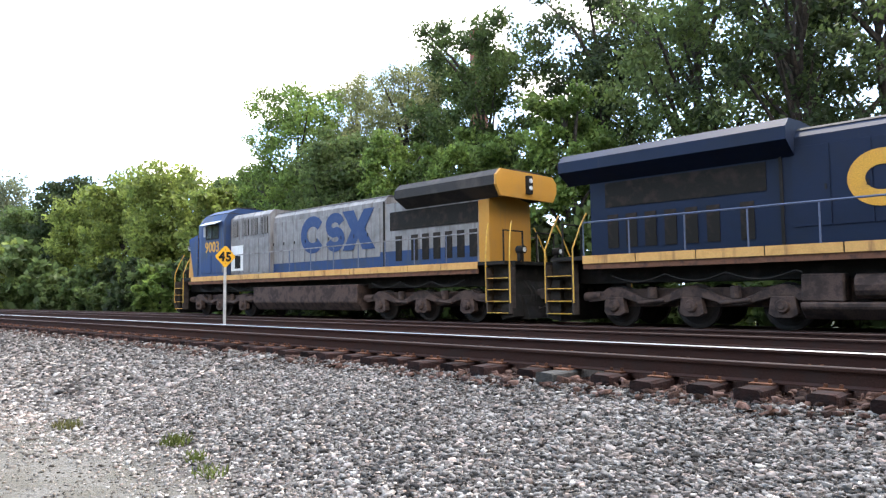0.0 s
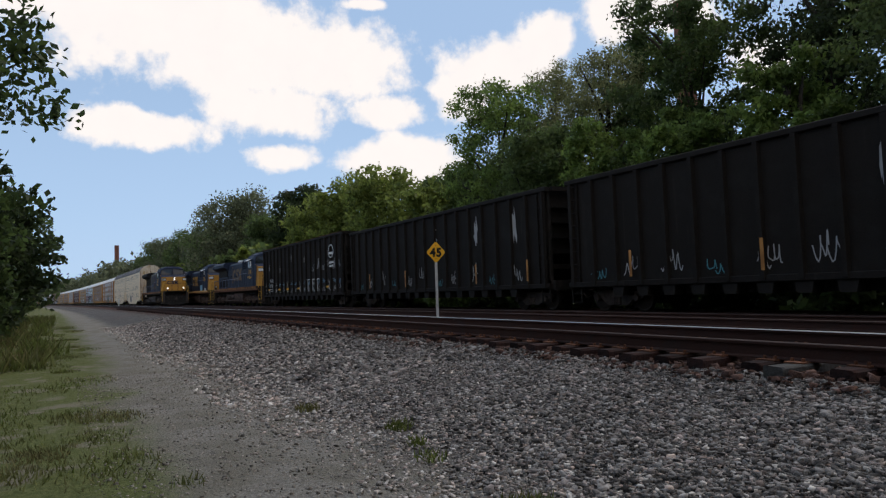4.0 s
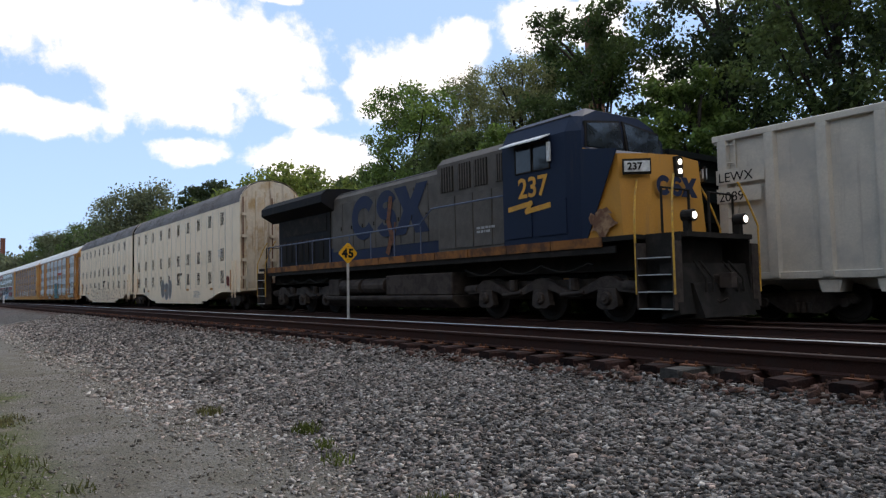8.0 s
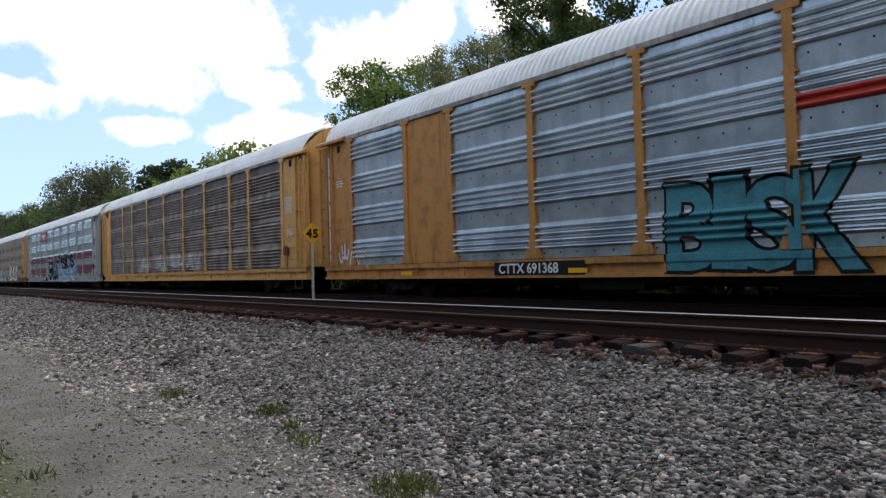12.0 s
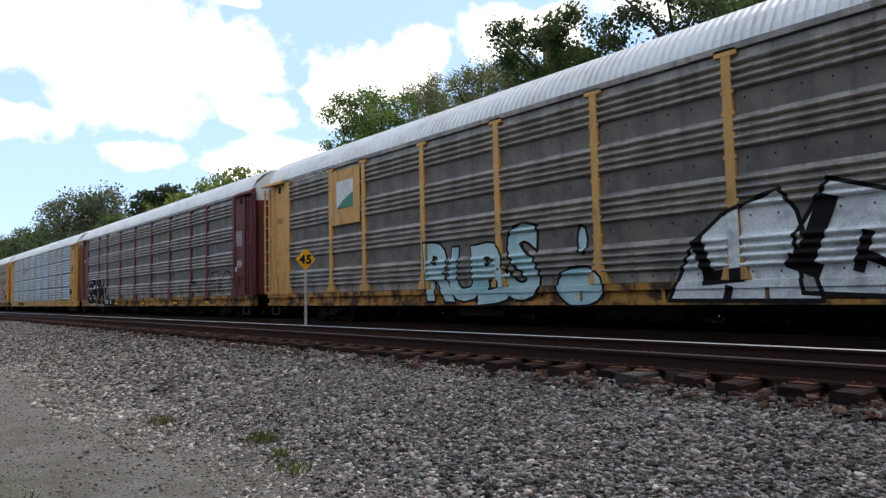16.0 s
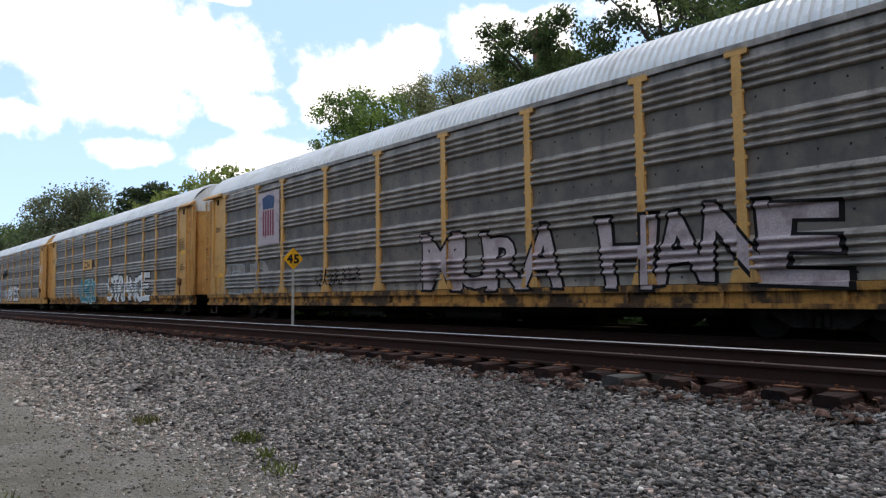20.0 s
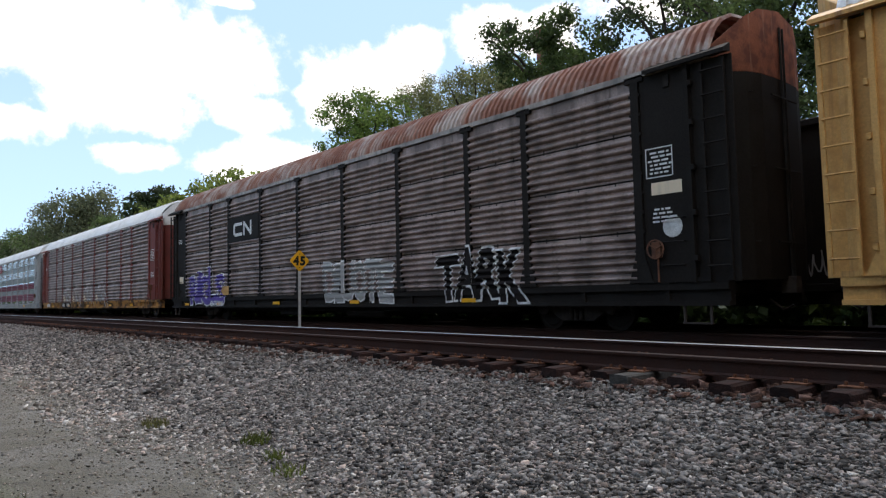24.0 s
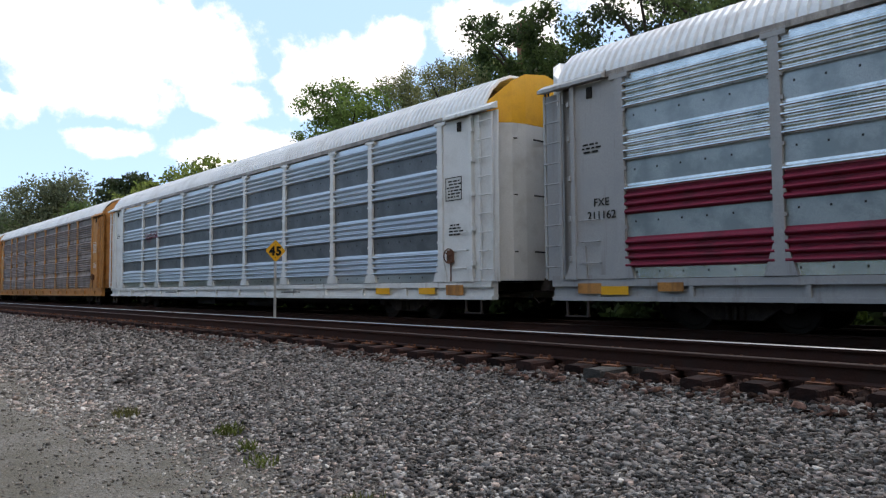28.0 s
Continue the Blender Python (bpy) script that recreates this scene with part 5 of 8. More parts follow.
def open_hopper(label, paint, length, top, low, ribs, chutes=True, end_ladder=True, rib_w=0.2, load=None, group="bulk cars of the far train"):
    """A high-sided open car with outside ribs."""
    paint = M[paint]
    car = tagged(new("open_hopper_car"), label, "railway car", group=group)
    e = length / 2 - 0.55
    y = 1.48

    def shell():
        b = Build()
        return b.prism([(-e + 0.2, top), (-e + 0.2, low + 1.3), (-e + 2.0, low), (-e + 2.06, low), (-e + 0.28, low + 1.34), (-e + 0.28, top)], -y, y, "y")
    for s in (-1, 1):
        part("side_sheet", Build().box(-e + 0.25, e - 0.25, s * y - 0.025, s * y + 0.025, low, top), paint, car)
        part("slope_sheet", shell(), paint, car, at=pose(0, 0, 0, 0, 0, 0 if s < 0 else 180))
    part("floor_sheet", Build().box(-e + 2, e - 2, -y, y, low - 0.02, low + 0.06), paint, car)
    for s in (-1, 1):
        part("top_chord", Build().slab(-e, e, s * y - 0.12, s * y + 0.09, top - 0.06, top + 0.1, 0.02), paint, car)
        part("side_sill", Build().slab(-e, e, s * y - 0.1, s * y + 0.05, low - 0.14, low + 0.04, 0.02), paint, car)
        part("end_chord", Build().box(s * e - 0.1, s * e + 0.1, -y + 0.13, y - 0.1, top - 0.06, top + 0.1), paint, car)

    def rib():
        r = rib_w / 2
        return Build().prism([(-r, -y - 0.02), (-r * 0.7, -y - 0.14), (r * 0.7, -y - 0.14), (r, -y - 0.02)], low - 0.08, top - 0.05, "z")
    pitch = 2 * (e - 0.25) / ribs
    xs = [-e + 0.25 + pitch * i for i in range(ribs + 1)]
    for x in xs:
        part("rib", cached(("hopper_rib", rib_w, low, top), paint, rib), None, car, at=pose(x, 0, 0))
    part("far_wall_rib", Build().box(-e + 0.25, e - 0.25, y + 0.02, y + 0.1, top - 0.5, top - 0.4), paint, car)

    def chute():
        return Build().prism([(-0.26, low - 0.1), (0.26, low - 0.1), (0.18, low - 0.42), (-0.18, low - 0.42)], -y - 0.05, -y + 0.5, "y")
    if chutes:
        for x in xs[2:-2]:
            part("chute", cached(("hopper_chute", low), paint, chute), None, car, at=pose(x, 0, 0))
    under = M["dark"] if "black" in paint.name else paint
    part("centre_sill", Build().box(-e - 0.1, e + 0.1, -0.35, 0.35, 0.72, low), under, car)
    part("hopper_bottom", Build().prism([(-e + 2.1, low), (e - 2.1, low), (e - 4.0, 0.55), (-e + 4.0, 0.55)], -1.1, 1.1, "y"), under, car)
    for s in (-1, 1):
        part("end_beam", Build().box(s * e - 0.12, s * e + 0.12, -1.4, 1.4, 0.75, 1.1), under, car)
        part("corner_post", Build().box(s * (e - 0.15) - 0.06, s * (e - 0.15) + 0.06, -1.42, -1.3, 1.1, top), under, car)
        part("corner_post", Build().box(s * (e - 0.15) - 0.06, s * (e - 0.15) + 0.06, 1.3, 1.42, 1.1, top), under, car)
    for s in (-1, 1):
        if end_ladder:
            ladder(car, s * (e - 0.35) - 0.22, -y - 0.06, 0.9, top, 8, paint, 0.42)

            def end_bars():
                b = Build()
                for k in range(5):
                    b.box(-0.05, 0.05, -1.3, 1.3, 1.5 + k * 0.55, 1.68 + k * 0.55)
                return b
            part("end_rail", cached("hopper_end_bars", paint, end_bars), None, car, at=pose(s * (e - 0.08), 0, 0))

        def step():
            b = Build()
            for x in (0, 0.45):
                b.box(x - 0.02, x + 0.02, -y - 0.04, -y, 0.3, 0.95)
            b.box(-0.02, 0.47, -y - 0.05, -y + 0.04, 0.3, 0.33)
            b.box(-0.02, 0.47, -y - 0.05, -y + 0.04, 0.6, 0.63)
            return b
        part("stirrup_step", cached("hopper_step", paint, step), None, car, at=pose(s * (e - 0.3) - 0.22, 0, 0))
        truck_parts(car, s * (e - 1.75), M["truck"], 1.78, 0.43)
        coupler_parts(car, s * (e + 0.05), s)
    if load:
        rnd = random.Random(3)
        b = Build()
        rows = []
        for i in range(24):
            x = -e + 0.6 + (2 * e - 1.2) * i / 23
            rows.append([(x, yy, top - 0.35 + (0.55 if abs(yy) < 0.9 else 0.0) * rnd.uniform(0.5, 1.1)) for yy in (-1.4, -0.8, -0.2, 0.4, 1.0, 1.4)])
        b.sheet(rows)
        part("bulk_load", b, M[load], car, "pale heaped load under a sheet")
    return car

# ---- diesel locomotives: cab end at +x ----
def lead_truck(loco, x, mat):
    """A three-axle locomotive truck with arched cast side frames."""
    def frame_mesh():
        b = Build()
        # a cast beam that arches over each axle and dips between them
        xs = [-2.75 + 0.11 * i for i in range(51)]
        mid = [0.74 + 0.13 * math.cos(math.pi * x) * (1.0 if abs(x) < 2.3 else 0.5) for x in xs]
        deep = [0.1 + 0.03 * math.cos(math.pi * x) for x in xs]
        prof = [(x, z + d) for x, z, d in zip(xs, mid, deep)] + [(x, z - d) for x, z, d in reversed(list(zip(xs, mid, deep)))]
        for s in (-1, 1):
            b.prism(prof, s * 1.1 - 0.08, s * 1.1 + 0.08, "y")
            for q in (-2.0, 0.0, 2.0):
                b.prism([(q - 0.3, 0.36), (q - 0.16, 0.28), (q + 0.16, 0.28), (q + 0.3, 0.36), (q + 0.24, 0.74), (q - 0.24, 0.74)], s * 1.12 - 0.1, s * 1.12 + 0.1, "y")
                b.tube((q, s * 1.2, 0.53), (q, s * 1.3, 0.53), 0.16, 14, 0.13)
                b.tube((q, s * 1.3, 0.53), (q, s * 1.33, 0.53), 0.07, 8)
            for q in (-1.0, 1.0):
                b.tube((q - 0.35, s * 1.2, 0.6), (q + 0.35, s * 1.2, 0.66), 0.05, 6)
                b.tube((q, s * 1.12, 0.7), (q, s * 1.12, 0.98), 0.12, 8)
            b.tube((-2.9, s * 1.1, 0.75), (-2.4, s * 1.1, 0.78), 0.12, 10)
            b.tube((2.4, s * 1.1, 0.78), (2.9, s * 1.1, 0.75), 0.12, 10)
        b.box(-2.3, 2.3, -0.9, 0.9, 0.5, 0.95)
        return b

    def wheels():
        b = Build()
        for s in (-1, 1):
            b.tube((0, s * 0.7, 0), (0, s * 0.84, 0), 0.52, 22)
            b.tube((0, s * 0.84, 0), (0, s * 0.86, 0), 0.42, 22, 0.38)
        b.tube((0, -1.0, 0), (0, 1.0, 0), 0.1, 8)
        return b
    tr = part("truck", cached("lead_truck", mat, frame_mesh, 0.012), None, loco, at=pose(x, 0, 0))
    for q in (-2.0, 0.0, 2.0):
        part("wheel_set", cached("lead_wheels", M["wheel"], wheels), None, tr, at=pose(q, 0, 0.52))


def road_logo(loco, x, z, h, mat, y, turn):
    """Three plain painted shapes side by side: an open ring, a bent band and a bow tie."""
    w = h * 0.66

    def strip(pts, wide):
        rows = ([], [])
        for i, (px, pz) in enumerate(pts):
            (ax, az), (bx, bz) = pts[max(0, i - 1)], pts[min(len(pts) - 1, i + 1)]
            d = math.hypot(bx - ax, bz - az)
            nx, nz = -(bz - az) / d * wide / 2, (bx - ax) / d * wide / 2
            rows[0].append((px + nx, 0, pz + nz))
            rows[1].append((px - nx, 0, pz - nz))
        return Build().sheet(rows)
    thick = h * 0.28
    r = h / 2 - thick / 2
    ring = strip([(r * 1.12 * math.cos(a), h / 2 + r * math.sin(a)) for a in np.linspace(0.62, 5.66, 26)], thick)
    cx = h * 0.98
    bent = strip([(cx + w * 0.42 * math.cos(a), h * 0.68 + h * 0.2 * math.sin(a)) for a in np.linspace(0.2, 4.4, 14)] + [(cx + w * 0.42 * math.cos(a), h * 0.32 + h * 0.2 * math.sin(a)) for a in np.linspace(1.25, -2.95, 14)], h * 0.25)
    cx = h * 1.92
    bow = Build().prism([(cx - w * 0.95, 0), (cx - w * 0.3, 0), (cx, h * 0.3), (cx + w * 0.25, 0), (cx + w * 1.0, 0), (cx + w * 0.4, h * 0.5), (cx + w * 0.95, h), (cx + w * 0.35, h), (cx, h * 0.7), (cx - w * 0.25, h), (cx - w * 0.95, h), (cx - w * 0.4, h * 0.5)], -0.002, 0.0, "y")
    for name, b in (("emblem_ring", ring), ("emblem_band", bent), ("emblem_bow", bow)):
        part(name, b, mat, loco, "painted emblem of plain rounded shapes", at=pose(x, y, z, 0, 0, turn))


def locomotive(label, hood, cab_side, nose, stripe, sill, number, number_mat, emblem, truck_mat, style, lamps=False, rear=None, lower=None, sweep=(8.45, 8.75), cabin=None):
    """A six-axle wide-cab diesel. style: "old" (stepped hood, ladder cab) or "new" (air tanks, flat hood)."""
    D = 1.8
    loco = tagged(new("diesel_locomotive"), label, "locomotive", group="road locomotives")
    hood, cab_side, nose, stripe, sill = M[hood], M[cab_side], M[nose], M[stripe], M[sill]
    rear = M[rear] if rear else hood
    lower = M[lower] if lower else hood
    cabin = M[cabin] if cabin else hood
    # frame and running board
    b = Build()
    b.box(-10.3, 9.5, -1.5, 1.5, D - 0.1, D)
    b.box(9.5, 10.45, -1.15, 1.15, D - 0.1, D)
    b.box(-10.0, 9.9, -0.9, 0.9, 1.1, D - 0.1)
    part("frame", b, M["dark"], loco)
    for s in (-1, 1):
        b = Build()
        for i in range(12):
            x = -9.3 + i * 1.5
            b.box(x, x + 1.47, s * 1.51 - 0.015, s * 1.51 + 0.015, D - 0.2, D + 0.005)
        part("side_stripe", b, stripe, loco)
        part("sill_plate", Build().box(-9.3, 9.0, s * 1.47 - 0.02, s * 1.47 + 0.02, D - 0.34, D - 0.2), sill, loco)
    # long hood
    hw = 0.98
    b = Build()
    b.prism([(-hw, D), (hw, D), (hw, 4.12), (hw - 0.16, 4.28), (-hw + 0.16, 4.28), (-hw, 4.12)], -4.6, 2.4)
    part("engine_hood", b, hood, loco)
    part("radiator_cabin", Build().prism([(-hw, D), (hw, D), (hw, 4.0), (-hw, 4.0)], -9.3, -4.602), cabin, loco)
    part("hood_roof", Build().prism([(-hw + 0.14, 4.285), (hw - 0.14, 4.285), (hw - 0.3, 4.36), (-hw + 0.3, 4.36)], -4.6, 2.4), M["loco_roof"], loco)
    if lower != hood:
        for s in (-1, 1):
            part("lower_hood_band", Build().box(-9.28 if cabin == hood else -4.55, 6.0 if cabin == hood else 2.38, s * (hw + 0.004) - 0.004, s * (hw + 0.004) + 0.004, D + 0.02, D + 0.55), lower, loco, "blue band along the foot of the hood")
    # radiator cabin with wings
    b = Build()
    for s in (-1, 1):
        b.prism([(s * hw, 3.72), (s * 1.5, 4.02), (s * 1.5, 4.3), (s * 1.28, 4.5), (s * 0.5, 4.56), (0.0, 4.56), (0.0, 3.9)], -10.0, -5.7 if style == "old" else -4.3)
    part("radiator_wing", b, M["loco_roof"] if style == "old" else cabin, loco)
    for s in (-1, 1):
        part("radiator_screen", Build().box(-8.9, -4.9, s * (hw + 0.012) - 0.012, s * (hw + 0.012) + 0.012, 3.05, 3.68), M["louvre"], loco)
        for i in range(7):
            part("hood_louvre", cached("hood_louvre", M["louvre"], lambda: Build().box(-0.15, 0.15, -0.012, 0.012, 2.0, 2.85)), None, loco, at=pose(-8.7 + i * 0.52 + (0.25 if i == 6 else 0), s * (hw + 0.014), 0))
        for i in range(9):
            part("hood_door", cached("hood_door", hood, lambda: Build().slab(-0.36, 0.36, -0.012, 0.012, 2.2, 3.9, 0.004)), None, loco, at=pose(-4.0 + i * 0.76, s * (hw + 0.012), 0))
            part("door_latch", cached("door_latch", M["dark"], lambda: Build().box(-0.02, 0.02, -0.03, 0.03, -0.06, 0.06)), None, loco, at=pose(-3.72 + i * 0.76, s * (hw + 0.02), 3.0))
        part("seam_strip", Build().box(-4.62, -4.56, s * (hw + 0.02) - 0.02, s * (hw + 0.02) + 0.02, D, 4.1), M["dark"], loco)
    # equipment cabinets behind the cab
    cw = 1.16
    top = 4.5
    b = Build()
    b.prism([(-cw, D), (cw, D), (cw, top - 0.2), (cw - 0.22, top), (-cw + 0.22, top), (-cw, top - 0.2)], 2.4, 5.6)
    part("equipment_cabinet", b, hood, loco)
    for s in (-1, 1):
        for i, (x, w) in enumerate(((2.85, 0.6), (3.65, 0.55), (4.35, 0.55), (5.2, 0.45))):
            g = part("grille", Build().box(x - w / 2, x + w / 2, s * (cw + 0.01) - 0.012, s * (cw + 0.01) + 0.012, 3.5, 4.2), M["louvre"], loco)
            for k in range(5):
                part("grille_bar", cached("grille_bar", hood, lambda: Build().box(-0.02, 0.02, -0.012, 0.012, 3.5, 4.2)), None, g, at=pose(x - w / 2 + (k + 0.5) * w / 5, s * (cw + 0.03), 0))
        for i in range(4):
            part("cabinet_door", cached("cabinet_door", hood, lambda: Build().slab(-0.36, 0.36, -0.012, 0.012, 1.9, 3.35, 0.004)), None, loco, at=pose(2.85 + i * 0.78, s * (cw + 0.01), 0))
    # cab
    zc = 4.84
    section = ((-1.5, D), (1.5, D), (1.5, 4.22), (1.3, 4.6), (0.8, zc), (-0.8, zc), (-1.3, 4.6), (-1.5, 4.22))
    b = Build()
    b.prism(section, 5.6, 7.7)
    v = [(7.7, y, z) for y, z in section]
    f = [(8.2, -1.42, D), (8.2, 1.42, D), (8.12, 1.42, 4.18), (8.0, 1.22, 4.54), (7.95, 0.75, 4.74), (7.95, -0.75, 4.74), (8.0, -1.22, 4.54), (8.12, -1.42, 4.18)]
    b.add(v + f, [(i, 8 + i, 8 + (i + 1) % 8, (i + 1) % 8) for i in range(8)] + [tuple(range(8, 16))])
    cab = part("cab", b, cab_side, loco)
    part("cab_roof_edge", Build().box(5.58, 7.72, -1.32, 1.32, 4.585, 4.61), M["loco_roof"], cab)
    for s in (-1, 1):
        for x0, x1 in ((6.1, 6.62), (6.7, 7.2)):
            w = part("side_window", Build().box(x0, x1, s * 1.505 - 0.012, s * 1.505 + 0.012, 3.5, 4.1), M["glass_dark"], cab)
            fr = Build()
            for a in (x0 - 0.03, x1):
                fr.box(a, a + 0.03, s * 1.51 - 0.018, s * 1.51 + 0.018, 3.47, 4.13)
            for a in (3.47, 4.1):
                fr.box(x0 - 0.03, x1 + 0.03, s * 1.51 - 0.018, s * 1.51 + 0.018, a, a + 0.03)
            part("window_frame", fr, M["dark"], w)
        part("sun_shade", Build().add([(5.85, s * 1.5, 4.24), (7.25, s * 1.5, 4.24), (7.25, s * 1.82, 4.1), (5.85, s * 1.82, 4.1), (5.85, s * 1.5, 4.27), (7.25, s * 1.5, 4.27), (7.25, s * 1.82, 4.13), (5.85, s * 1.82, 4.13)],
                                      [(0, 1, 2, 3), (7, 6, 5, 4), (0, 4, 5, 1), (1, 5, 6, 2), (2, 6, 7, 3), (3, 7, 4, 0)]), M["blind"], cab, "pale metal sun shade over the side windows")
        part("visor_board", Build().box(7.22, 7.3, s * 1.57 - 0.03, s * 1.57 + 0.03, 3.62, 4.06), M["blind"], cab)
        part("battery_door", Build().slab(5.75, 6.6, s * 1.512 - 0.012, s * 1.512 + 0.012, 1.95, 2.75, 0.004), cab_side, cab)
        part("battery_door", Build().slab(6.75, 7.7, s * 1.512 - 0.012, s * 1.512 + 0.012, 1.95, 2.75, 0.004), cab_side, cab)
        # windscreens lie on the slanted front
        for lift, mat, d, name in ((0.0, M["dark"], 0.05, "windscreen_frame"), (0.02, M["glass_dark"], 0.0, "windscreen")):
            part(name, Build().add([(8.1, s * (0.1 - d), 3.84 - d), (8.1, s * (1.3 + d), 3.84 - d), (8.04, s * (1.24 + d), 4.36 + d), (7.97, s * (0.1 - d), 4.52 + d),
                                    (8.17 + lift, s * (0.1 - d), 3.84 - d), (8.17 + lift, s * (1.3 + d), 3.84 - d), (8.11 + lift, s * (1.24 + d), 4.36 + d), (8.05 + lift, s * (0.1 - d), 4.52 + d)],
                                   [(4, 5, 6, 7), (0, 1, 5, 4), (1, 2, 6, 5), (2, 3, 7, 6), (3, 0, 4, 7)]), mat, cab)
    b = Build()
    b.box(5.7, 7.4, -0.55, 0.55, zc, zc + 0.05)
    for i in range(3):
        b.tube((6 + 0.2 * i, -0.3 + 0.25 * i, zc + 0.12), (6.5 + 0.2 * i, -0.3 + 0.25 * i, zc + 0.14), 0.035, 8, 0.07)
    part("horn", b, M["dark"], cab)
    # nose
    b = Build()
    plan = [(8.1, -1.46), (9.15, -1.4), (9.55, -0.9), (9.6, 0.0), (9.55, 0.9), (9.15, 1.4), (8.1, 1.46)]
    tops = [3.8, 3.52, 3.5, 3.54, 3.5, 3.52, 3.8]
    low = [(x, y, D) for x, y in plan]
    up = [(x - (0.12 if 0 < i < 6 else 0), y * 0.97, z) for i, ((x, y), z) in enumerate(zip(plan, tops))]
    mid = [(8.14, y * 0.9, 3.83) for x, y in plan]
    b.sheet([low, up])
    b.add(low, [tuple(range(7))])
    front = part("nose", b, nose, loco)
    part("nose_top", Build().sheet([up, mid]), cab_side, front)
    if nose != cab_side:
        for s in (-1, 1):
            part("nose_sweep", Build().prism([(8.1, D), (sweep[0], D), (sweep[1], 3.6), (8.1, 3.77)], s * 1.462 - 0.012, s * 1.462 + 0.012, "y"), cab_side, front)
    lights = Build()
    lights.slab(9.42, 9.56, 0.0 - 0.12, 0.12, 3.06, 3.5, 0.02)
    part("headlight_box", lights, M["dark"], front)
    for z in (3.18, 3.38):
        part("headlight", Build().tube((9.56, 0, z), (9.59, 0, z), 0.055, 12), M["head_lamp"] if lamps else M["blind"], front)
    for s in (-1, 1):
        nb = part("number_board", Build().add([(9.15, s * 1.34, 3.1), (9.47, s * 0.94, 3.1), (9.47, s * 0.94, 3.32), (9.15, s * 1.34, 3.32), (9.24, s * 1.4, 3.1), (9.56, s * 1.0, 3.1), (9.56, s * 1.0, 3.32), (9.24, s * 1.4, 3.32)],
                              [(4, 5, 6, 7), (0, 4, 7, 3), (1, 2, 6, 5), (3, 7, 6, 2), (0, 1, 5, 4)]), M["blind"], front, "white number board")
        part("board_frame", Build().add([(9.16, s * 1.37, 3.05), (9.52, s * 0.93, 3.05), (9.52, s * 0.93, 3.37), (9.16, s * 1.37, 3.37), (9.2, s * 1.4, 3.05), (9.56, s * 0.96, 3.05), (9.56, s * 0.96, 3.37), (9.2, s * 1.4, 3.37)],
                              [(4, 5, 6, 7), (0, 4, 7, 3), (1, 2, 6, 5), (3, 7, 6, 2), (0, 1, 5, 4)]), M["dark"], nb)
    # pilot, plough, steps and rails at both ends
    for s, x in ((1, 10.0), (-1, -10.1)):
        b = Build()
        b.prism([(x, 1.2), (x + s * 0.25, 1.2), (x + s * 0.42, 0.22), (x, 0.12)], -1.4, 1.4, "y")
        b.prism([(x + s * 0.05, 0.9), (x + s * 0.38, 0.8), (x + s * 0.62, 0.14), (x + s * 0.3, 0.12)], -0.9, 0.9, "y")
        part("plough", b, M["dark"], loco)
        coupler_parts(loco, x + s * 0.1, s)
        for k in (-0.6, -0.4, 0.4, 0.6):
            part("brake_hose", Build().pipe([(x + s * 0.2, k, 1.25), (x + s * 0.5, k * 1.05, 0.9), (x + s * 0.5, k * 1.1, 0.62)], 0.025), M["dark"], loco)
        for q in (-1, 1):
            xs = x - s * 0.05
            well = part("step_well", Build().box(xs - 0.4, xs + 0.4, q * 1.2 - 0.02, q * 1.2 + 0.02, 0.3, D), M["dark"], loco)
            for dx in (-0.41, 0.41):
                part("step_side", cached("step_side", M["truck"], lambda: Build().box(-0.02, 0.02, -0.14, 0.14, 0.3, 1.62)), None, well, at=pose(xs + dx, q * 1.37, 0))
            for k in range(4):
                part("step_tread", cached("step_tread", M["rail_yellow"] if truck_mat == "truck_lead" else M["post_grey"], lambda: Build().box(-0.38, 0.38, -0.13, 0.13, -0.01, 0.01)), None, well, at=pose(xs, q * 1.4, 0.32 + k * 0.33))
            b = Build()
            for dx in (-0.44, 0.44):
                b.pipe([(xs + dx, q * 1.5, 0.6), (xs + dx, q * 1.5, 2.0), (xs + dx - s * 0.12, q * 1.3, 2.6), (xs + dx - s * 0.2, q * 1.12, 2.95)], 0.022)
            part("grab_iron", b, M["rail_yellow"], loco)
            b = Build()
            b.pipe([(x - s * 0.02, q * 0.35, D), (x - s * 0.02, q * 0.35, 2.7), (x - s * 0.02, q * 1.25, 2.7), (x - s * 0.02, q * 1.25, D)], 0.03)
            part("end_rail", b, M["dark"], loco)
        if s > 0 or style == "old":
            for q in (-1, 1):
                lamp = part("ditch_light", Build().tube((x + s * 0.22, q * 0.9, 2.12), (x + s * 0.46, q * 0.9, 2.12), 0.12, 12).box(x + s * 0.3 - 0.06, x + s * 0.3 + 0.06, q * 0.9 - 0.06, q * 0.9 + 0.06, D, 2.05), M["dark"], loco)
                part("lens", Build().tube((x + s * 0.461, q * 0.9, 2.12), (x + s * 0.48, q * 0.9, 2.12), 0.07, 12), M["head_lamp"] if (lamps and s > 0) else M["blind"], lamp)
    part("hood_end", Build().box(-9.36, -9.3, -hw, hw, D, 4.0), rear, loco)
    if rear != hood:
        b = Build()
        b.prism([(-1.3, 3.7), (1.3, 3.7), (1.5, 4.02), (1.5, 4.3), (1.28, 4.5), (-1.28, 4.5), (-1.5, 4.3), (-1.5, 4.02)], -10.06, -9.98)
        part("rear_visor", b, rear, loco, "yellow rear end of the radiator cabin")
        for s in (-1, 1):
            part("hood_corner", Build().box(-9.36, -8.95, s * (hw + 0.02) - 0.016, s * (hw + 0.02) + 0.016, D, 3.7), rear, loco)
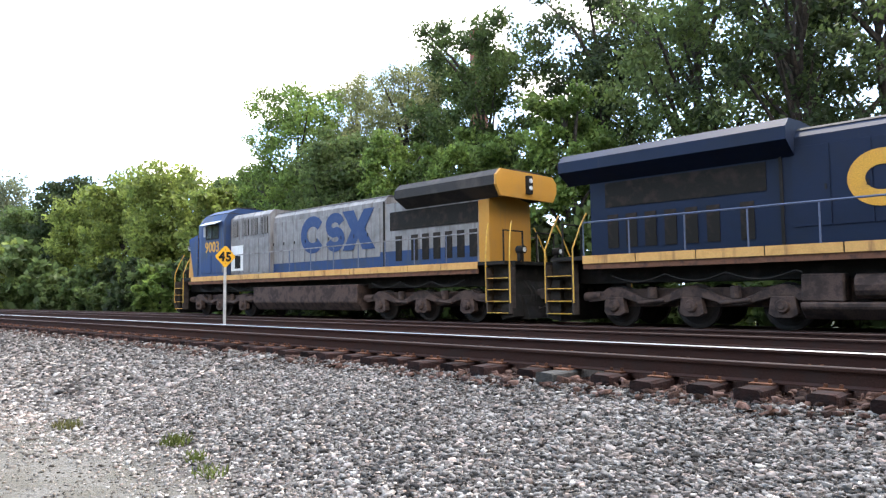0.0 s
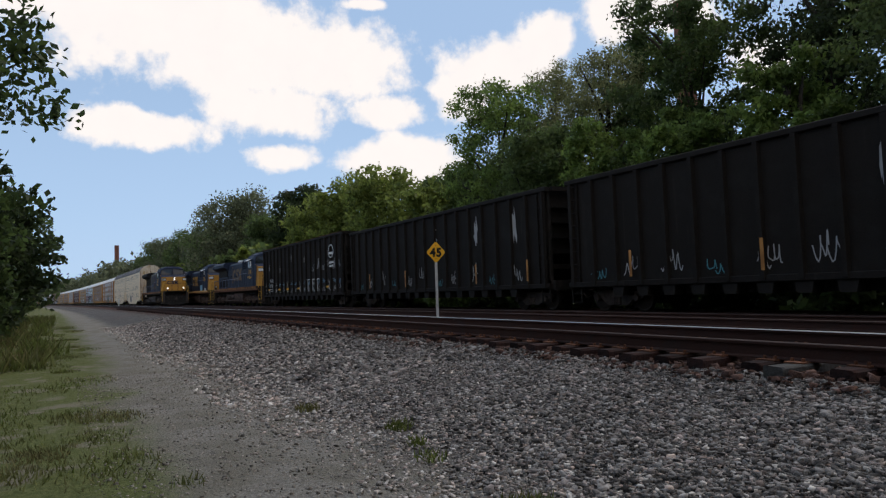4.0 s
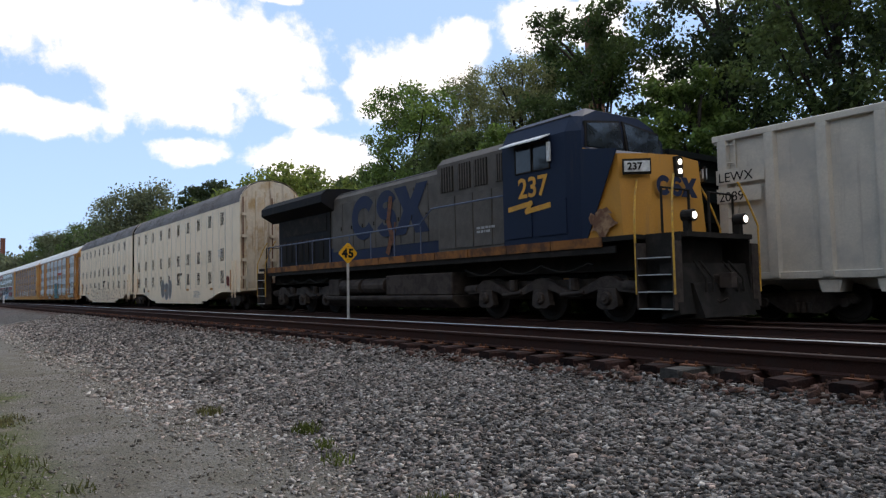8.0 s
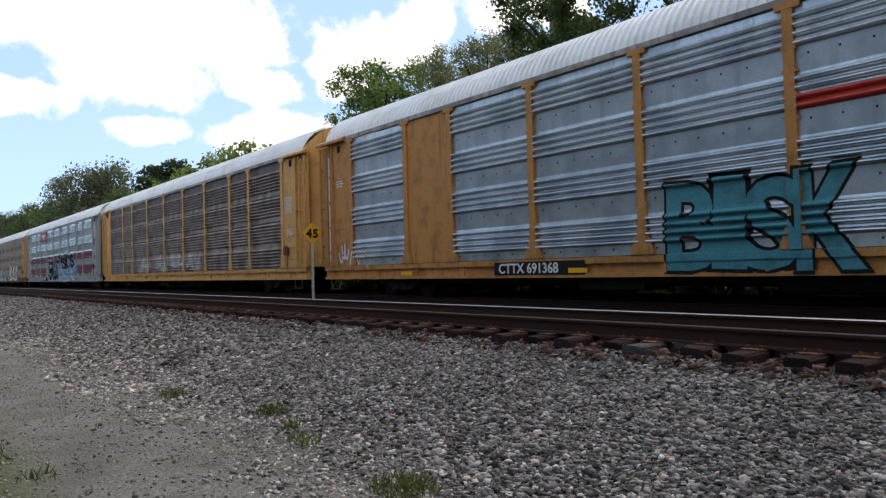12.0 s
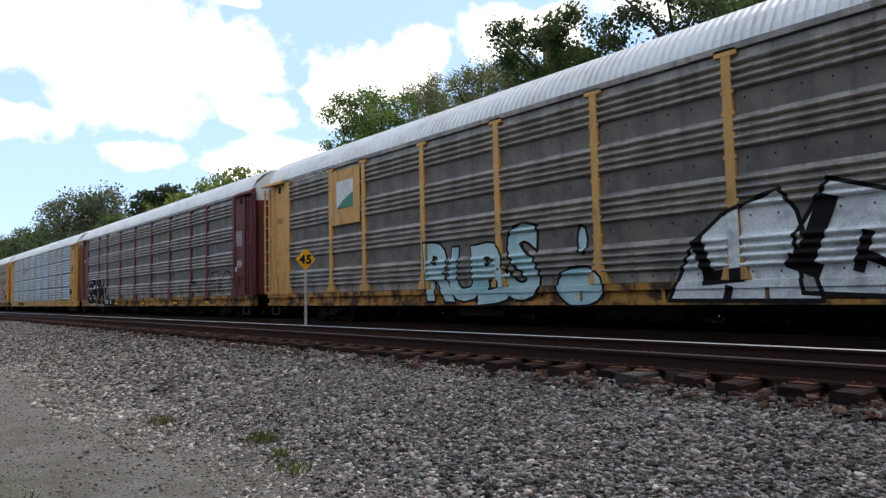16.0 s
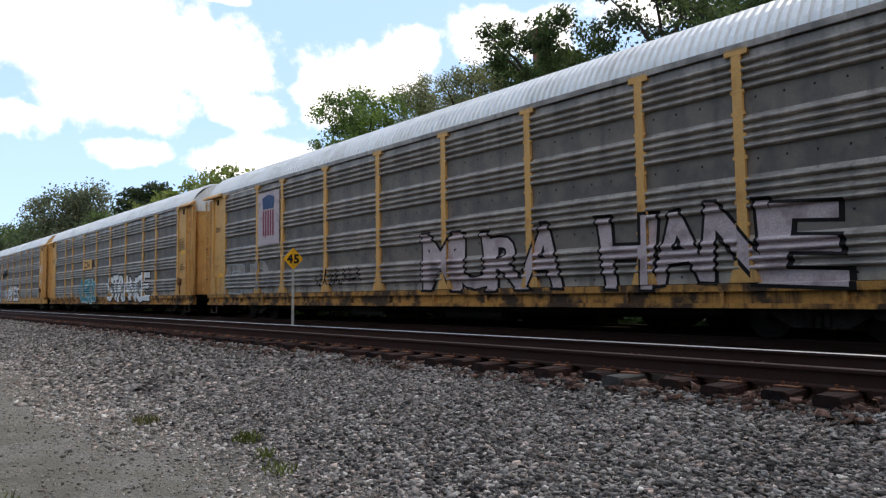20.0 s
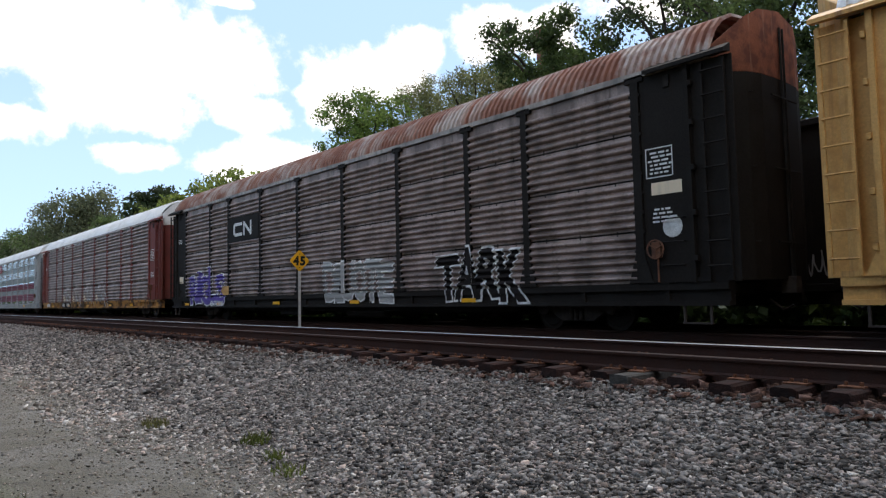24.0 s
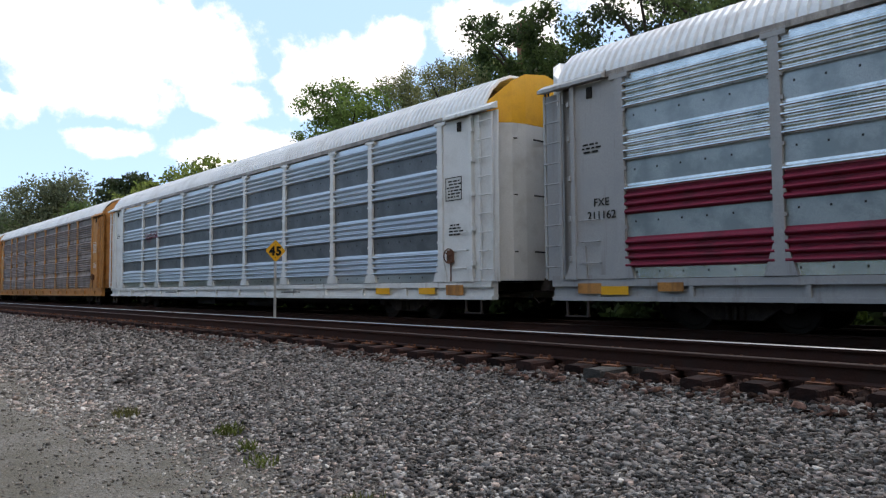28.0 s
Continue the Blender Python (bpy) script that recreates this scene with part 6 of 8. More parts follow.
        part("rear_lamp_box", Build().slab(-10.16, -10.05, -0.12, 0.12, 3.85, 4.4, 0.02), M["dark"], loco)
        for z in (4.02, 4.24):
            part("rear_lamp", Build().tube((-10.16, 0, z), (-10.2, 0, z), 0.07, 12), M["blind"], loco)
    # side hand rails
    for s in (-1, 1):
        b = Build()
        b.pipe([(-9.3, s * 1.46, D), (-9.3, s * 1.46, 2.66), (1.9, s * 1.46, 2.66), (2.5, s * 1.46, 3.05) if style == "new" else (2.4, s * 1.46, 2.66), (5.9, s * 1.46, 3.05 if style == "new" else 2.66)], 0.024)
        rail = part("side_handrail", b, M["hand_rail"] if style == "new" else M["loco_grey"], loco)
        for i in range(8):
            part("stanchion", cached("stanchion", M["hand_rail"], lambda: Build().tube((0, 0, D), (0, 0, 2.65), 0.02, 5)), None, rail, at=pose(-8.0 + i * 1.42, s * 1.46, 0))
    # tank and reservoirs
    b = Build()
    if style == "old":
        b.prism([(-1.4, 0.62), (-1.15, 0.32), (1.15, 0.32), (1.4, 0.62), (1.4, 1.25), (-1.4, 1.25)], -3.6, 3.3)
    else:
        b.prism([(-1.4, 0.5), (-1.1, 0.26), (1.1, 0.26), (1.4, 0.5), (1.4, 0.62), (-1.4, 0.62)], -4.2, 3.3)
        part("tank_box", Build().box(-0.1, 3.3, -1.4, 1.4, 0.625, 1.24).mesh("tank_box", 0.03), M[truck_mat], loco)
        part("battery_box", Build().box(-4.2, -3.4, -1.3, 1.3, 0.625, 1.2).mesh("battery_box", 0.03), M[truck_mat], loco)
        part("tank_core", Build().box(-3.4, -0.1, -0.8, 0.8, 0.625, 1.24), M[truck_mat], loco)
    part("fuel_tank", b.mesh("fuel_tank", 0.03), M[truck_mat], loco)
    if style != "old":
        for s in (-1, 1):
            for x in (-3.2, -1.65):
                part("air_reservoir", Build().tube((x, s * 1.16, 0.93), (x + 1.35, s * 1.16, 0.93), 0.25, 14), M[truck_mat], loco)
    for x in (-6.6, 6.5):
        lead_truck(loco, x, M[truck_mat])
    for s in (-1, 1):
        for end in (-8.6, 3.8):
            pts = [(end + k * 0.12, s * 1.32, 1.28 - 0.17 * abs(math.sin(math.pi * k / 12))) for k in range(38)]
            part("cable_run", Build().pipe(pts, 0.026, 5), M["dark"], loco)
    # number and emblem
    for s, turn in ((-1, 0), (1, 180)):
        y = s * 1.512
        n = len(number)
        text_on(loco, number, (6.15 if turn == 0 else 5.8 + 0.38 * n), 2.9, 0.66, M[number_mat], y, 0.012, name="road_number", turn=turn)
        if emblem:
            h, x0, mat = emblem
            road_logo(loco, x0 - s * 0 - (0 if turn == 0 else -2.2 * h), 2.5, h, M[mat], s * (hw + 0.04), turn)
    return loco

# ---- the middle train: one locomotive, a cream twin car and enclosed rack cars, running to the right ----
lead = locomotive("sooty dark blue locomotive with a yellow nose and lit headlights", "loco_soot", "navy", "loco_yellow", "sill_orange", "dark", "237", "logo_orange", (1.5, -2.1, "logo_navy"), "truck", "new", lamps=True, lower="logo_navy", sweep=(8.25, 9.1), cabin="navy_dirty")
b = Build()
ribbon(b, [(5.85, 2.66), (6.6, 2.74), (6.45, 2.56), (7.2, 2.64)], 0.12, -1.53)
part("lightning_bolt", b, M["logo_orange"], lead)
text_on(lead, "237", 9.285, 3.14, 0.2, M["text_black"], -1.37, 0.006, turn=51.3, name="board_number")
b = Build()
ribbon(b, [(-0.35, 3.7), (-0.5, 3.0), (-0.3, 2.5), (-0.55, 2.0)], 0.22, -1.035)
ribbon(b, [(-0.1, 2.9), (-0.2, 2.3)], 0.1, -1.037)
part("worn_patch", b, M["rusty"], lead, "rust-brown patch where paint has burned off")
bars_of_text(lead, 4.1, 2.4, 0.8, 2, M["text_grey"], 17, -1.19, 0.06, 0.1)
part("chipped_paint", Build().prism(blob(8.66, 2.12, 0.34, 0.3, random.Random(9), 22, 0.4), -1.485, -1.476, "y"), M["bare_paint"], lead, "patch of chipped worn paint")
road_logo(lead, 9.6, 2.62, 0.42, M["logo_navy"], -0.62, 87)
cars.append((lead, 55.15, "B", 0))
twin_a = twin_rack_unit("cream enclosed rack car half with grey roof and perforated vents", 10.25, 1)
spray_shapes(twin_a, [blob(-2.75, 1.1, 0.5, 0.52, random.Random(12)), blob(-1.95, 1.05, 0.48, 0.5, random.Random(13)), blob(-1.2, 1.1, 0.42, 0.52, random.Random(14))], M["over_grey"], M["text_grey"], 0.05, -1.53, "grey painted-over bubble tag")
scribble(twin_a, 8.5, 1.1, 0.3, 0.5, M["maroon_red"], 19, -1.53, 2, 0.12)
cars.append((twin_a, 32.35, "B", 0))
twin_b = twin_rack_unit("cream enclosed rack car half with grey roof and brown looping graffiti", 10.15, -1)
word(twin_b, "Jeeco", -5.6, 0.5, 3.3, 0.95, M["cream"], M["spray_brown"], 21, -1.53, fat=0.025, edge=0.015, label="brown looping outlined letters", wild=1.7, over=1.3)
word(twin_b, "sudjen oscado", -1.6, 0.55, 9.4, 0.75, M["cream"], M["maroon_red"], 22, -1.53, fat=0.025, edge=0.015, label="red looping outlined letters", wild=1.7, over=1.3)
cars.append((twin_b, 11.33, "B", 0))

RACKS = [
    ("yellow rack car with bluish corrugated panels, teal and outlined graffiti", dict(paint="yellow_old", sheet="galvanized", roof="roof_white", style="groups", solid=(1, 7), end_paint="white_paint", top_paint="yellow")),
    ("yellow-ended rack car with grimy brown-grey panels and white tags", dict(paint="yellow", sheet="gal_brown", roof="roof_white", style="wide")),
    ("bright galvanized rack car with crimson bands and a red sign", dict(paint="grey_paint", sheet="gal_bright", roof="roof_white", style="groups", stripes=True, top_paint="white_paint", text="d")),
    ("yellow rack car with dark weathered panels and white block graffiti", dict(paint="yellow", sill="yellow_grimy", sheet="gal_old", roof="roof_white", style="groups", top_paint="white_paint", text="d")),
    ("maroon rack car with grey-brown corrugated panels and white door tops", dict(paint="maroon", sheet="gal_old", roof="roof_white", style="groups", top_paint="white_paint", sill="yellow_grimy")),
    ("yellow-posted rack car with bluish galvanized corrugated panels", dict(paint="yellow", sheet="gal_blue", roof="roof_white", style="even", top_paint="white_paint", text="d")),
    ("yellow-posted rack car with dull grey panels and pale pink graffiti", dict(paint="yellow", sill="yellow_grimy", sheet="gal_old", roof="roof_white", style="groups", top_paint="white_paint", text="d")),
    ("yellow rack car with dull grey panels and white block-letter graffiti", dict(paint="yellow", sill="yellow_grimy", sheet="gal_old", roof="roof_white", style="groups", top_paint="white_paint", text="d")),
    ("yellow rack car with grey panels and a long blue graffiti", dict(paint="yellow", sheet="gal_old", roof="roof_white", style="groups")),
    ("black-ended rack car with brown weathered panels and rusty roof", dict(paint="black_paint", sheet="gal_brown", roof="roof_rust", style="joined", top_paint="rusty_red")),
    ("red oxide rack car with brown-grey corrugated panels and chalky tags", dict(paint="maroon_red", sheet="gal_brown", roof="roof_white", style="even", top_paint="white_paint", sill="yellow_grimy")),
    ("bright galvanized rack car with crimson bands and grey ends", dict(paint="grey_paint", sheet="gal_bright", roof="roof_white", style="groups", stripes=True, top_paint="white_paint", text="d")),
    ("white-framed rack car with blue-grey panels and yellow door tops", dict(paint="white_paint", sheet="gal_crisp", roof="roof_white", style="groups", top_paint="sign_yellow", text="d")),
    ("yellow-framed rack car with brown-grey corrugated panels", dict(paint="yellow_old", sheet="gal_brown", roof="roof_white", style="wide")),
]
rack = []
where = 0.0
for i in range(23):
    label, look_of = RACKS[i % len(RACKS)]
    look_of = dict(look_of)
    if look_of.get("text"):
        look_of["text"] = M["text_black"]
    length = 28.32 if i < 5 else 28.75
    car = autorack(label, **look_of)
    rack.append(car)
    cars.append((car, where - length / 2, "B", 0))
    where -= length

# signs, numbers and graffiti, car by car
c = rack[0]
word(c, "COZ", 8.0, 0.7, 3.3, 1.35, M["galvanized"], M["spray_black"], 31, fat=0.04, edge=0.03, label="outlined bubble letters on bare metal")
scribble(c, 6.4, 1.1, 0.8, 1.1, M["text_grey"], 32, -1.57, 2, 0.06)
word(c, "BISK", -0.85, 0.6, 3.2, 1.5, M["spray_cyan"], M["spray_black"], 33, fat=0.035, edge=0.03, label="teal block letters with black outline", wild=0.7)
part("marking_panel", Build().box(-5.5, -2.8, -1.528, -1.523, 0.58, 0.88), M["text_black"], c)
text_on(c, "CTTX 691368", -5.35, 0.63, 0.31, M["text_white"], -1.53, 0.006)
scribble(c, -12.6, 0.95, 1.6, 0.7, M["spray_white"], 34, -1.57, 4, 0.06)
part("red_band", on_side(c, Build().add([(1.5, -1.57, 3.12), (4.1, -1.57, 3.12), (4.1, -1.57, 3.36), (1.5, -1.57, 3.36)], [(0, 1, 2, 3)])), M["sign_red"], c, "bright red painted band over the ridges")
part("yellow_notice", cached("yellow_notice", M["sign_yellow"], lambda: Build().box(-0.3, 0.3, -0.006, 0, 0, 0.16)), None, c, at=pose(12.3, -1.514, 1.9))
yellow_plates(c, (-9, -3, 3, 9))
c = rack[1]
for k, x in enumerate((-5.8, -2.9, -0.6, 1.6)):
    scribble(c, x, 1.0, 1.9, 0.85, M["spray_white"], 40 + k, -1.57, 3, 0.1, "white block tag")
c = rack[2]
sg = part("sign_board", Build().box(-6.75, -4.0, -1.575, -1.55, 3.98, 4.74), M["logo_red"], c, "red sign board with white wordmark shapes")
b = Build()
ribbon(b, [(-6.25 + 0.22 * math.cos(a), 4.36 + 0.2 * math.sin(a)) for a in np.arange(0.6, 5.8, 0.4)], 0.08, -1.58)
for k in range(8):
    px = -5.82 + k * 0.205
    b.prism([(px, 4.28), (px + 0.05, 4.28), (px + 0.09, 4.56 if k in (0, 1) else 4.5), (px + 0.16, 4.56 if k in (0, 1) else 4.5), (px + 0.13, 4.4), (px + 0.16, 4.28), (px + 0.19, 4.28), (px + 0.2, 4.54 if k == 0 else 4.52), (px + 0.04, 4.54)], -1.582, -1.578, "y")
b.box(-5.3, -4.4, -1.582, -1.578, 4.13, 4.18)
part("wordmark", b, M["text_white"], sg)
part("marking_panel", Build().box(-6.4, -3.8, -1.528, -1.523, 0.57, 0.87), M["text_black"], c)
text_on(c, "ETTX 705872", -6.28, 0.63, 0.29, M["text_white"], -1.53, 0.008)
part("paint_cloud", on_side(c, Build().prism(blob(-1.3, 1.3, 2.5, 0.75, random.Random(6)), -1.569, -1.568, "y")), M["spray_blue"], c, "pale blue sprayed background")
word(c, "EMUS", -3.1, 0.6, 3.7, 1.75, M["spray_black"], M["spray_white"], 43, fat=0.04, edge=0.035, label="black swollen letters with white outline", wild=1.3, shine=M["spray_white"])
spray_shapes(c, [blob(-3.45, 1.72, 0.2, 0.2, random.Random(2), 14, 0.05)], M["rusty"], M["spray_white"], 0.05, -1.576, "rust-red sprayed spot")
part("paint_cloud", on_side(c, Build().prism(blob(3.4, 1.35, 3.4, 0.72, random.Random(5)), -1.569, -1.568, "y")), M["spray_blue"], c, "pale blue sprayed background")
word(c, "PSIOS", 0.9, 0.62, 5.2, 1.9, M["spray_blue"], M["spray_white"], 44, y=-1.572, fat=0.045, edge=0.04, label="blue swollen letters with white outline", wild=1.3)
word(c, "PSIOS", 0.9, 1.5, 5.2, 1.0, M["spray_black"], M["spray_black"], 44, y=-1.58, fat=0.04, edge=0.0, label="black upper halves of swollen letters", wild=1.0)
text_on(c, "FXE", -12.5, 2.3, 0.22, M["text_black"])
c = rack[3]
sg = part("placard", Build().box(-8.85, -7.2, -1.57, -1.55, 3.0, 4.7), M["yellow"], c, "square placard with a white and green field")
part("placard_field", Build().box(-8.5, -7.55, -1.576, -1.572, 3.5, 4.35), M["text_white"], sg)
part("placard_stripe", Build().prism([(-8.5, 3.5), (-7.55, 3.5), (-7.55, 3.95), (-8.1, 3.75)], -1.58, -1.577, "y"), M["logo_green"], sg)
blocks = [[(2.95, 0.6), (3.5, 1.65), (4.0, 2.05), (5.0, 2.38), (5.25, 2.0), (5.4, 1.4), (5.6, 0.58)], [(5.3, 0.7), (5.2, 1.6), (5.75, 2.44), (6.6, 2.15), (7.3, 2.3), (7.5, 1.3), (7.2, 0.6)], [(7.3, 0.6), (7.5, 2.0), (8.2, 2.35), (8.9, 1.9), (8.8, 0.65)]]
g1 = spray_shapes(c, blocks, M["spray_white"], M["spray_black"], 0.07, -1.57, "large white angular graffiti with black shadows")
b = Build()
for x0, z0, x1, z1, wd in ((3.55, 1.6, 3.75, 1.0, 0.22), (3.7, 0.98, 4.3, 1.02, 0.24), (4.05, 0.62, 4.1, 0.8, 0.14), (5.35, 1.2, 5.7, 2.1, 0.3), (5.15, 1.2, 5.5, 1.05, 0.24), (6.25, 1.55, 6.1, 1.05, 0.16), (6.2, 1.25, 6.6, 1.05, 0.14), (7.5, 1.7, 7.4, 0.8, 0.2), (8.1, 1.4, 8.3, 0.9, 0.16)):
    ribbon(b, [(x0, z0), (x1, z1)], wd, -1.58)
part("letter_shadow", on_side(c, b), M["spray_black"], g1)
word(c, "RUBS", -4.1, 0.62, 3.9, 1.5, M["spray_pale"], M["spray_black"], 47, fat=0.04, edge=0.03, label="pale aqua letters with thin black outline", wild=1.3)
spray_shapes(c, [blob(1.0, 1.85, 0.13, 0.3, random.Random(2), 14, 0.05), blob(0.9, 0.9, 0.62, 0.42, random.Random(3), 16, 0.05)], M["spray_pale"], M["spray_black"], 0.05, -1.572, "pale blue outlined bubble shapes")
scribble(c, 7.6, 1.2, 2.6, 0.55, M["text_grey"], 48, -1.57, 7, 0.05)
part("yellow_notice", cached("yellow_notice", M["sign_yellow"], lambda: Build()), None, c, at=pose(12.3, -1.514, 2.1))
part("yellow_notice", cached("yellow_notice", M["sign_yellow"], lambda: Build()), None, c, at=pose(12.3, -1.514, 3.3))
c = rack[4]
word(c, "SERM", -11.5, 0.6, 3.75, 1.5, M["spray_black"], M["spray_white"], 51, fat=0.045, edge=0.022, label="black rounded letters with thin white outline", wild=0.7)
spray_shapes(c, [blob(-7.25, 1.42, 0.3, 0.36, random.Random(2), 16, 0.04)], M["spray_black"], M["spray_white"], 0.03, -1.574, "black round tag with white rim")
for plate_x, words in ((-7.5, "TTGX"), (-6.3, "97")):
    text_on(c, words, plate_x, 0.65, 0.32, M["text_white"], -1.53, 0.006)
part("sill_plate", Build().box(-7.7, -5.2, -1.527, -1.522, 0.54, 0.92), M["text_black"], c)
spray_line = Build()
ribbon(spray_line, [(9.4, 1.2), (9.3, 1.9), (10.2, 1.95), (10.3, 1.1), (10.5, 1.6), (10.9, 1.95), (11.4, 1.85), (11.7, 1.4), (11.6, 0.8)], 0.06, -1.572)
ribbon(spray_line, [(9.6, 1.5), (9.9, 1.6), (9.8, 1.1)], 0.05, -1.572)
part("tag", on_side(c, spray_line), M["spray_black"], c, "thin black sprayed tag")
scribble(c, 6.9, 1.4, 0.8, 0.5, M["spray_black"], 54, -1.57, 2, 0.05)
part("white_dot", Build().prism(blob(12.0, 1.95, 0.09, 0.09, random.Random(1), 12, 0.0), -1.518, -1.51, "y"), M["text_white"], c)
yellow_plates(c, (-10, -5, 0, 5, 9))
part("notice_plate", Build().box(8.7, 9.2, -1.53, -1.524, 0.6, 0.86), M["text_black"], c)
c = rack[5]
b = Build()
ribbon(b, [(-5.9, 3.98), (-6.55, 3.98), (-6.55, 3.55), (-5.9, 3.55), (-5.9, 3.95), (-5.3, 3.55), (-5.25, 3.95)], 0.11, -1.57)
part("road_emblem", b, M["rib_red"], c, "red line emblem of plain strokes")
part("yellow_notice", cached("yellow_notice", M["sign_yellow"], lambda: Build()), None, c, at=pose(-12.4, -1.514, 1.55))
b = Build()
for k in range(10):
    b.box(-9.0 + k * 0.28, -8.84 + k * 0.28, -1.53, -1.524, 0.6, 0.84)
part("stencil_number", b, M["text_black"], c)
c = rack[6]
sg = part("shield_board", Build().box(-8.8, -7.2, -1.57, -1.55, 2.65, 4.5), M["pink"], c, "pale board with a blue and red striped shield")
part("shield_top", Build().prism([(-8.4, 3.9), (-7.6, 3.9), (-7.55, 4.3), (-8.0, 4.4), (-8.45, 4.3)], -1.58, -1.574, "y"), M["logo_blue"], sg)
for k in range(5):
    part("shield_stripe", cached("shield_stripe", M["rib_red"], lambda: Build().box(-0.05, 0.05, -1.58, -1.574, 2.95, 3.85)), None, sg, at=pose(-8.36 + k * 0.18, 0, 0))
word(c, "MURA HANE", 0.6, 0.9, 9.8, 1.3, M["pink"], M["spray_black"], 61, fat=0.025, edge=0.035, label="washed-out pink letters with black shadows", wild=1.2)
word(c, "EUO", -11.55, 1.0, 3.4, 0.95, M["gal_old"], M["text_grey"], 62, fat=0.03, edge=0.04, label="faded grey outlined letters")
part("yellow_notice", cached("yellow_notice", M["sign_yellow"], lambda: Build()), None, c, at=pose(-12.1, -1.514, 1.6))
scribble(c, -4.8, 1.1, 2.4, 0.6, M["spray_black"], 63, -1.57, 4, 0.05)
c = rack[7]
word(c, "STRANGE", 1.0, 0.66, 7.0, 1.35, M["spray_white"], M["spray_black"], 64, fat=0.03, edge=0.035, label="white block-letter graffiti with black shadows", wild=0.9)
word(c, "OEKS", -5.0, 0.65, 3.6, 1.35, M["spray_cyan"], M["spray_pale"], 65, label="teal letters with pale outline", wild=1.5)
part("line_board", Build().box(-4.1, -2.2, -1.575, -1.55, 2.6, 3.2), M["yellow"], c, "yellow board with a black line emblem")
b = Build()
ribbon(b, [(-3.3, 3.05), (-3.75, 3.05), (-3.75, 2.75), (-3.3, 2.75)], 0.08, -1.58)
ribbon(b, [(-3.1, 2.75), (-3.1, 3.05), (-2.7, 2.75), (-2.7, 3.05)], 0.08, -1.58)
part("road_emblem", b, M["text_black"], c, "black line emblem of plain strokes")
part("yellow_notice", cached("yellow_notice", M["sign_yellow"], lambda: Build()), None, c, at=pose(12.5, -1.514, 2.75))
scribble(c, 9.2, 2.2, 1.6, 0.35, M["text_grey"], 661, -1.57, 4, 0.05)
c = rack[8]
word(c, "BOWSERS", -12.5, 0.62, 8.2, 1.8, M["spray_blue"], M["violet"], 67, label="long light blue letters with violet outline", wild=1.2, shine=M["spray_white"])
scribble(c, -3.9, 2.8, 2.6, 0.8, M["spray_black"], 68, -1.57, 7, 0.07)
word(c, "NAPES", -2.0, 0.7, 6.0, 1.3, M["spray_white"], M["spray_black"], 69, label="white letters with black outline")
c = rack[9]
board = part("emblem_board", Build().box(-7.0, -4.3, -1.56, -1.53, 3.05, 4.0), M["black_paint"], c, "black board with a white line emblem")
b = Build()
ribbon(b, [(-5.75, 3.72), (-6.35, 3.72), (-6.45, 3.66), (-6.45, 3.4), (-6.35, 3.32), (-5.75, 3.32)], 0.12, -1.565)
ribbon(b, [(-5.55, 3.3), (-5.55, 3.74), (-4.95, 3.3), (-4.95, 3.74)], 0.12, -1.565)
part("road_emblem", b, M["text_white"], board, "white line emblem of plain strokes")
word(c, "RIGLS", -11.2, 0.64, 3.7, 1.4, M["violet"], M["spray_white"], 71, fat=0.04, edge=0.03, label="violet letters with white outline", wild=1.2)
spray_shapes(c, [blob(12.5, 1.95, 0.19, 0.19, random.Random(1), 16, 0.0)], M["text_white"], M["text_white"], 0.02, -1.514, "round white sticker", name="round_sticker")
part("pale_notice", Build().box(12.1, 12.72, -1.515, -1.51, 2.55, 2.78), M["cream"], c)
word(c, "TARK", 5.9, 0.66, 2.9, 1.25, M["spray_black"], M["spray_white"], 75, fat=0.03, edge=0.035, label="black letters with white outline", wild=1.4)
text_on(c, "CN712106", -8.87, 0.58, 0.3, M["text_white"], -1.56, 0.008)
word(c, "DIUOTE", 0.3, 0.68, 3.6, 1.1, M["text_grey"], M["spray_white"], 72, fat=0.03, edge=0.03, label="grey letters with pale outline")
part("yellow_diamond_tag", Build().prism([(-7.75, 1.2), (-7.5, 1.02), (-6.98, 1.02), (-6.98, 1.36), (-7.5, 1.36)], -1.57, -1.565, "y"), M["yellow"], c)
part("pale_notice", Build().box(-12.55, -12.1, -1.515, -1.51, 1.6, 1.9), M["cream"], c)
yellow_plates(c, (-11.6, -8, -3, 2, 7))
c = rack[10]
for k, (x, sz) in enumerate(((-6.6, 0.95), (-4.0, 1.0), (-1.0, 1.1), (1.9, 1.15))):
    tag = Build()
    ribbon(tag, [(x + px * sz, 0.95 + pz * sz) for px, pz in ((0.0, 0.45), (0.5, 0.9), (0.6, 0.65), (0.85, 1.0), (1.3, 1.0), (1.5, 0.75), (1.55, 0.4), (2.0, 0.35), (2.2, -0.3))], 0.045, -1.572)
    ribbon(tag, [(x + px * sz, 0.95 + pz * sz) for px, pz in ((1.0, 0.62), (0.75, 0.55), (0.75, 0.4), (1.0, 0.33), (1.05, 0.15), (0.8, 0.03))], 0.045, -1.572)
    ribbon(tag, [(x + px * sz, 0.95 + pz * sz) for px, pz in ((1.25, 0.6), (1.25, 0.1), (1.6, 0.08), (1.8, -0.3))], 0.045, -1.572)
    part("tag", on_side(c, tag), M["spray_white"], c, "white sprayed outline tag")
    spray_shapes(c, [[(x - 0.1, 1.4), (x + 0.35, 1.2), (x + 0.25, 0.95), (x + 0.05, 0.93)]], M["cream"], M["cream"], 0.03, -1.566, "cream sprayed wedge", name="spray_wedge")
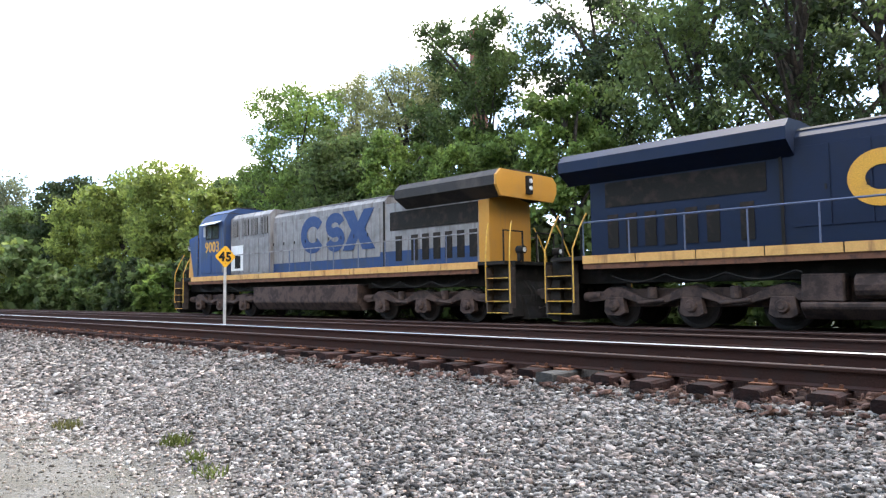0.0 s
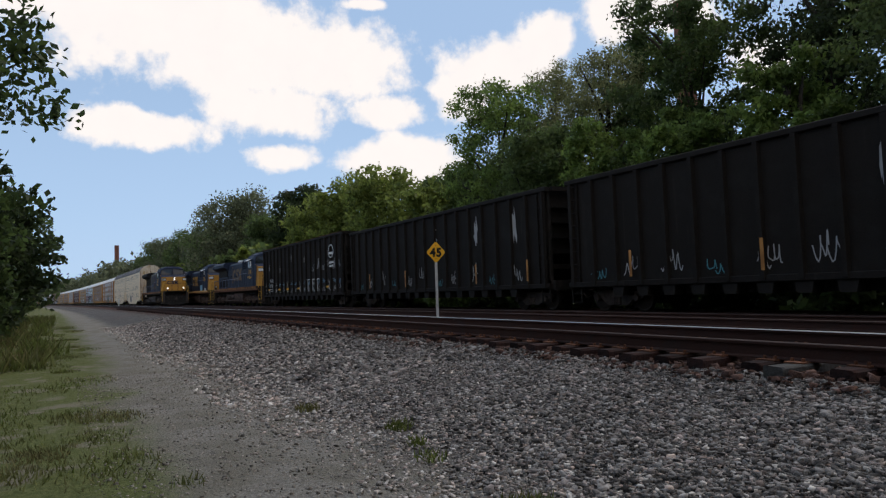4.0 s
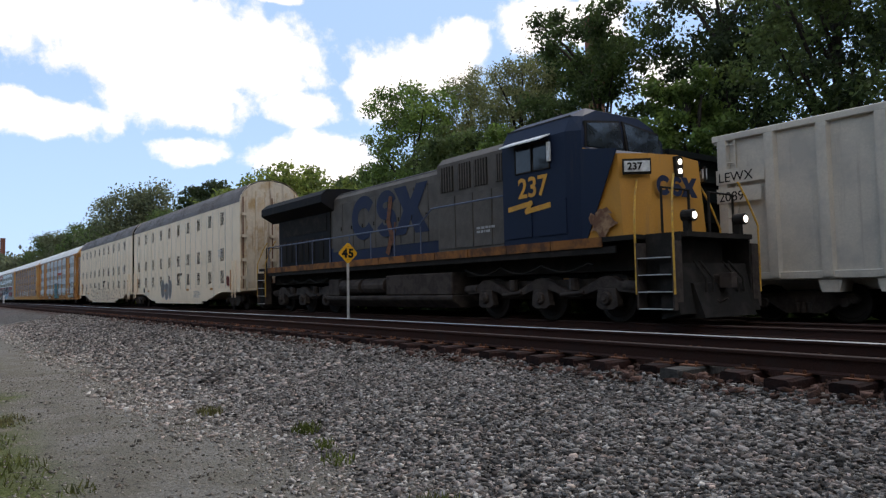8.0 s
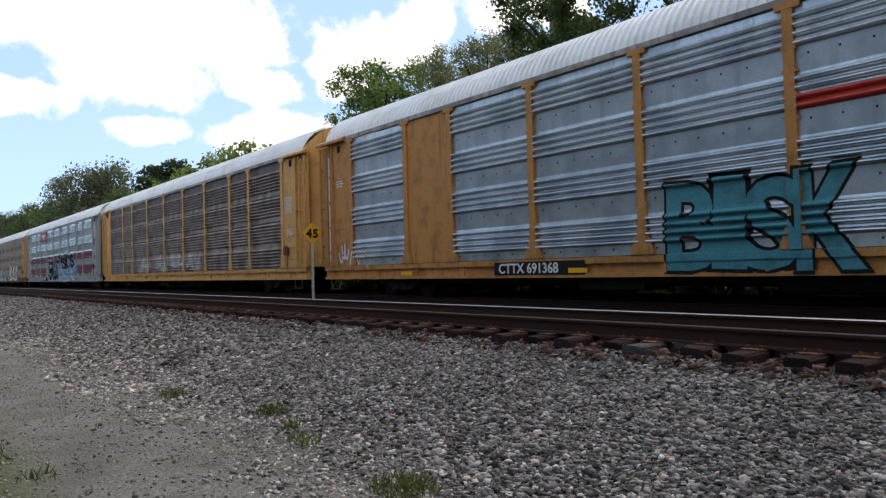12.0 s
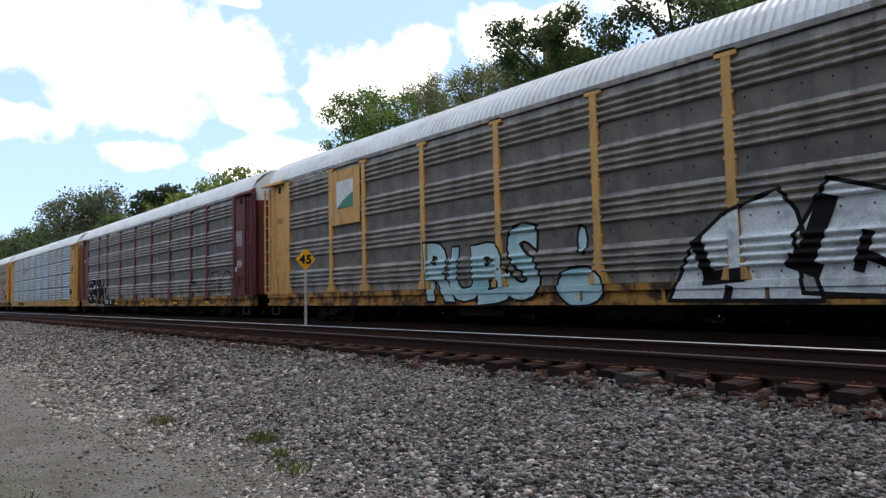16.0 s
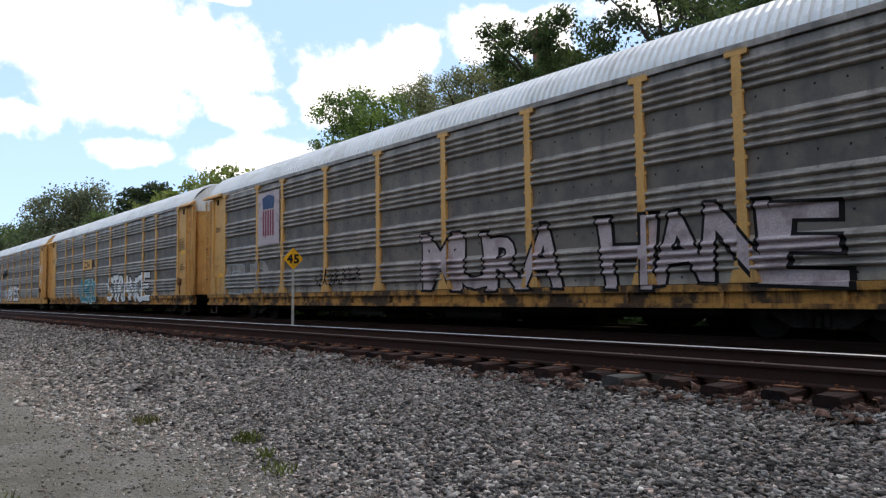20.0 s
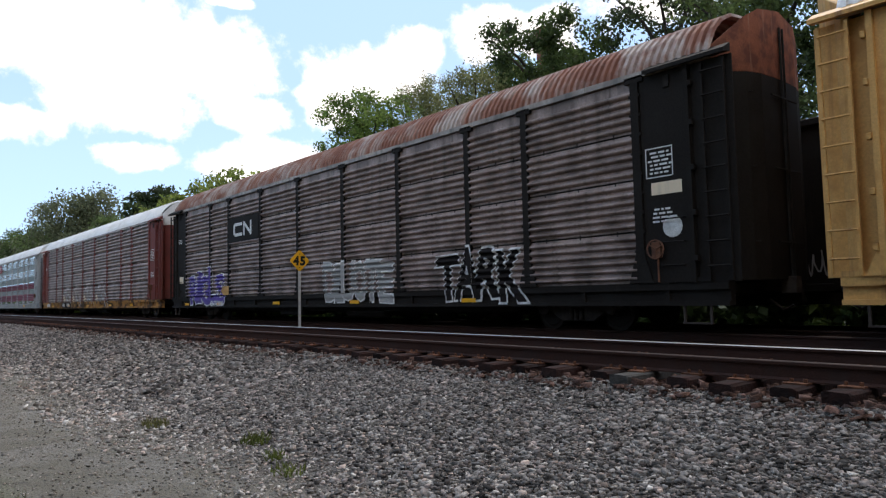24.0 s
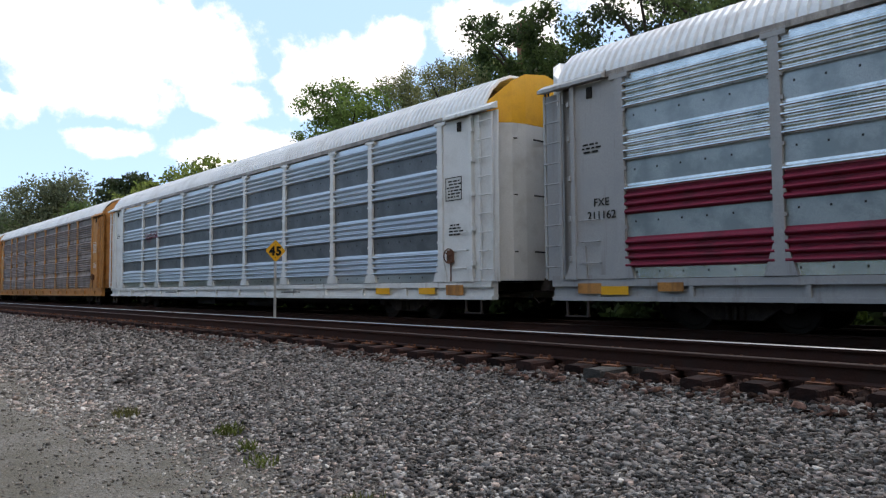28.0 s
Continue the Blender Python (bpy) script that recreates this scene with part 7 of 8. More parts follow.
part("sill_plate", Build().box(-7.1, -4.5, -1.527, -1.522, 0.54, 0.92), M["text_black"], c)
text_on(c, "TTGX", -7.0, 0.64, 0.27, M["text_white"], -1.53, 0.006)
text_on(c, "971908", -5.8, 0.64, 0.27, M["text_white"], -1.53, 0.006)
yellow_plates(c, (-10, -5, 0, 5, 9))
b = Build()
for k in range(4):
    b.box(-12.0 + k * 0.25, -11.83 + k * 0.25, -1.53, -1.524, 0.6, 0.84)
part("stencil_number", b, M["text_white"], c)
c = rack[11]
sg = part("sign_board", Build().box(-6.75, -4.0, -1.575, -1.55, 3.98, 4.74), M["logo_red"], c, "red sign board with white wordmark shapes")
b = Build()
ribbon(b, [(-6.25 + 0.22 * math.cos(a), 4.36 + 0.2 * math.sin(a)) for a in np.arange(0.6, 5.8, 0.4)], 0.08, -1.58)
for k in range(8):
    px = -5.82 + k * 0.205
    b.prism([(px, 4.28), (px + 0.05, 4.28), (px + 0.09, 4.56 if k in (0, 1) else 4.5), (px + 0.16, 4.56 if k in (0, 1) else 4.5), (px + 0.13, 4.4), (px + 0.16, 4.28), (px + 0.19, 4.28), (px + 0.2, 4.54 if k == 0 else 4.52), (px + 0.04, 4.54)], -1.582, -1.578, "y")
b.box(-5.3, -4.4, -1.582, -1.578, 4.13, 4.18)
part("wordmark", b, M["text_white"], sg)
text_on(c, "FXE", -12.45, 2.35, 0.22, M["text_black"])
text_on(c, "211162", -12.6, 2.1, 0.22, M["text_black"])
for x in (-12.0, 7.5):
    part("yellow_notice", cached("yellow_notice", M["sign_yellow"], lambda: Build()), None, c, at=pose(x, -1.53, 0.64))
part("orange_panel", Build().box(-12.85, -12.3, -1.53, -1.524, 0.66, 0.86), M["yellow_old"], c)
part("orange_panel", Build().box(-11.1, -10.6, -1.53, -1.524, 0.7, 0.86), M["yellow_old"], c)
c = rack[12]
for x in (9.5, 11.3):
    part("yellow_notice", cached("yellow_notice", M["sign_yellow"], lambda: Build()), None, c, at=pose(x, -1.53, 0.64))
part("orange_panel", Build().box(12.0, 12.6, -1.53, -1.524, 0.62, 0.86), M["yellow_old"], c)
bars_of_text(c, -6, 0.72, 1.2, 1, M["text_black"], 91, -1.526)
bars_of_text(c, 4, 0.72, 1.2, 1, M["text_black"], 92, -1.526)
scribble(c, -8.6, 3.0, 1.6, 0.5, M["rib_red"], 93, -1.57, 4, 0.05)

# ---- the far train, running to the left ----
old = locomotive("grimy grey and blue locomotive with a yellow stripe and rear end", "loco_grey", "loco_blue", "loco_yellow", "yellow", "rusty", "9003", "logo_orange", (1.45, -3.6, "logo_blue"), "truck_lead", "old", rear="loco_yellow", lower="loco_blue", sweep=(8.5, 9.0))
part("cab_side_panel", Build().box(5.65, 6.6, 1.508, 1.516, 1.95, 2.3), M["loco_grey"], old)
part("white_door_panel", Build().box(4.5, 5.5, 1.17, 1.2, 2.0, 3.1), M["white_paint"], old, "white equipment door")
part("cabin_window", Build().box(4.7, 5.15, 1.2, 1.215, 2.1, 2.65), M["louvre"], old)
cars.append((old, -54.9, "A", 180))
mid = locomotive("deep blue locomotive with large orange emblem and pale blue panel", "navy", "navy", "loco_yellow", "yellow", "rusty", "7734", "logo_orange", (1.15, -2.7, "logo_orange"), "truck_lead", "new")
part("replacement_panel", Build().box(2.6, 3.9, -1.2, -1.18, 1.75, 2.5), M["cyan"], mid, "pale blue replacement panel")
part("white_panel", Build().box(7.1, 7.6, -1.53, -1.51, 1.75, 2.1), M["white_paint"], mid)
cars.append((mid, -32.7, "A", 0))
third = locomotive("dark blue locomotive with bracketed worn orange emblem and roof unit", "navy", "navy", "loco_yellow", "sill_orange", "rusty", "114", "logo_orange", (1.2, -1.6, "logo_fade"), "truck_lead", "new")
b = Build()
ribbon(b, [(-2.2, 3.9), (-2.5, 3.9), (-2.5, 2.4), (-2.2, 2.4)], 0.12, -1.03)
ribbon(b, [(1.9, 3.9), (2.2, 3.9), (2.2, 2.4), (1.9, 2.4)], 0.12, -1.03)
part("bracket", b, M["logo_fade"], third)
b = Build()
ribbon(b, [(5.85, 2.66), (6.6, 2.74), (6.45, 2.56), (7.2, 2.64)], 0.12, -1.53)
part("lightning_bolt", b, M["logo_orange"], third)
part("roof_unit", Build().slab(-2.2, -1.2, -0.5, 0.5, 4.36, 4.6, 0.05), M["blind"], third, "pale box on the roof")
cars.append((third, -10.9, "A", 0))

HOPPERS = [
    ("black open car covered in white and blue sprayed tags", dict(paint="black_paint", length=19.8, top=4.6, low=0.95, ribs=18, rib_w=0.18, chutes=True), 9.9),
    ("black open car with peeling paint and pale tags", dict(paint="black_paint", length=20.1, top=4.35, low=0.95, ribs=18, rib_w=0.18), 29.9),
    ("black open car with peeling paint and a white dot", dict(paint="black_paint", length=20.1, top=4.35, low=0.95, ribs=18, rib_w=0.18), 50.0),
    ("dirty white open hopper with orange rust streaks and faded markings", dict(paint="hopper_white", length=20.4, top=4.2, low=1.05, ribs=17, rib_w=0.16), 70.6),
    ("faded brown open car with graffiti and a pale heaped load", dict(paint="hopper_brown", length=16.6, top=4.2, low=0.75, ribs=13, rib_w=0.12, load="snow_load"), 89.7),
    ("pale grey open hopper with deep ribs and black tags", dict(paint="hopper_grey", length=21.2, top=4.35, low=1.1, ribs=17, rib_w=0.3), 109.3),
    ("glossy black-green open hopper with white stencils", dict(paint="black_green", length=21.8, top=4.35, low=1.08, ribs=16, rib_w=0.2), 131.3),
    ("pale grey open hopper with white number panel", dict(paint="hopper_grey", length=21.2, top=4.35, low=1.1, ribs=17, rib_w=0.3), 153.2),
    ("pale grey open hopper with deep ribs", dict(paint="hopper_grey", length=21.2, top=4.35, low=1.1, ribs=17, rib_w=0.3), 174.6),
    ("black open car with peeling paint", dict(paint="black_paint", length=20.1, top=4.35, low=0.95, ribs=18, rib_w=0.18), 195.4),
]
hop = []
for label, kind, s in HOPPERS:
    car = open_hopper(label, **kind)
    hop.append(car)
    cars.append((car, s, "A", 0))
HY = -1.64
c = hop[0]
bay = 2 * (19.8 / 2 - 0.8) / 18
for k in range(18):
    if k == 2:
        continue
    x = -9.1 + (k + 0.2) * bay
    scribble(c, x, 1.12, 0.62, 0.42, M["text_grey"] if k % 3 else M["spray_white"], 100 + k, -1.512, 2, 0.03)
    scribble(c, x + 0.05, 1.58, 0.55, 0.34, M["spray_blue"] if k % 3 else M["text_grey"], 130 + k, -1.512, 2, 0.03)
    if k in (11, 12, 13):
        part("tag", Build().prism([(x, 1.1), (x + 0.05, 1.1), (x + 0.05, 1.88), (x + 0.7, 1.92), (x + 0.7, 1.97), (x, 1.95)], -1.515, -1.51, "y"), M["spray_white"], c, "white bracket-shaped tag")
    if k > 11:
        scribble(c, x, 2.5 + 0.12 * (k % 2), 0.7, 0.5, M["text_grey"], 150 + k, -1.512, 2, 0.035)
    if k % 3 == 1:
        part("paint_scar", Build().prism(blob(x + 0.3, 2.9 + 0.25 * (k % 4), 0.05, 0.22, random.Random(k), 12, 0.5), -1.513, -1.509, "y"), M["text_grey"], c)
for s_ in (-1, 1):
    part("rusty_rim", Build().box(-9.3, 9.3, s_ * 1.48 - 0.13, s_ * 1.48 + 0.1, 4.702, 4.715), M["rusty_red"], c, "red-brown rust along the top edge")
text_on(c, "REGX", -7.0, 1.95, 0.36, M["text_grey"], HY, 0.006)
text_on(c, "6830", -7.0, 1.55, 0.36, M["text_grey"], HY, 0.006)
bars_of_text(c, -7.0, 1.45, 0.9, 2, M["text_grey"], 149, HY, 0.09, 0.14)
b = Build()
ribbon(b, [(7.3 + 0.45 * math.cos(a), 3.6 + 0.4 * math.sin(a)) for a in np.arange(0, 6.6, 0.4)], 0.06, HY)
b.box(6.95, 7.65, HY - 0.002, HY, 3.4, 3.55)
part("round_emblem", b, M["text_white"], c, "white round emblem of plain shapes")
bars_of_text(c, 6.9, 2.95, 0.9, 2, M["text_white"], 150, HY, 0.14, 0.22)
for x in (-7.3, -4.4, -2.2, 0.5, 6.6):
    part("reflector", cached(("hopper_reflector",), M["sign_yellow"], lambda: Build().box(-0.25, 0.25, HY - 0.004, HY, 0, 0.12)), None, c, at=pose(x, 0, 1.3))
for j, c in ((1, hop[1]), (2, hop[2])):
    for k in range(11):
        x = -8.5 + k * 1.55
        scribble(c, x, 1.08 + 0.08 * (k % 3), 0.7, 0.4 + 0.2 * (k % 3), M["text_grey"] if k % 3 else M["spray_cyan"], 160 + k + 20 * j, -1.512, 2, 0.032)
    for k, x in enumerate((4.6, 1.0, 7.4)):
        part("paint_scar", Build().prism(blob(x, 3.2, 0.14, 0.6, random.Random(k + j), 16, 0.6), -1.512, -1.509, "y"), M["text_grey"], c)
    for x in (-6.5, -2.0, 4.7, 8.3):
        part("reflector", cached(("hopper_bar_reflector",), M["yellow_old"], lambda: Build().box(-0.05, 0.05, HY - 0.004, HY, 0, 0.8)), None, c, at=pose(x, 0, 1.1))
part("white_dot", Build().prism(blob(4.0, 2.2, 0.1, 0.1, random.Random(1), 12, 0.0), HY - 0.004, HY, "y"), M["text_white"], hop[2])
c = hop[3]
text_on(c, "WCTX", -8.9, 3.3, 0.42, M["text_black"], HY, 0.008)
text_on(c, "546", -8.75, 2.85, 0.42, M["text_black"], HY, 0.008)
for k, x in enumerate((-8.6, -6.4, 5.8, 7.6, 8.3)):
    scribble(c, x, 1.4, 1.1, 1.1, M["maroon_red"] if k < 2 else M["text_black"], 210 + k, HY, 2, 0.04)
b = Build()
rnd = random.Random(4)
low_edge, high_edge = [], []
for k in range(112):
    x0 = -7.7 + k * 0.15
    mid_z = 2.12 + 0.012 * (x0 + 6) - max(0.0, -6.2 - x0) * 0.75
    wide = 0.17 + 0.1 * noise.noise((x0 * 0.9, 3.0, 0.0)) + 0.05 * noise.noise((x0 * 4.1, 1.0, 0.0))
    low_edge.append((x0, -1.511, mid_z - wide * rnd.uniform(0.6, 1.1)))
    high_edge.append((x0, -1.511, mid_z + wide * rnd.uniform(0.5, 1.2)))
b.sheet([low_edge, high_edge])
for k in range(26):
    x0 = rnd.uniform(-8.6, 9.0)
    z0 = rnd.uniform(2.0, 3.4) if k % 3 else rnd.uniform(1.3, 2.2)
    ribbon(b, [(x0, z0), (x0 + rnd.uniform(-0.05, 0.05), z0 - rnd.uniform(0.1, 0.5))], rnd.uniform(0.03, 0.13), -1.513)
part("faded_stripe", b, M["rust_stain"], c, "worn ragged band of orange-brown rust")
for x in (-8.3, -4.5, -0.5, 3.5, 8.4):
    part("reflector", cached(("hopper_reflector2",), M["sign_yellow"], lambda: Build().box(-0.28, 0.28, -0.004, 0, 0, 0.13)), None, c, at=pose(x, -1.54, 1.0))
part("lower_panel", Build().box(-6.2, 9.0, -1.507, -1.505, 1.1, 2.12), M["hopper_dirty"], c, "dirty grey lower half of the side")
b = Build()
for x0, z0 in ((0.6, 1.3), (0.9, 1.3), (1.5, 1.3), (2.4, 1.3)):
    ribbon(b, [(x0, z0), (x0 + 0.25, z0 + 1.3)], 0.25, -1.512)
part("faded_letter_shape", b, M["text_grey"], c, "large faded grey letter strokes")
c = hop[4]
part("white_figure_patch", Build().prism(blob(-7.0, 2.9, 0.42, 0.72, random.Random(3), 14, 0.15), HY - 0.004, HY + 0.01, "y"), M["spray_white"], c, "white sprayed round shape with red rim")
word(c, "RAWK", -5.2, 0.95, 2.0, 1.2, M["spray_white"], M["spray_black"], 221, HY, over=0.95, label="white letters with black outline")
word(c, "FILTH", -3.1, 0.9, 3.1, 1.45, M["spray_blue"], M["spray_white"], 222, HY, over=0.92, fat=0.03, edge=0.03, label="light blue letters with white outline")
for k, (x, tall) in enumerate(((-6.3, 2.5), (-3.9, 2.5), (-1.4, 2.6), (0.3, 2.6), (1.6, 2.6), (3.2, 2.7), (5.4, 2.75), (6.6, 2.85))):
    part("side_bracket", cached("hopper_bracket", M["hopper_brown"], lambda: Build().slab(-0.07, 0.07, -1.7, -1.6, -0.09, 0.09, 0.015)), None, c, at=pose(x, 0, tall))
for k, (x, m) in enumerate(((0.8, "text_grey"), (3.6, "text_grey"), (6.2, "text_grey"), (-5.3, "text_black"), (-4.4, "text_black"))):
    scribble(c, x, 1.3 if k < 3 else 2.6, 1.1, 0.8, M[m], 230 + k, HY, 3, 0.045)
for x in (-6.3, 0.2, 3.2, 6.5):
    part("reflector", cached(("hopper_bar_reflector",), M["yellow_old"], lambda: Build()), None, c, at=pose(x, 0, 1.6))
part("red_patch", Build().box(5.3, 6.0, -1.512, -1.508, 1.2, 3.9), M["maroon"], c)
for j in (5, 7, 8):
    c = hop[j]
    part("number_panel", Build().box(-9.95, -8.75, HY - 0.003, HY, 3.25, 3.6), M["hopper_grey"], c, "white number panel")
    part("number_panel", Build().box(-9.95, -8.85, HY - 0.003, HY, 2.8, 3.15), M["hopper_grey"], c, "white number panel")
    text_on(c, "LEWX", -9.9, 3.3, 0.32, M["text_black"], HY - 0.006)
    text_on(c, "2080" if j == 5 else "2089", -9.9, 2.84, 0.32, M["text_black"], HY - 0.006)
    for k, x in enumerate((-0.2, 1.6)):
        scribble(c, x, 1.5, 0.9, 1.0, M["text_black"], 240 + k + j, -1.515, 3, 0.04)
    for x in (-9.2, -5, -0.5, 4, 6.5, 8.8):
        part("reflector", cached(("hopper_reflector3",), M["yellow_old"], lambda: Build().box(-0.25, 0.25, -0.004, 0, 0, 0.11)), None, c, at=pose(x, -1.56, 1.02))
c = hop[6]
text_on(c, "CDEX", -10.2, 3.2, 0.34, M["text_white"], HY)
text_on(c, "16038", -10.15, 2.8, 0.34, M["text_white"], HY)
part("notice_box", cached("notice_box", M["text_white"], notice_frame), None, c, at=pose(-7.6, HY, 3.2))
bars_of_text(c, -9.0, 1.75, 0.5, 2, M["text_white"], 251, HY, 0.08, 0.16)
bars_of_text(c, -8.2, 1.75, 0.5, 2, M["text_white"], 252, HY, 0.08, 0.16)
for x in (-8.9, -5, -1, 3, 7):
    part("reflector", cached(("hopper_reflector3",), M["yellow_old"], lambda: Build()), None, c, at=pose(x, -1.56, 1.05))
part("white_plate", Build().box(-6.6, -6.2, HY - 0.004, HY, 1.95, 2.25), M["text_white"], c)

# cars added to the far train, hidden, to block sun from under the racks
s_far = 216.0
for i in range(24):
    ob = copy_thing(hop[(1, 6, 2, 5)[i % 4]], Matrix())
    cars.append((ob, s_far, "A", 0))
    s_far += 21.6

# ---- ties, plates and ballast stones ----
def tie_mesh(seed):
    rnd = random.Random(seed)
    y0, y1 = -1.22 + rnd.uniform(-0.05, 0.05), 1.3
    b2 = Build()
    prof = [(-0.115, -0.36), (0.115, -0.36), (0.118, -0.2), (0.095, -0.182), (-0.095, -0.182), (-0.118, -0.2)]
    ys = [y0, y0 + 0.02, -0.9, 0.0, 0.9, y1]
    rows = [[(x * (0.93 if i == 0 else 1) + rnd.uniform(-0.006, 0.006), y, z + rnd.uniform(-0.006, 0.004)) for x, z in prof + prof[:1]] for i, y in enumerate(ys)]
    b2.sheet(rows)
    b2.add(rows[0][:6], [tuple(range(6))])
    b2.add(rows[-1][:6], [tuple(range(6))[::-1]])
    return b2


def plate_mesh():
    b = Build()
    for s in (-0.753, 0.753):
        b.box(-0.1, 0.1, s - 0.19, s + 0.19, -0.184, -0.168)
        for x in (-0.06, 0.06):
            for y in (-0.11, 0.11):
                b.tube((x, s + y, -0.17), (x, s + y, -0.135), 0.018, 6)
    return b


NEAR_TIES = [-5.87, -5.35, -4.73, -4.37, -3.76, -3.26, -2.73, -2.3, -1.73]
tie_kinds = [tie_mesh(i).mesh("tie") for i in range(4)]
for me in tie_kinds:
    me.materials.append(M["tie"])
plate_data = plate_mesh().mesh("tie_plates")
plate_data.materials.append(M["plate"])
rnd = random.Random(11)
spots = list(NEAR_TIES)
while spots[0] > -88:
    spots.insert(0, spots[0] - 0.5 + rnd.uniform(-0.05, 0.05))
while spots[-1] < 4:
    spots.append(spots[-1] + 0.5 + rnd.uniform(-0.04, 0.04))
for i, x in enumerate(spots):
    ob = part("tie", tie_kinds[i % 4], None, track_1, at=pose(x, T1 + bend(x) + rnd.uniform(-0.04, 0.04), rnd.uniform(-0.012, 0.004), 0, 0, rnd.uniform(-1.2, 1.2)))
    if x > -40:
        part("tie_plate", plate_data, None, ob, at=pose(0, 0, 0.002))
    if abs(x - NEAR_TIES[3]) < 0.01:
        me = tie_kinds[i % 4].copy()
        me.materials[0] = M["tie_grey"]
        ob.data = me
for track, centre, z in ((track_2, T2, Z2), (track_3, T3, Z3)):
    b = Build()
    for i in range(170):
        x = -80 + i * 0.52
        c = centre + bend(x)
        b.box(x - 0.11, x + 0.11, c - 1.3, c + 1.3, z - 0.34, z - 0.18)
    tagged(part("tie_row", b, M["tie"], track), kind="stuff")


def stone_field(name, label, material, count, xr, qr, size, seed, sink=0.25, category="ballast", ragged=0.0, fade=0.0):
    """Loose angular stones as one mesh, thinning out with distance."""
    g = np.random.default_rng(seed)
    u = g.random(count)
    x = xr[1] - (xr[1] - xr[0]) * u ** 1.25
    q = g.uniform(qr[0], qr[1], count)
    wave = 0.22 * np.sin(x * 0.7) + 0.16 * np.sin(x * 1.9 + 1.0) + 0.1 * np.sin(x * 4.3)
    keep = (q - qr[0] - wave) > g.random(count) ** 1.2 * ragged - 0.1 if ragged else np.ones(count, bool)
    if fade:
        keep &= (qr[1] - q + wave) > g.random(count) * fade
    x, q = x[keep], q[keep]
    n = len(x)
    s = g.uniform(size[0], size[1], n) * (0.75 + 0.9 * g.random(n) ** 3)
    z = np.array([ground_z(a, b + bend(a)) for a, b in zip(x, q)])
    cube = np.array([(i, j, k) for i in (-1, 1) for j in (-1, 1) for k in (-1, 1)], float)
    v = cube[None] * (0.5 + 0.0 * g.random((n, 1, 1))) + g.uniform(-0.22, 0.22, (n, 8, 3))
    v *= (s[:, None, None] * g.uniform((0.85, 0.65, 0.32), (1.4, 1.1, 0.7), (n, 3))[:, None, :])
    a = g.uniform(0, 2 * np.pi, n)
    tilt = np.clip(g.normal(0, 0.2, (n, 2)), -0.4, 0.4)
    ca, sa = np.cos(a), np.sin(a)
    vx = v[:, :, 0] * ca[:, None] - v[:, :, 1] * sa[:, None]
    vy = v[:, :, 0] * sa[:, None] + v[:, :, 1] * ca[:, None]
    vz = v[:, :, 2] + vx * tilt[:, :1] + vy * tilt[:, 1:]
    off = np.array([bend(t) for t in x])
    P = np.stack([vx + x[:, None], vy + (q + off)[:, None], vz + (z + s * sink)[:, None]], 2).reshape(-1, 3)
    quads = np.array([(0, 1, 3, 2), (4, 6, 7, 5), (0, 4, 5, 1), (2, 3, 7, 6), (1, 5, 7, 3)])
    F = (quads[None] + 8 * np.arange(n)[:, None, None]).reshape(-1, 4)
    me = quad_mesh(name, P, F)
    me.materials.append(material)
    return tagged(new(name, me), label, category, kind="stuff")


def quad_mesh(name, P, F):
    me = bpy.data.meshes.new(name)
    me.vertices.add(len(P))
    me.vertices.foreach_set("co", np.ascontiguousarray(P, dtype=np.float32).ravel())
    me.loops.add(F.size)
    me.loops.foreach_set("vertex_index", np.ascontiguousarray(F, dtype=np.int32).ravel())
    me.polygons.add(len(F))
    me.polygons.foreach_set("loop_start", np.arange(0, F.size, F.shape[1], dtype=np.int32))
    me.update(calc_edges=True)
    return me


stone_field("ballast_stones", "loose angular grey ballast stones on the shoulder", M["stone"], 88000, (-11, 1.8), (2.7, 6.05), (0.015, 0.032), 1, ragged=2.0)
stone_field("ballast_stones", "dusty pale ballast stones at the foot of the shoulder", M["stone_dusty"], 50000, (-11, 1.8), (1.9, 5.4), (0.011, 0.028), 7, ragged=1.5, fade=3.0)
stone_field("ballast_stones", "loose angular grey ballast stones further along", M["stone"], 22000, (-45, -9.5), (2.6, 6.05), (0.03, 0.052), 2, ragged=1.6)
stone_field("ballast_stones", "dusty pale ballast stones further along", M["stone_dusty"], 16000, (-45, -9.5), (1.9, 5.6), (0.024, 0.045), 8, ragged=1.2, fade=2.0)
stone_field("ballast_stones", "loose ballast stones on the shoulder to the far side", M["stone"], 9000, (1.6, 9.0), (2.6, 6.05), (0.03, 0.055), 9, ragged=1.4)
stone_field("stained_ballast", "rust-stained ballast stones between the rails", M["stone_rust"], 16000, (-32, 3), (5.8, 9.6), (0.03, 0.058), 3, 0.4)
stone_field("path_pebbles", "small scattered pebbles on the gravel path", M["pebble"], 13000, (-16, 2), (0.2, 3.2), (0.006, 0.018), 4)
stone_field("path_pebbles", "larger stray stones along the path edge", M["pebble"], 900, (-26, 2), (1.6, 3.0), (0.015, 0.035), 5)


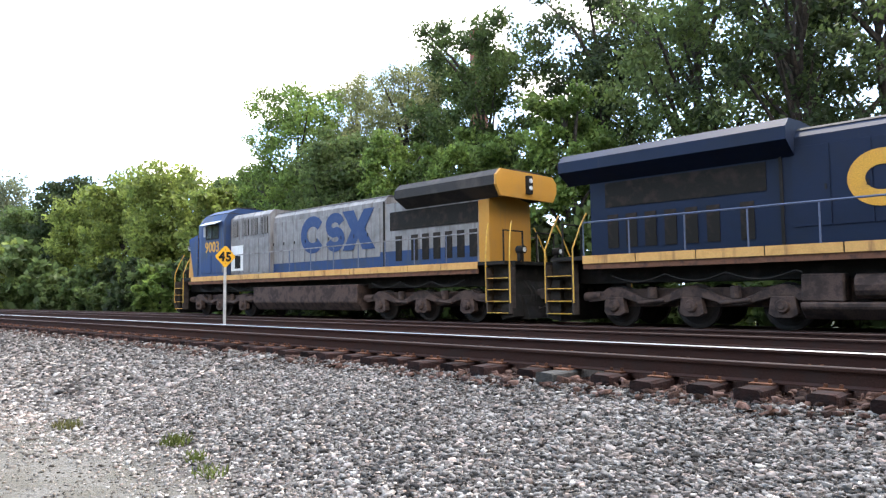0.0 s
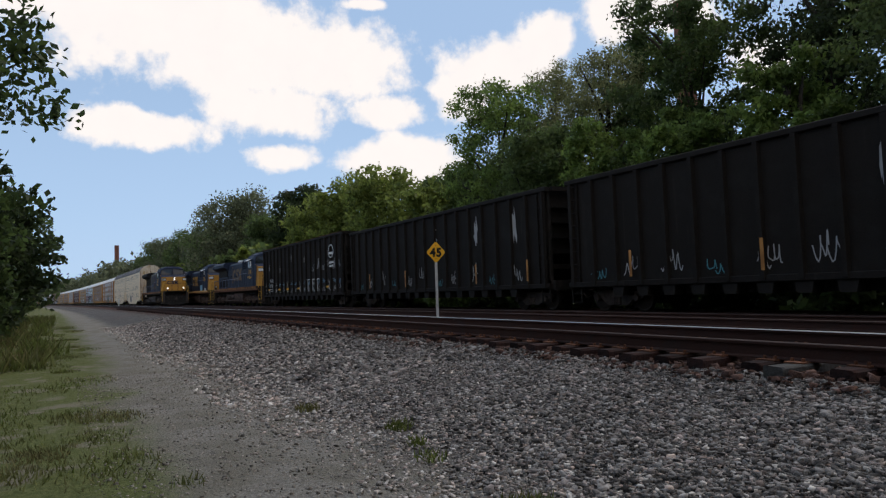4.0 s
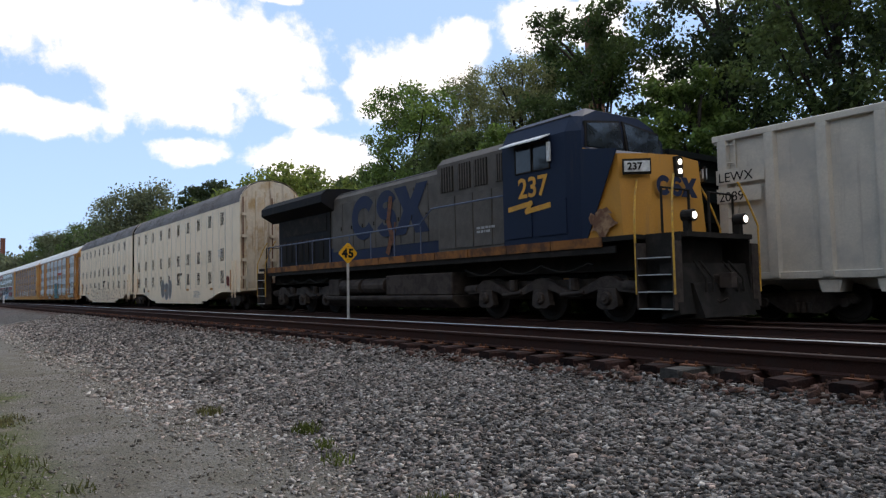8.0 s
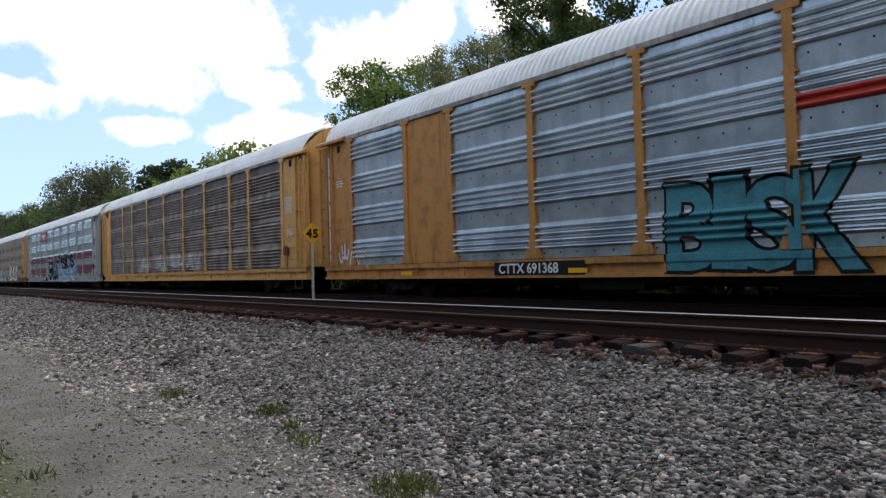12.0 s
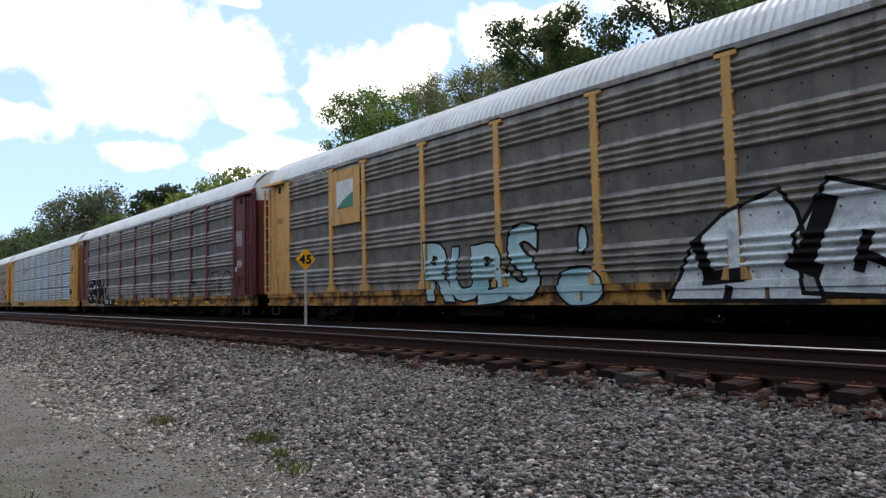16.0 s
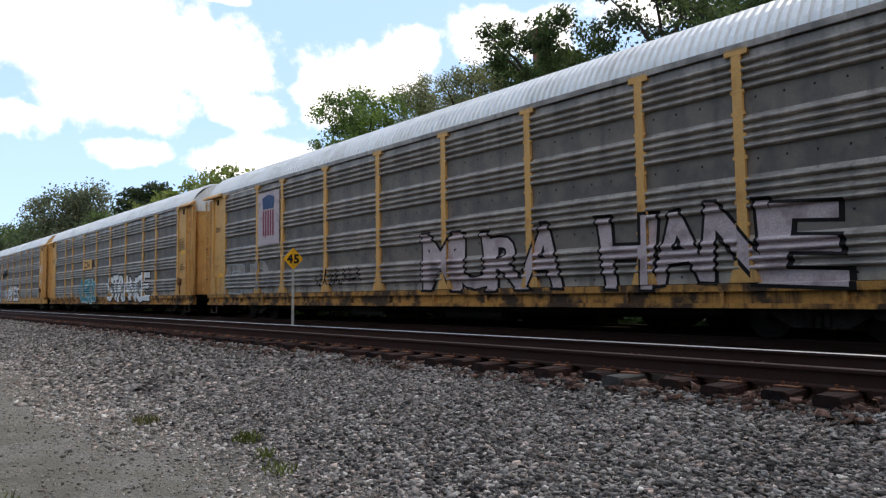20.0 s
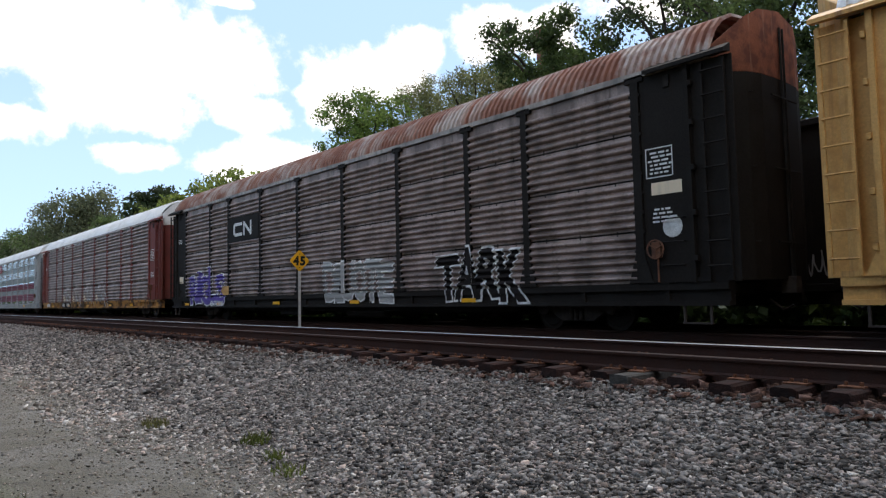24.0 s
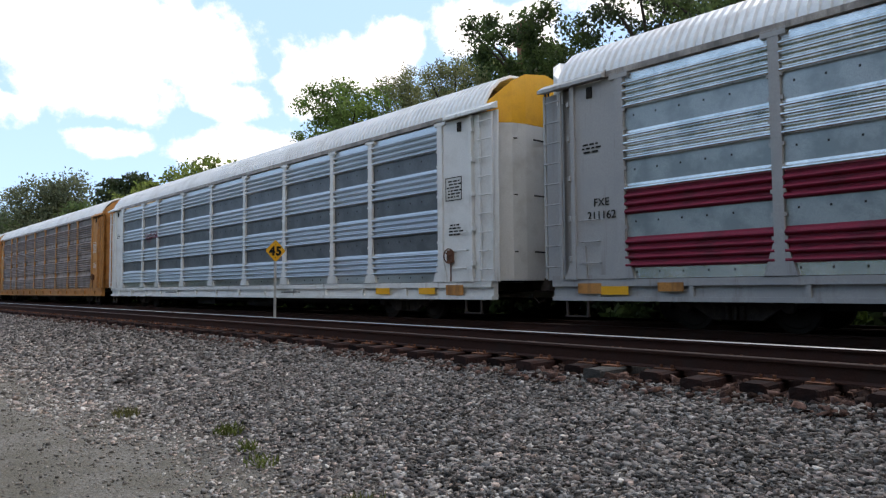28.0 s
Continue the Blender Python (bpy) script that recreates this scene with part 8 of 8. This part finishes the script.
# ---- grass ----
def grass(name, label, spots, seed, height=(0.04, 0.12)):
    """Blades round some spots: (x, q, radius, number)."""
    g = np.random.default_rng(seed)
    P = []
    for x, q, r, n in spots:
        a, d = g.uniform(0, 2 * np.pi, n), r * g.random(n) ** 0.7
        bx, bq = x + 1.5 * d * np.cos(a), q + d * np.sin(a)
        bz = np.array([ground_z(u, v + bend(u)) for u, v in zip(bx, bq)])
        by = bq + np.array([bend(u) for u in bx])
        h = g.uniform(height[0], height[1], n)
        t = g.uniform(0, 2 * np.pi, n)
        w = 0.006 + 0.05 * h
        lean = g.normal(0, 0.5, (n, 2)) * h[:, None]
        dx, dy = w * np.cos(t), w * np.sin(t)
        P.append(np.stack([np.stack([bx - dx, by - dy, bz - 0.01], 1), np.stack([bx + dx, by + dy, bz - 0.01], 1), np.stack([bx + lean[:, 0] + dx * 0.2, by + lean[:, 1] + dy * 0.2, bz + h], 1),
                           np.stack([bx + lean[:, 0] - dx * 0.2, by + lean[:, 1] - dy * 0.2, bz + h], 1)], 1).reshape(-1, 3))
    P = np.concatenate(P)
    me = quad_mesh(name, P, np.arange(len(P)).reshape(-1, 4))
    me.materials.append(GRASS)
    return tagged(new(name, me), label, "grass", kind="stuff")


TUFTS = [(-6.95, 3.2, 0.13, 200), (-8.9, 2.8, 0.15, 160), (-6.2, 3.05, 0.11, 80), (-3.9, 2.75, 0.2, 300), (-5.6, 2.9, 0.15, 70), (-10.4, 0.2, 0.4, 300), (-7.5, 0.6, 0.3, 70), (-6.1, 0.9, 0.15, 30)]
for i, t in enumerate(TUFTS):
    grass("grass_tuft", "small tuft of short green grass in the gravel", [t], 70 + i, (0.03, 0.09))
g0 = random.Random(9)
field = [(-4 - 50 * g0.random() ** 1.6, g0.uniform(-6.5, 0.45) + 0.25 * g0.random(), g0.uniform(0.25, 0.7), 240) for _ in range(190)]
grass("grass_field", "patchy yellow-green grass beside the path", field, 5, (0.02, 0.065))
tall = [(-18 - 60 * g0.random(), g0.uniform(-8, -0.4), 0.6, 130) for _ in range(120)]
grass("tall_grass", "taller rough grass along the lineside", tall, 6, (0.15, 0.55))


# ---- trees and bushes ----
def leaf_cloud(name, centres, radii, per, size, seed, material, droop=0.0, narrow=1.0):
    """Clumps of small leaves: quads in all directions round clump centres."""
    g = np.random.default_rng(seed)
    c = np.repeat(np.array(centres), per, 0)
    r = np.repeat(np.array(radii), per)
    n = len(c)
    d = np.clip(g.normal(0, 0.5, (n, 3)), -1.05, 1.05) * r[:, None]
    d[:, 2] *= 0.75
    d[:, 2] -= droop * np.abs(g.normal(0, 1, n)) * r
    p = c + d
    a = g.normal(0, 1, (n, 3))
    a /= np.linalg.norm(a, axis=1)[:, None]
    b = np.cross(a, g.normal(0, 1, (n, 3)))
    b /= np.linalg.norm(b, axis=1)[:, None] + 1e-9
    s = size * g.uniform(0.6, 1.3, n)
    a, b = a * s[:, None], b * (s * 0.55 * narrow)[:, None]
    P = np.stack([p - a, p - b * 1.0, p + a, p + b], 1).reshape(-1, 3)
    me = quad_mesh(name, P, np.arange(len(P)).reshape(-1, 4))
    me.materials.append(material)
    return me


def make_tree(x, y, height, radius, kind, seed, label, base=None, density=1.0, leaf=None, low=0.22, name="tree", category="tree", lean=0.0, clumps=None, blunt=2.4, limbs=14):
    """A tapered, forking trunk and a crown of leaf clumps with gaps."""
    rnd = random.Random(seed)
    g = np.random.default_rng(seed)
    z0 = ground_z(x, y) - 0.1 if base is None else base
    thing = tagged(new(name), label, category)
    thing.matrix_basis = pose(x, y, z0)
    n = clumps or int(190 * density * max(0.7, min(1.6, radius / 3.2)))
    centres, radii = [], []
    mid, half = height * (1 + low) / 2, height * (1 - low) / 2
    # the crown is a heap of rounded boughs, each a shell of leafy twigs
    boughs = []
    count = max(9, int(30 * min(1.0, 0.4 + density * 0.5)))
    for k in range(count):
        u = -0.84 + 1.74 * (k + g.random()) / count
        wide = (1 - abs(u) ** blunt) ** (1 / blunt)
        a = k * 2.4 + g.uniform(-0.5, 0.5)
        rr = g.random() ** 0.42 * 0.8 * wide
        size = radius * g.uniform(0.34, 0.52)
        zz = min(mid + u * half, height - size * 0.7)
        boughs.append((rr * radius * math.cos(a) + lean * zz / height, rr * radius * math.sin(a), zz, size))
    for k in range(n):
        bx, by, bz, size = boughs[k % count]
        d = g.normal(0, 1, 3)
        d /= np.linalg.norm(d)
        rr = size * (0.35 + 0.7 * g.random() ** 0.7)
        centres.append((bx + d[0] * rr, by + d[1] * rr, bz + d[2] * rr * 0.8))
        radii.append(max(0.3, radius * g.uniform(0.13, 0.23)))
    per = int(95 * (1.0 if leaf is None else (0.15 / leaf) ** 1.25))
    leaf = leaf or 0.17
    crown = leaf_cloud("crown", centres, radii, per, leaf, seed, LEAF[kind], 0.5 if kind == "light" else 0.1, 0.6 if kind == "light" else 1.0)
    part("crown", crown, None, thing)
    b = Build()
    tr = max(0.12, 0.02 * height)
    pts = [Vector((0, 0, 0))]
    top = height * 0.8
    for i in range(1, 6):
        pts.append(Vector((lean * i / 5 * 0.8 + rnd.uniform(-0.12, 0.12) * i * 0.6, rnd.uniform(-0.1, 0.1) * i * 0.6, top * i / 5)))
    for i in range(5):
        b.tube(pts[i], pts[i + 1], tr * (1 - i * 0.17), 7, tr * (1 - (i + 1) * 0.17), False)
    trunk = part("trunk", b, M["bark"], thing)
    b = Build()
    for i in range(limbs):
        c = Vector(centres[rnd.randrange(len(centres))])
        f = min(0.92, max(0.25, c.z / height - 0.22))
        s = pts[0].lerp(pts[-1], f * height / top if f * height < top else 0.95)
        m = s.lerp(c, 0.5) + Vector((rnd.uniform(-0.2, 0.2), rnd.uniform(-0.2, 0.2), rnd.uniform(0.1, 0.5)))
        b.tube(s, m, tr * 0.38, 5, tr * 0.22, False)
        b.tube(m, c, tr * 0.22, 5, tr * 0.08, False)
    part("branchwork", b, M["bark"], thing)
    return thing


NAMES = dict(dome="dense dark green broadleaf tree behind the tracks", light="pale grey-green willow with thin drooping foliage", bright="fresh green broadleaf tree with airy crown",
             mid="mid-green broadleaf tree in the lineside wood", yellow="yellow-green young tree in the lineside thicket", dark="dark green tree with dense foliage", grey="grey-green rounded tree further along the line")
TREES = [
    (-22.2, 25.9, 15.5, 3.4, "dome"), (-30.4, 28.0, 15.7, 3.3, "light"), (-36.5, 24.5, 14.6, 3.7, "bright"), (-36.3, 29.0, 16.5, 3.2, "light"), (-29.4, 30.0, 16.4, 2.8, "mid"),
    (-55.6, 25.0, 12.2, 4.7, "yellow"), (-65.4, 25.0, 12.4, 3.8, "yellow"), (-88.8, 28.0, 15.5, 4.3, "dark"), (-111.9, 26.0, 17.8, 8.0, "grey"), (-46.7, 25.0, 9.9, 3.0, "yellow"),
    (-30.5, 23.0, 10.4, 3.0, "mid"), (-24.6, 23.0, 9.6, 2.5, "bright"), (-20.0, 23.0, 8.9, 2.3, "bright"), (-77.0, 26.0, 12.6, 4.2, "yellow"), (-98.0, 25.5, 13.0, 4.5, "mid"),
    (-133.0, 27.0, 14.5, 6.0, "mid"), (-164.9, 28.0, 16.4, 6.0, "mid"), (-195.0, 29.0, 17.5, 6.5, "grey"), (-225.1, 30.0, 19.0, 7.2, "mid"),
    (-15.8, 24.0, 10.0, 2.4, "bright"), (-11.3, 26.0, 16.4, 4.6, "mid"), (-8.6, 30.0, 17.0, 4.4, "dark"), (-7.4, 25.0, 14.5, 3.6, "dark"), (-5.8, 29.5, 16.5, 3.8, "dark"), (-2.4, 24.5, 13.5, 3.2, "mid"), (1.5, 26.0, 13.0, 3.6, "mid"),
    (-17.2, 29.0, 17.0, 3.6, "dark"), (-43.0, 27.0, 10.5, 3.4, "mid"), (-50.0, 28.0, 11.0, 3.6, "mid"), (6.0, 25.0, 13.5, 4.0, "dark"),
]
for i, (x, y, h, r, kind) in enumerate(TREES):
    far = x < -80
    thin = 1.15 if kind == "light" else (0.95 if kind == "bright" else 1.1)
    if x > -18:
        thin = 0.95 if x < -12 else (0.7 if x < -11 else 0.3)
    make_tree(x, y + (0 if x > -100 else bend(x)), h + 0.4, r, kind, 300 + i, NAMES[kind], density=thin * (1.35 if far else 1.0), leaf=0.22 if far else (0.2 if x < -40 else 0.115), low=0.25 if x == -11.3 else (0.16 if kind != "light" else 0.22),
              limbs=30 if x > -18 else 16)
rnd = random.Random(77)
x = 9.0
i = 0
while x > -330:
    near = x > -70
    h = rnd.uniform(3.0, 5.2) if near else rnd.uniform(5, 9)
    kind = rnd.choice(("mid", "bright", "yellow", "dark", "mid"))
    y = 21.3 + rnd.uniform(-0.5, 1.6)
    make_tree(x, y + bend(x), h, (1.7 if near else 3.2) * rnd.uniform(0.85, 1.2), kind, 500 + i, {"mid": "leafy green shrub at the foot of the wood", "bright": "fresh green shrub at the foot of the wood", "yellow": "yellow-green shrub at the foot of the wood", "dark": "dark green shrub at the foot of the wood"}[kind], low=-0.2,
              density=0.6, leaf=0.24 if near else 0.5, name="shrub", category="shrub")
    x -= (2.3 if near else 6.5) * rnd.uniform(0.8, 1.2)
    i += 1
# woods that run on along the line to the left, as far as one can see
cs, rs = [], []
rnd = random.Random(5)
for k in range(460):
    x = -250 - 650 * rnd.random() ** 1.3
    y = 24 + rnd.uniform(-1, 16) + bend(x)
    h = rnd.uniform(12, 17)
    for _ in range(5):
        cs.append((x + rnd.uniform(-3, 3), y + rnd.uniform(-3, 3), ground_z(x, y) + h * rnd.uniform(0.2, 1)))
        rs.append(rnd.uniform(1.6, 3.0))
far = leaf_cloud("far_woods", cs, rs, 26, 0.8, 3, LEAF["grey"])
tagged(new("far_woods", far), "distant green woods along the far end of the line", "woods", kind="stuff")
cs, rs = [], []
for k in range(170):
    x = -70 - 700 * rnd.random() ** 1.5
    y = -9 - rnd.uniform(0, 14) + bend(x)
    h = rnd.uniform(7, 13)
    for _ in range(6):
        cs.append((x + rnd.uniform(-3, 3), y + rnd.uniform(-3, 3), ground_z(x, y) + h * rnd.uniform(0.05, 1)))
        rs.append(rnd.uniform(1.4, 2.6))
far = leaf_cloud("lineside_woods", cs, rs, 30, 0.6, 4, LEAF["mid"])
tagged(new("lineside_woods", far), "green woods on the near side of the line", "woods", kind="stuff")
# the tree whose branches hang in beside the path, and what stands round and behind it
make_tree(-21.5, -4.3, 13.5, 4.5, "dome", 901, "dark broadleaf tree with branches hanging over the path", low=0.25, leaf=0.15, density=0.5)
make_tree(-29.0, -4.6, 5.0, 3.4, "dome", 902, "dark bushy tree beside the grass", low=0.05, leaf=0.15)
make_tree(-44.0, -4.6, 7.5, 3.9, "dark", 903, "dark leafy tree at the edge of the grass", low=0.03, leaf=0.2)
make_tree(-60.0, -5.5, 9.0, 4.5, "mid", 904, "green leafy tree at the edge of the grass", low=0.03, leaf=0.25)
# unseen row added behind the camera: blocks low sky, mirrors dark in the sheets
for i in range(13):
    make_tree(-44 + i * 8.0, -32 - 3.5 * (i % 3), 7 + (i * 7) % 4, 4.4, ("mid", "dome", "dark")[i % 3], 950 + i, "unseen broadleaf tree added behind the path to close off the low sky", low=0.1, leaf=0.5, density=0.7)
# unseen trees added behind the camera to keep skylight off the right side
for i, (x, y, h) in enumerate(((-1.5, -9.5, 13.5), (4.0, -7.5, 14.5), (9.5, -6.5, 15.0), (15.0, -5.0, 14.0), (20.5, -2.5, 14.5), (8.0, -13.0, 16.0))):
    make_tree(x, y, h, 4.6, ("dome", "mid")[i % 2], 980 + i, "unseen broadleaf tree added behind the path to shade the right side", low=0.12, leaf=0.45, density=1.3)

# ---- sign, posts, chimneys ----
def speed_sign(x, y, z):
    sign = tagged(new("speed_sign"), "yellow diamond speed sign with black 45 on a grey post", "sign")
    sign.matrix_basis = pose(x, y, ground_z(x, y), 0, 0.6, 0)
    h = z - ground_z(x, y)
    b = Build()
    b.add([(-0.03, -0.025, -0.3), (-0.03, 0.025, -0.3), (0.0, 0.045, -0.3), (0.0, -0.045, -0.3), (-0.03, -0.025, h + 0.2), (-0.03, 0.025, h + 0.2), (0.0, 0.045, h + 0.2), (0.0, -0.045, h + 0.2)],
          [(0, 1, 2, 3), (7, 6, 5, 4), (0, 4, 5, 1), (1, 5, 6, 2), (2, 6, 7, 3), (3, 7, 4, 0)])
    part("post", b, M["post_grey"], sign)
    r = 0.335
    c = 0.03
    outline = [(0, -r + c), (c, -r + c), (r - c, -c), (r - c, c), (c, r - c), (-c, r - c), (-r + c, c), (-r + c, -c), (-c, -r + c)][1:]
    plate = part("sign_plate", Build().prism([(a, h + q) for a, q in outline], 0.004, 0.012), M["sign_yellow"], sign, "yellow diamond plate")
    for digit, y0 in (("4", -0.2), ("5", 0.01)):
        part("digit", letters(digit, 0.36, M["text_black"], 0.016), None, plate, "black painted digit", at=pose(0.018, y0, h - 0.125, 0, 0, 90))
    for q in (-0.2, 0.2):
        part("bolt", Build().tube((0.01, 0, h + q), (0.022, 0, h + q), 0.014, 6), M["plate"], plate)


speed_sign(-18.55, 9.95, 1.8)

post = tagged(new("marker_post"), "small white marker post between the tracks", "post")
post.matrix_basis = pose(-131.7, 8.42, -0.4)
part("shaft", Build().slab(-0.12, 0.12, -0.12, 0.12, 0, 1.5, 0.03), M["white_paint"], post)


def chimney(x, y, top, r, label):
    ob = tagged(new("brick_chimney"), label, "chimney")
    ob.matrix_basis = pose(x, y, -1)
    b = Build()
    b.tube((0, 0, 0), (0, 0, top), r * 1.25, 20, r)
    part("shaft", b, M["brick"], ob)
    b = Build()
    b.tube((0, 0, top - 1.2), (0, 0, top - 0.9), r * 1.06, 20, r * 1.14)
    b.tube((0, 0, top - 0.4), (0, 0, top + 0.05), r * 1.14, 20, r * 1.08)
    part("crown_ring", b, M["brick"], ob, "corbelled brick ring")


chimney(-319.0, 19.8, 24.9, 0.85, "slender distant brick chimney above the woods")
chimney(-39.2, 45.0, 24.6, 0.72, "brick chimney top rising behind a dark tree")

log = tagged(new("dead_branch"), "pale dead branch lying before the shrubs", "branch")
log.matrix_basis = pose(-54.0, 19.9, ground_z(-54, 19.9))
b = Build()
b.pipe([(-2.2, 0, 0.1), (-0.8, 0.1, 0.6), (0.4, 0, 0.85), (1.4, -0.1, 0.3)], 0.07)
b.pipe([(0.4, 0, 0.85), (1.0, 0.3, 1.3)], 0.04)
part("wood", b, M["post_grey"], log)

# ---- how the trains run ----
RUN_A = [(0, 32.2), (1, 9.7), (2, -12.8), (3, -36.0), (4, -59.1), (5, -82.4), (6, -105.9), (7, -129.3)]


def run_a(t):
    """Where the rear of the third locomotive of the far train is."""
    for (a, sa), (b, sb) in zip(RUN_A, RUN_A[1:]):
        if t <= b:
            return sa + (sb - sa) * (t - a) / (b - a)
    return RUN_A[-1][1] - 23.4 * (t - RUN_A[-1][0])


def run_b(t):
    """Where the gap behind the cream twin car of the middle train is."""
    return -12.53 + 20.32 * (t - 11.0)


def motions():
    times = [0, 0.1] + list(range(1, 28)) + [27.9, 28]
    for ob, s, train, flip in cars:
        turn = pose(0, 0, 0, 0, 0, flip)
        if train == "A":
            walk(ob, [(t, on_track(s + run_a(t), T3, Z3) @ turn) for t in times])
        else:
            walk(ob, [(t, on_track(s + run_b(t), T2, Z2) @ turn) for t in times])


motions()
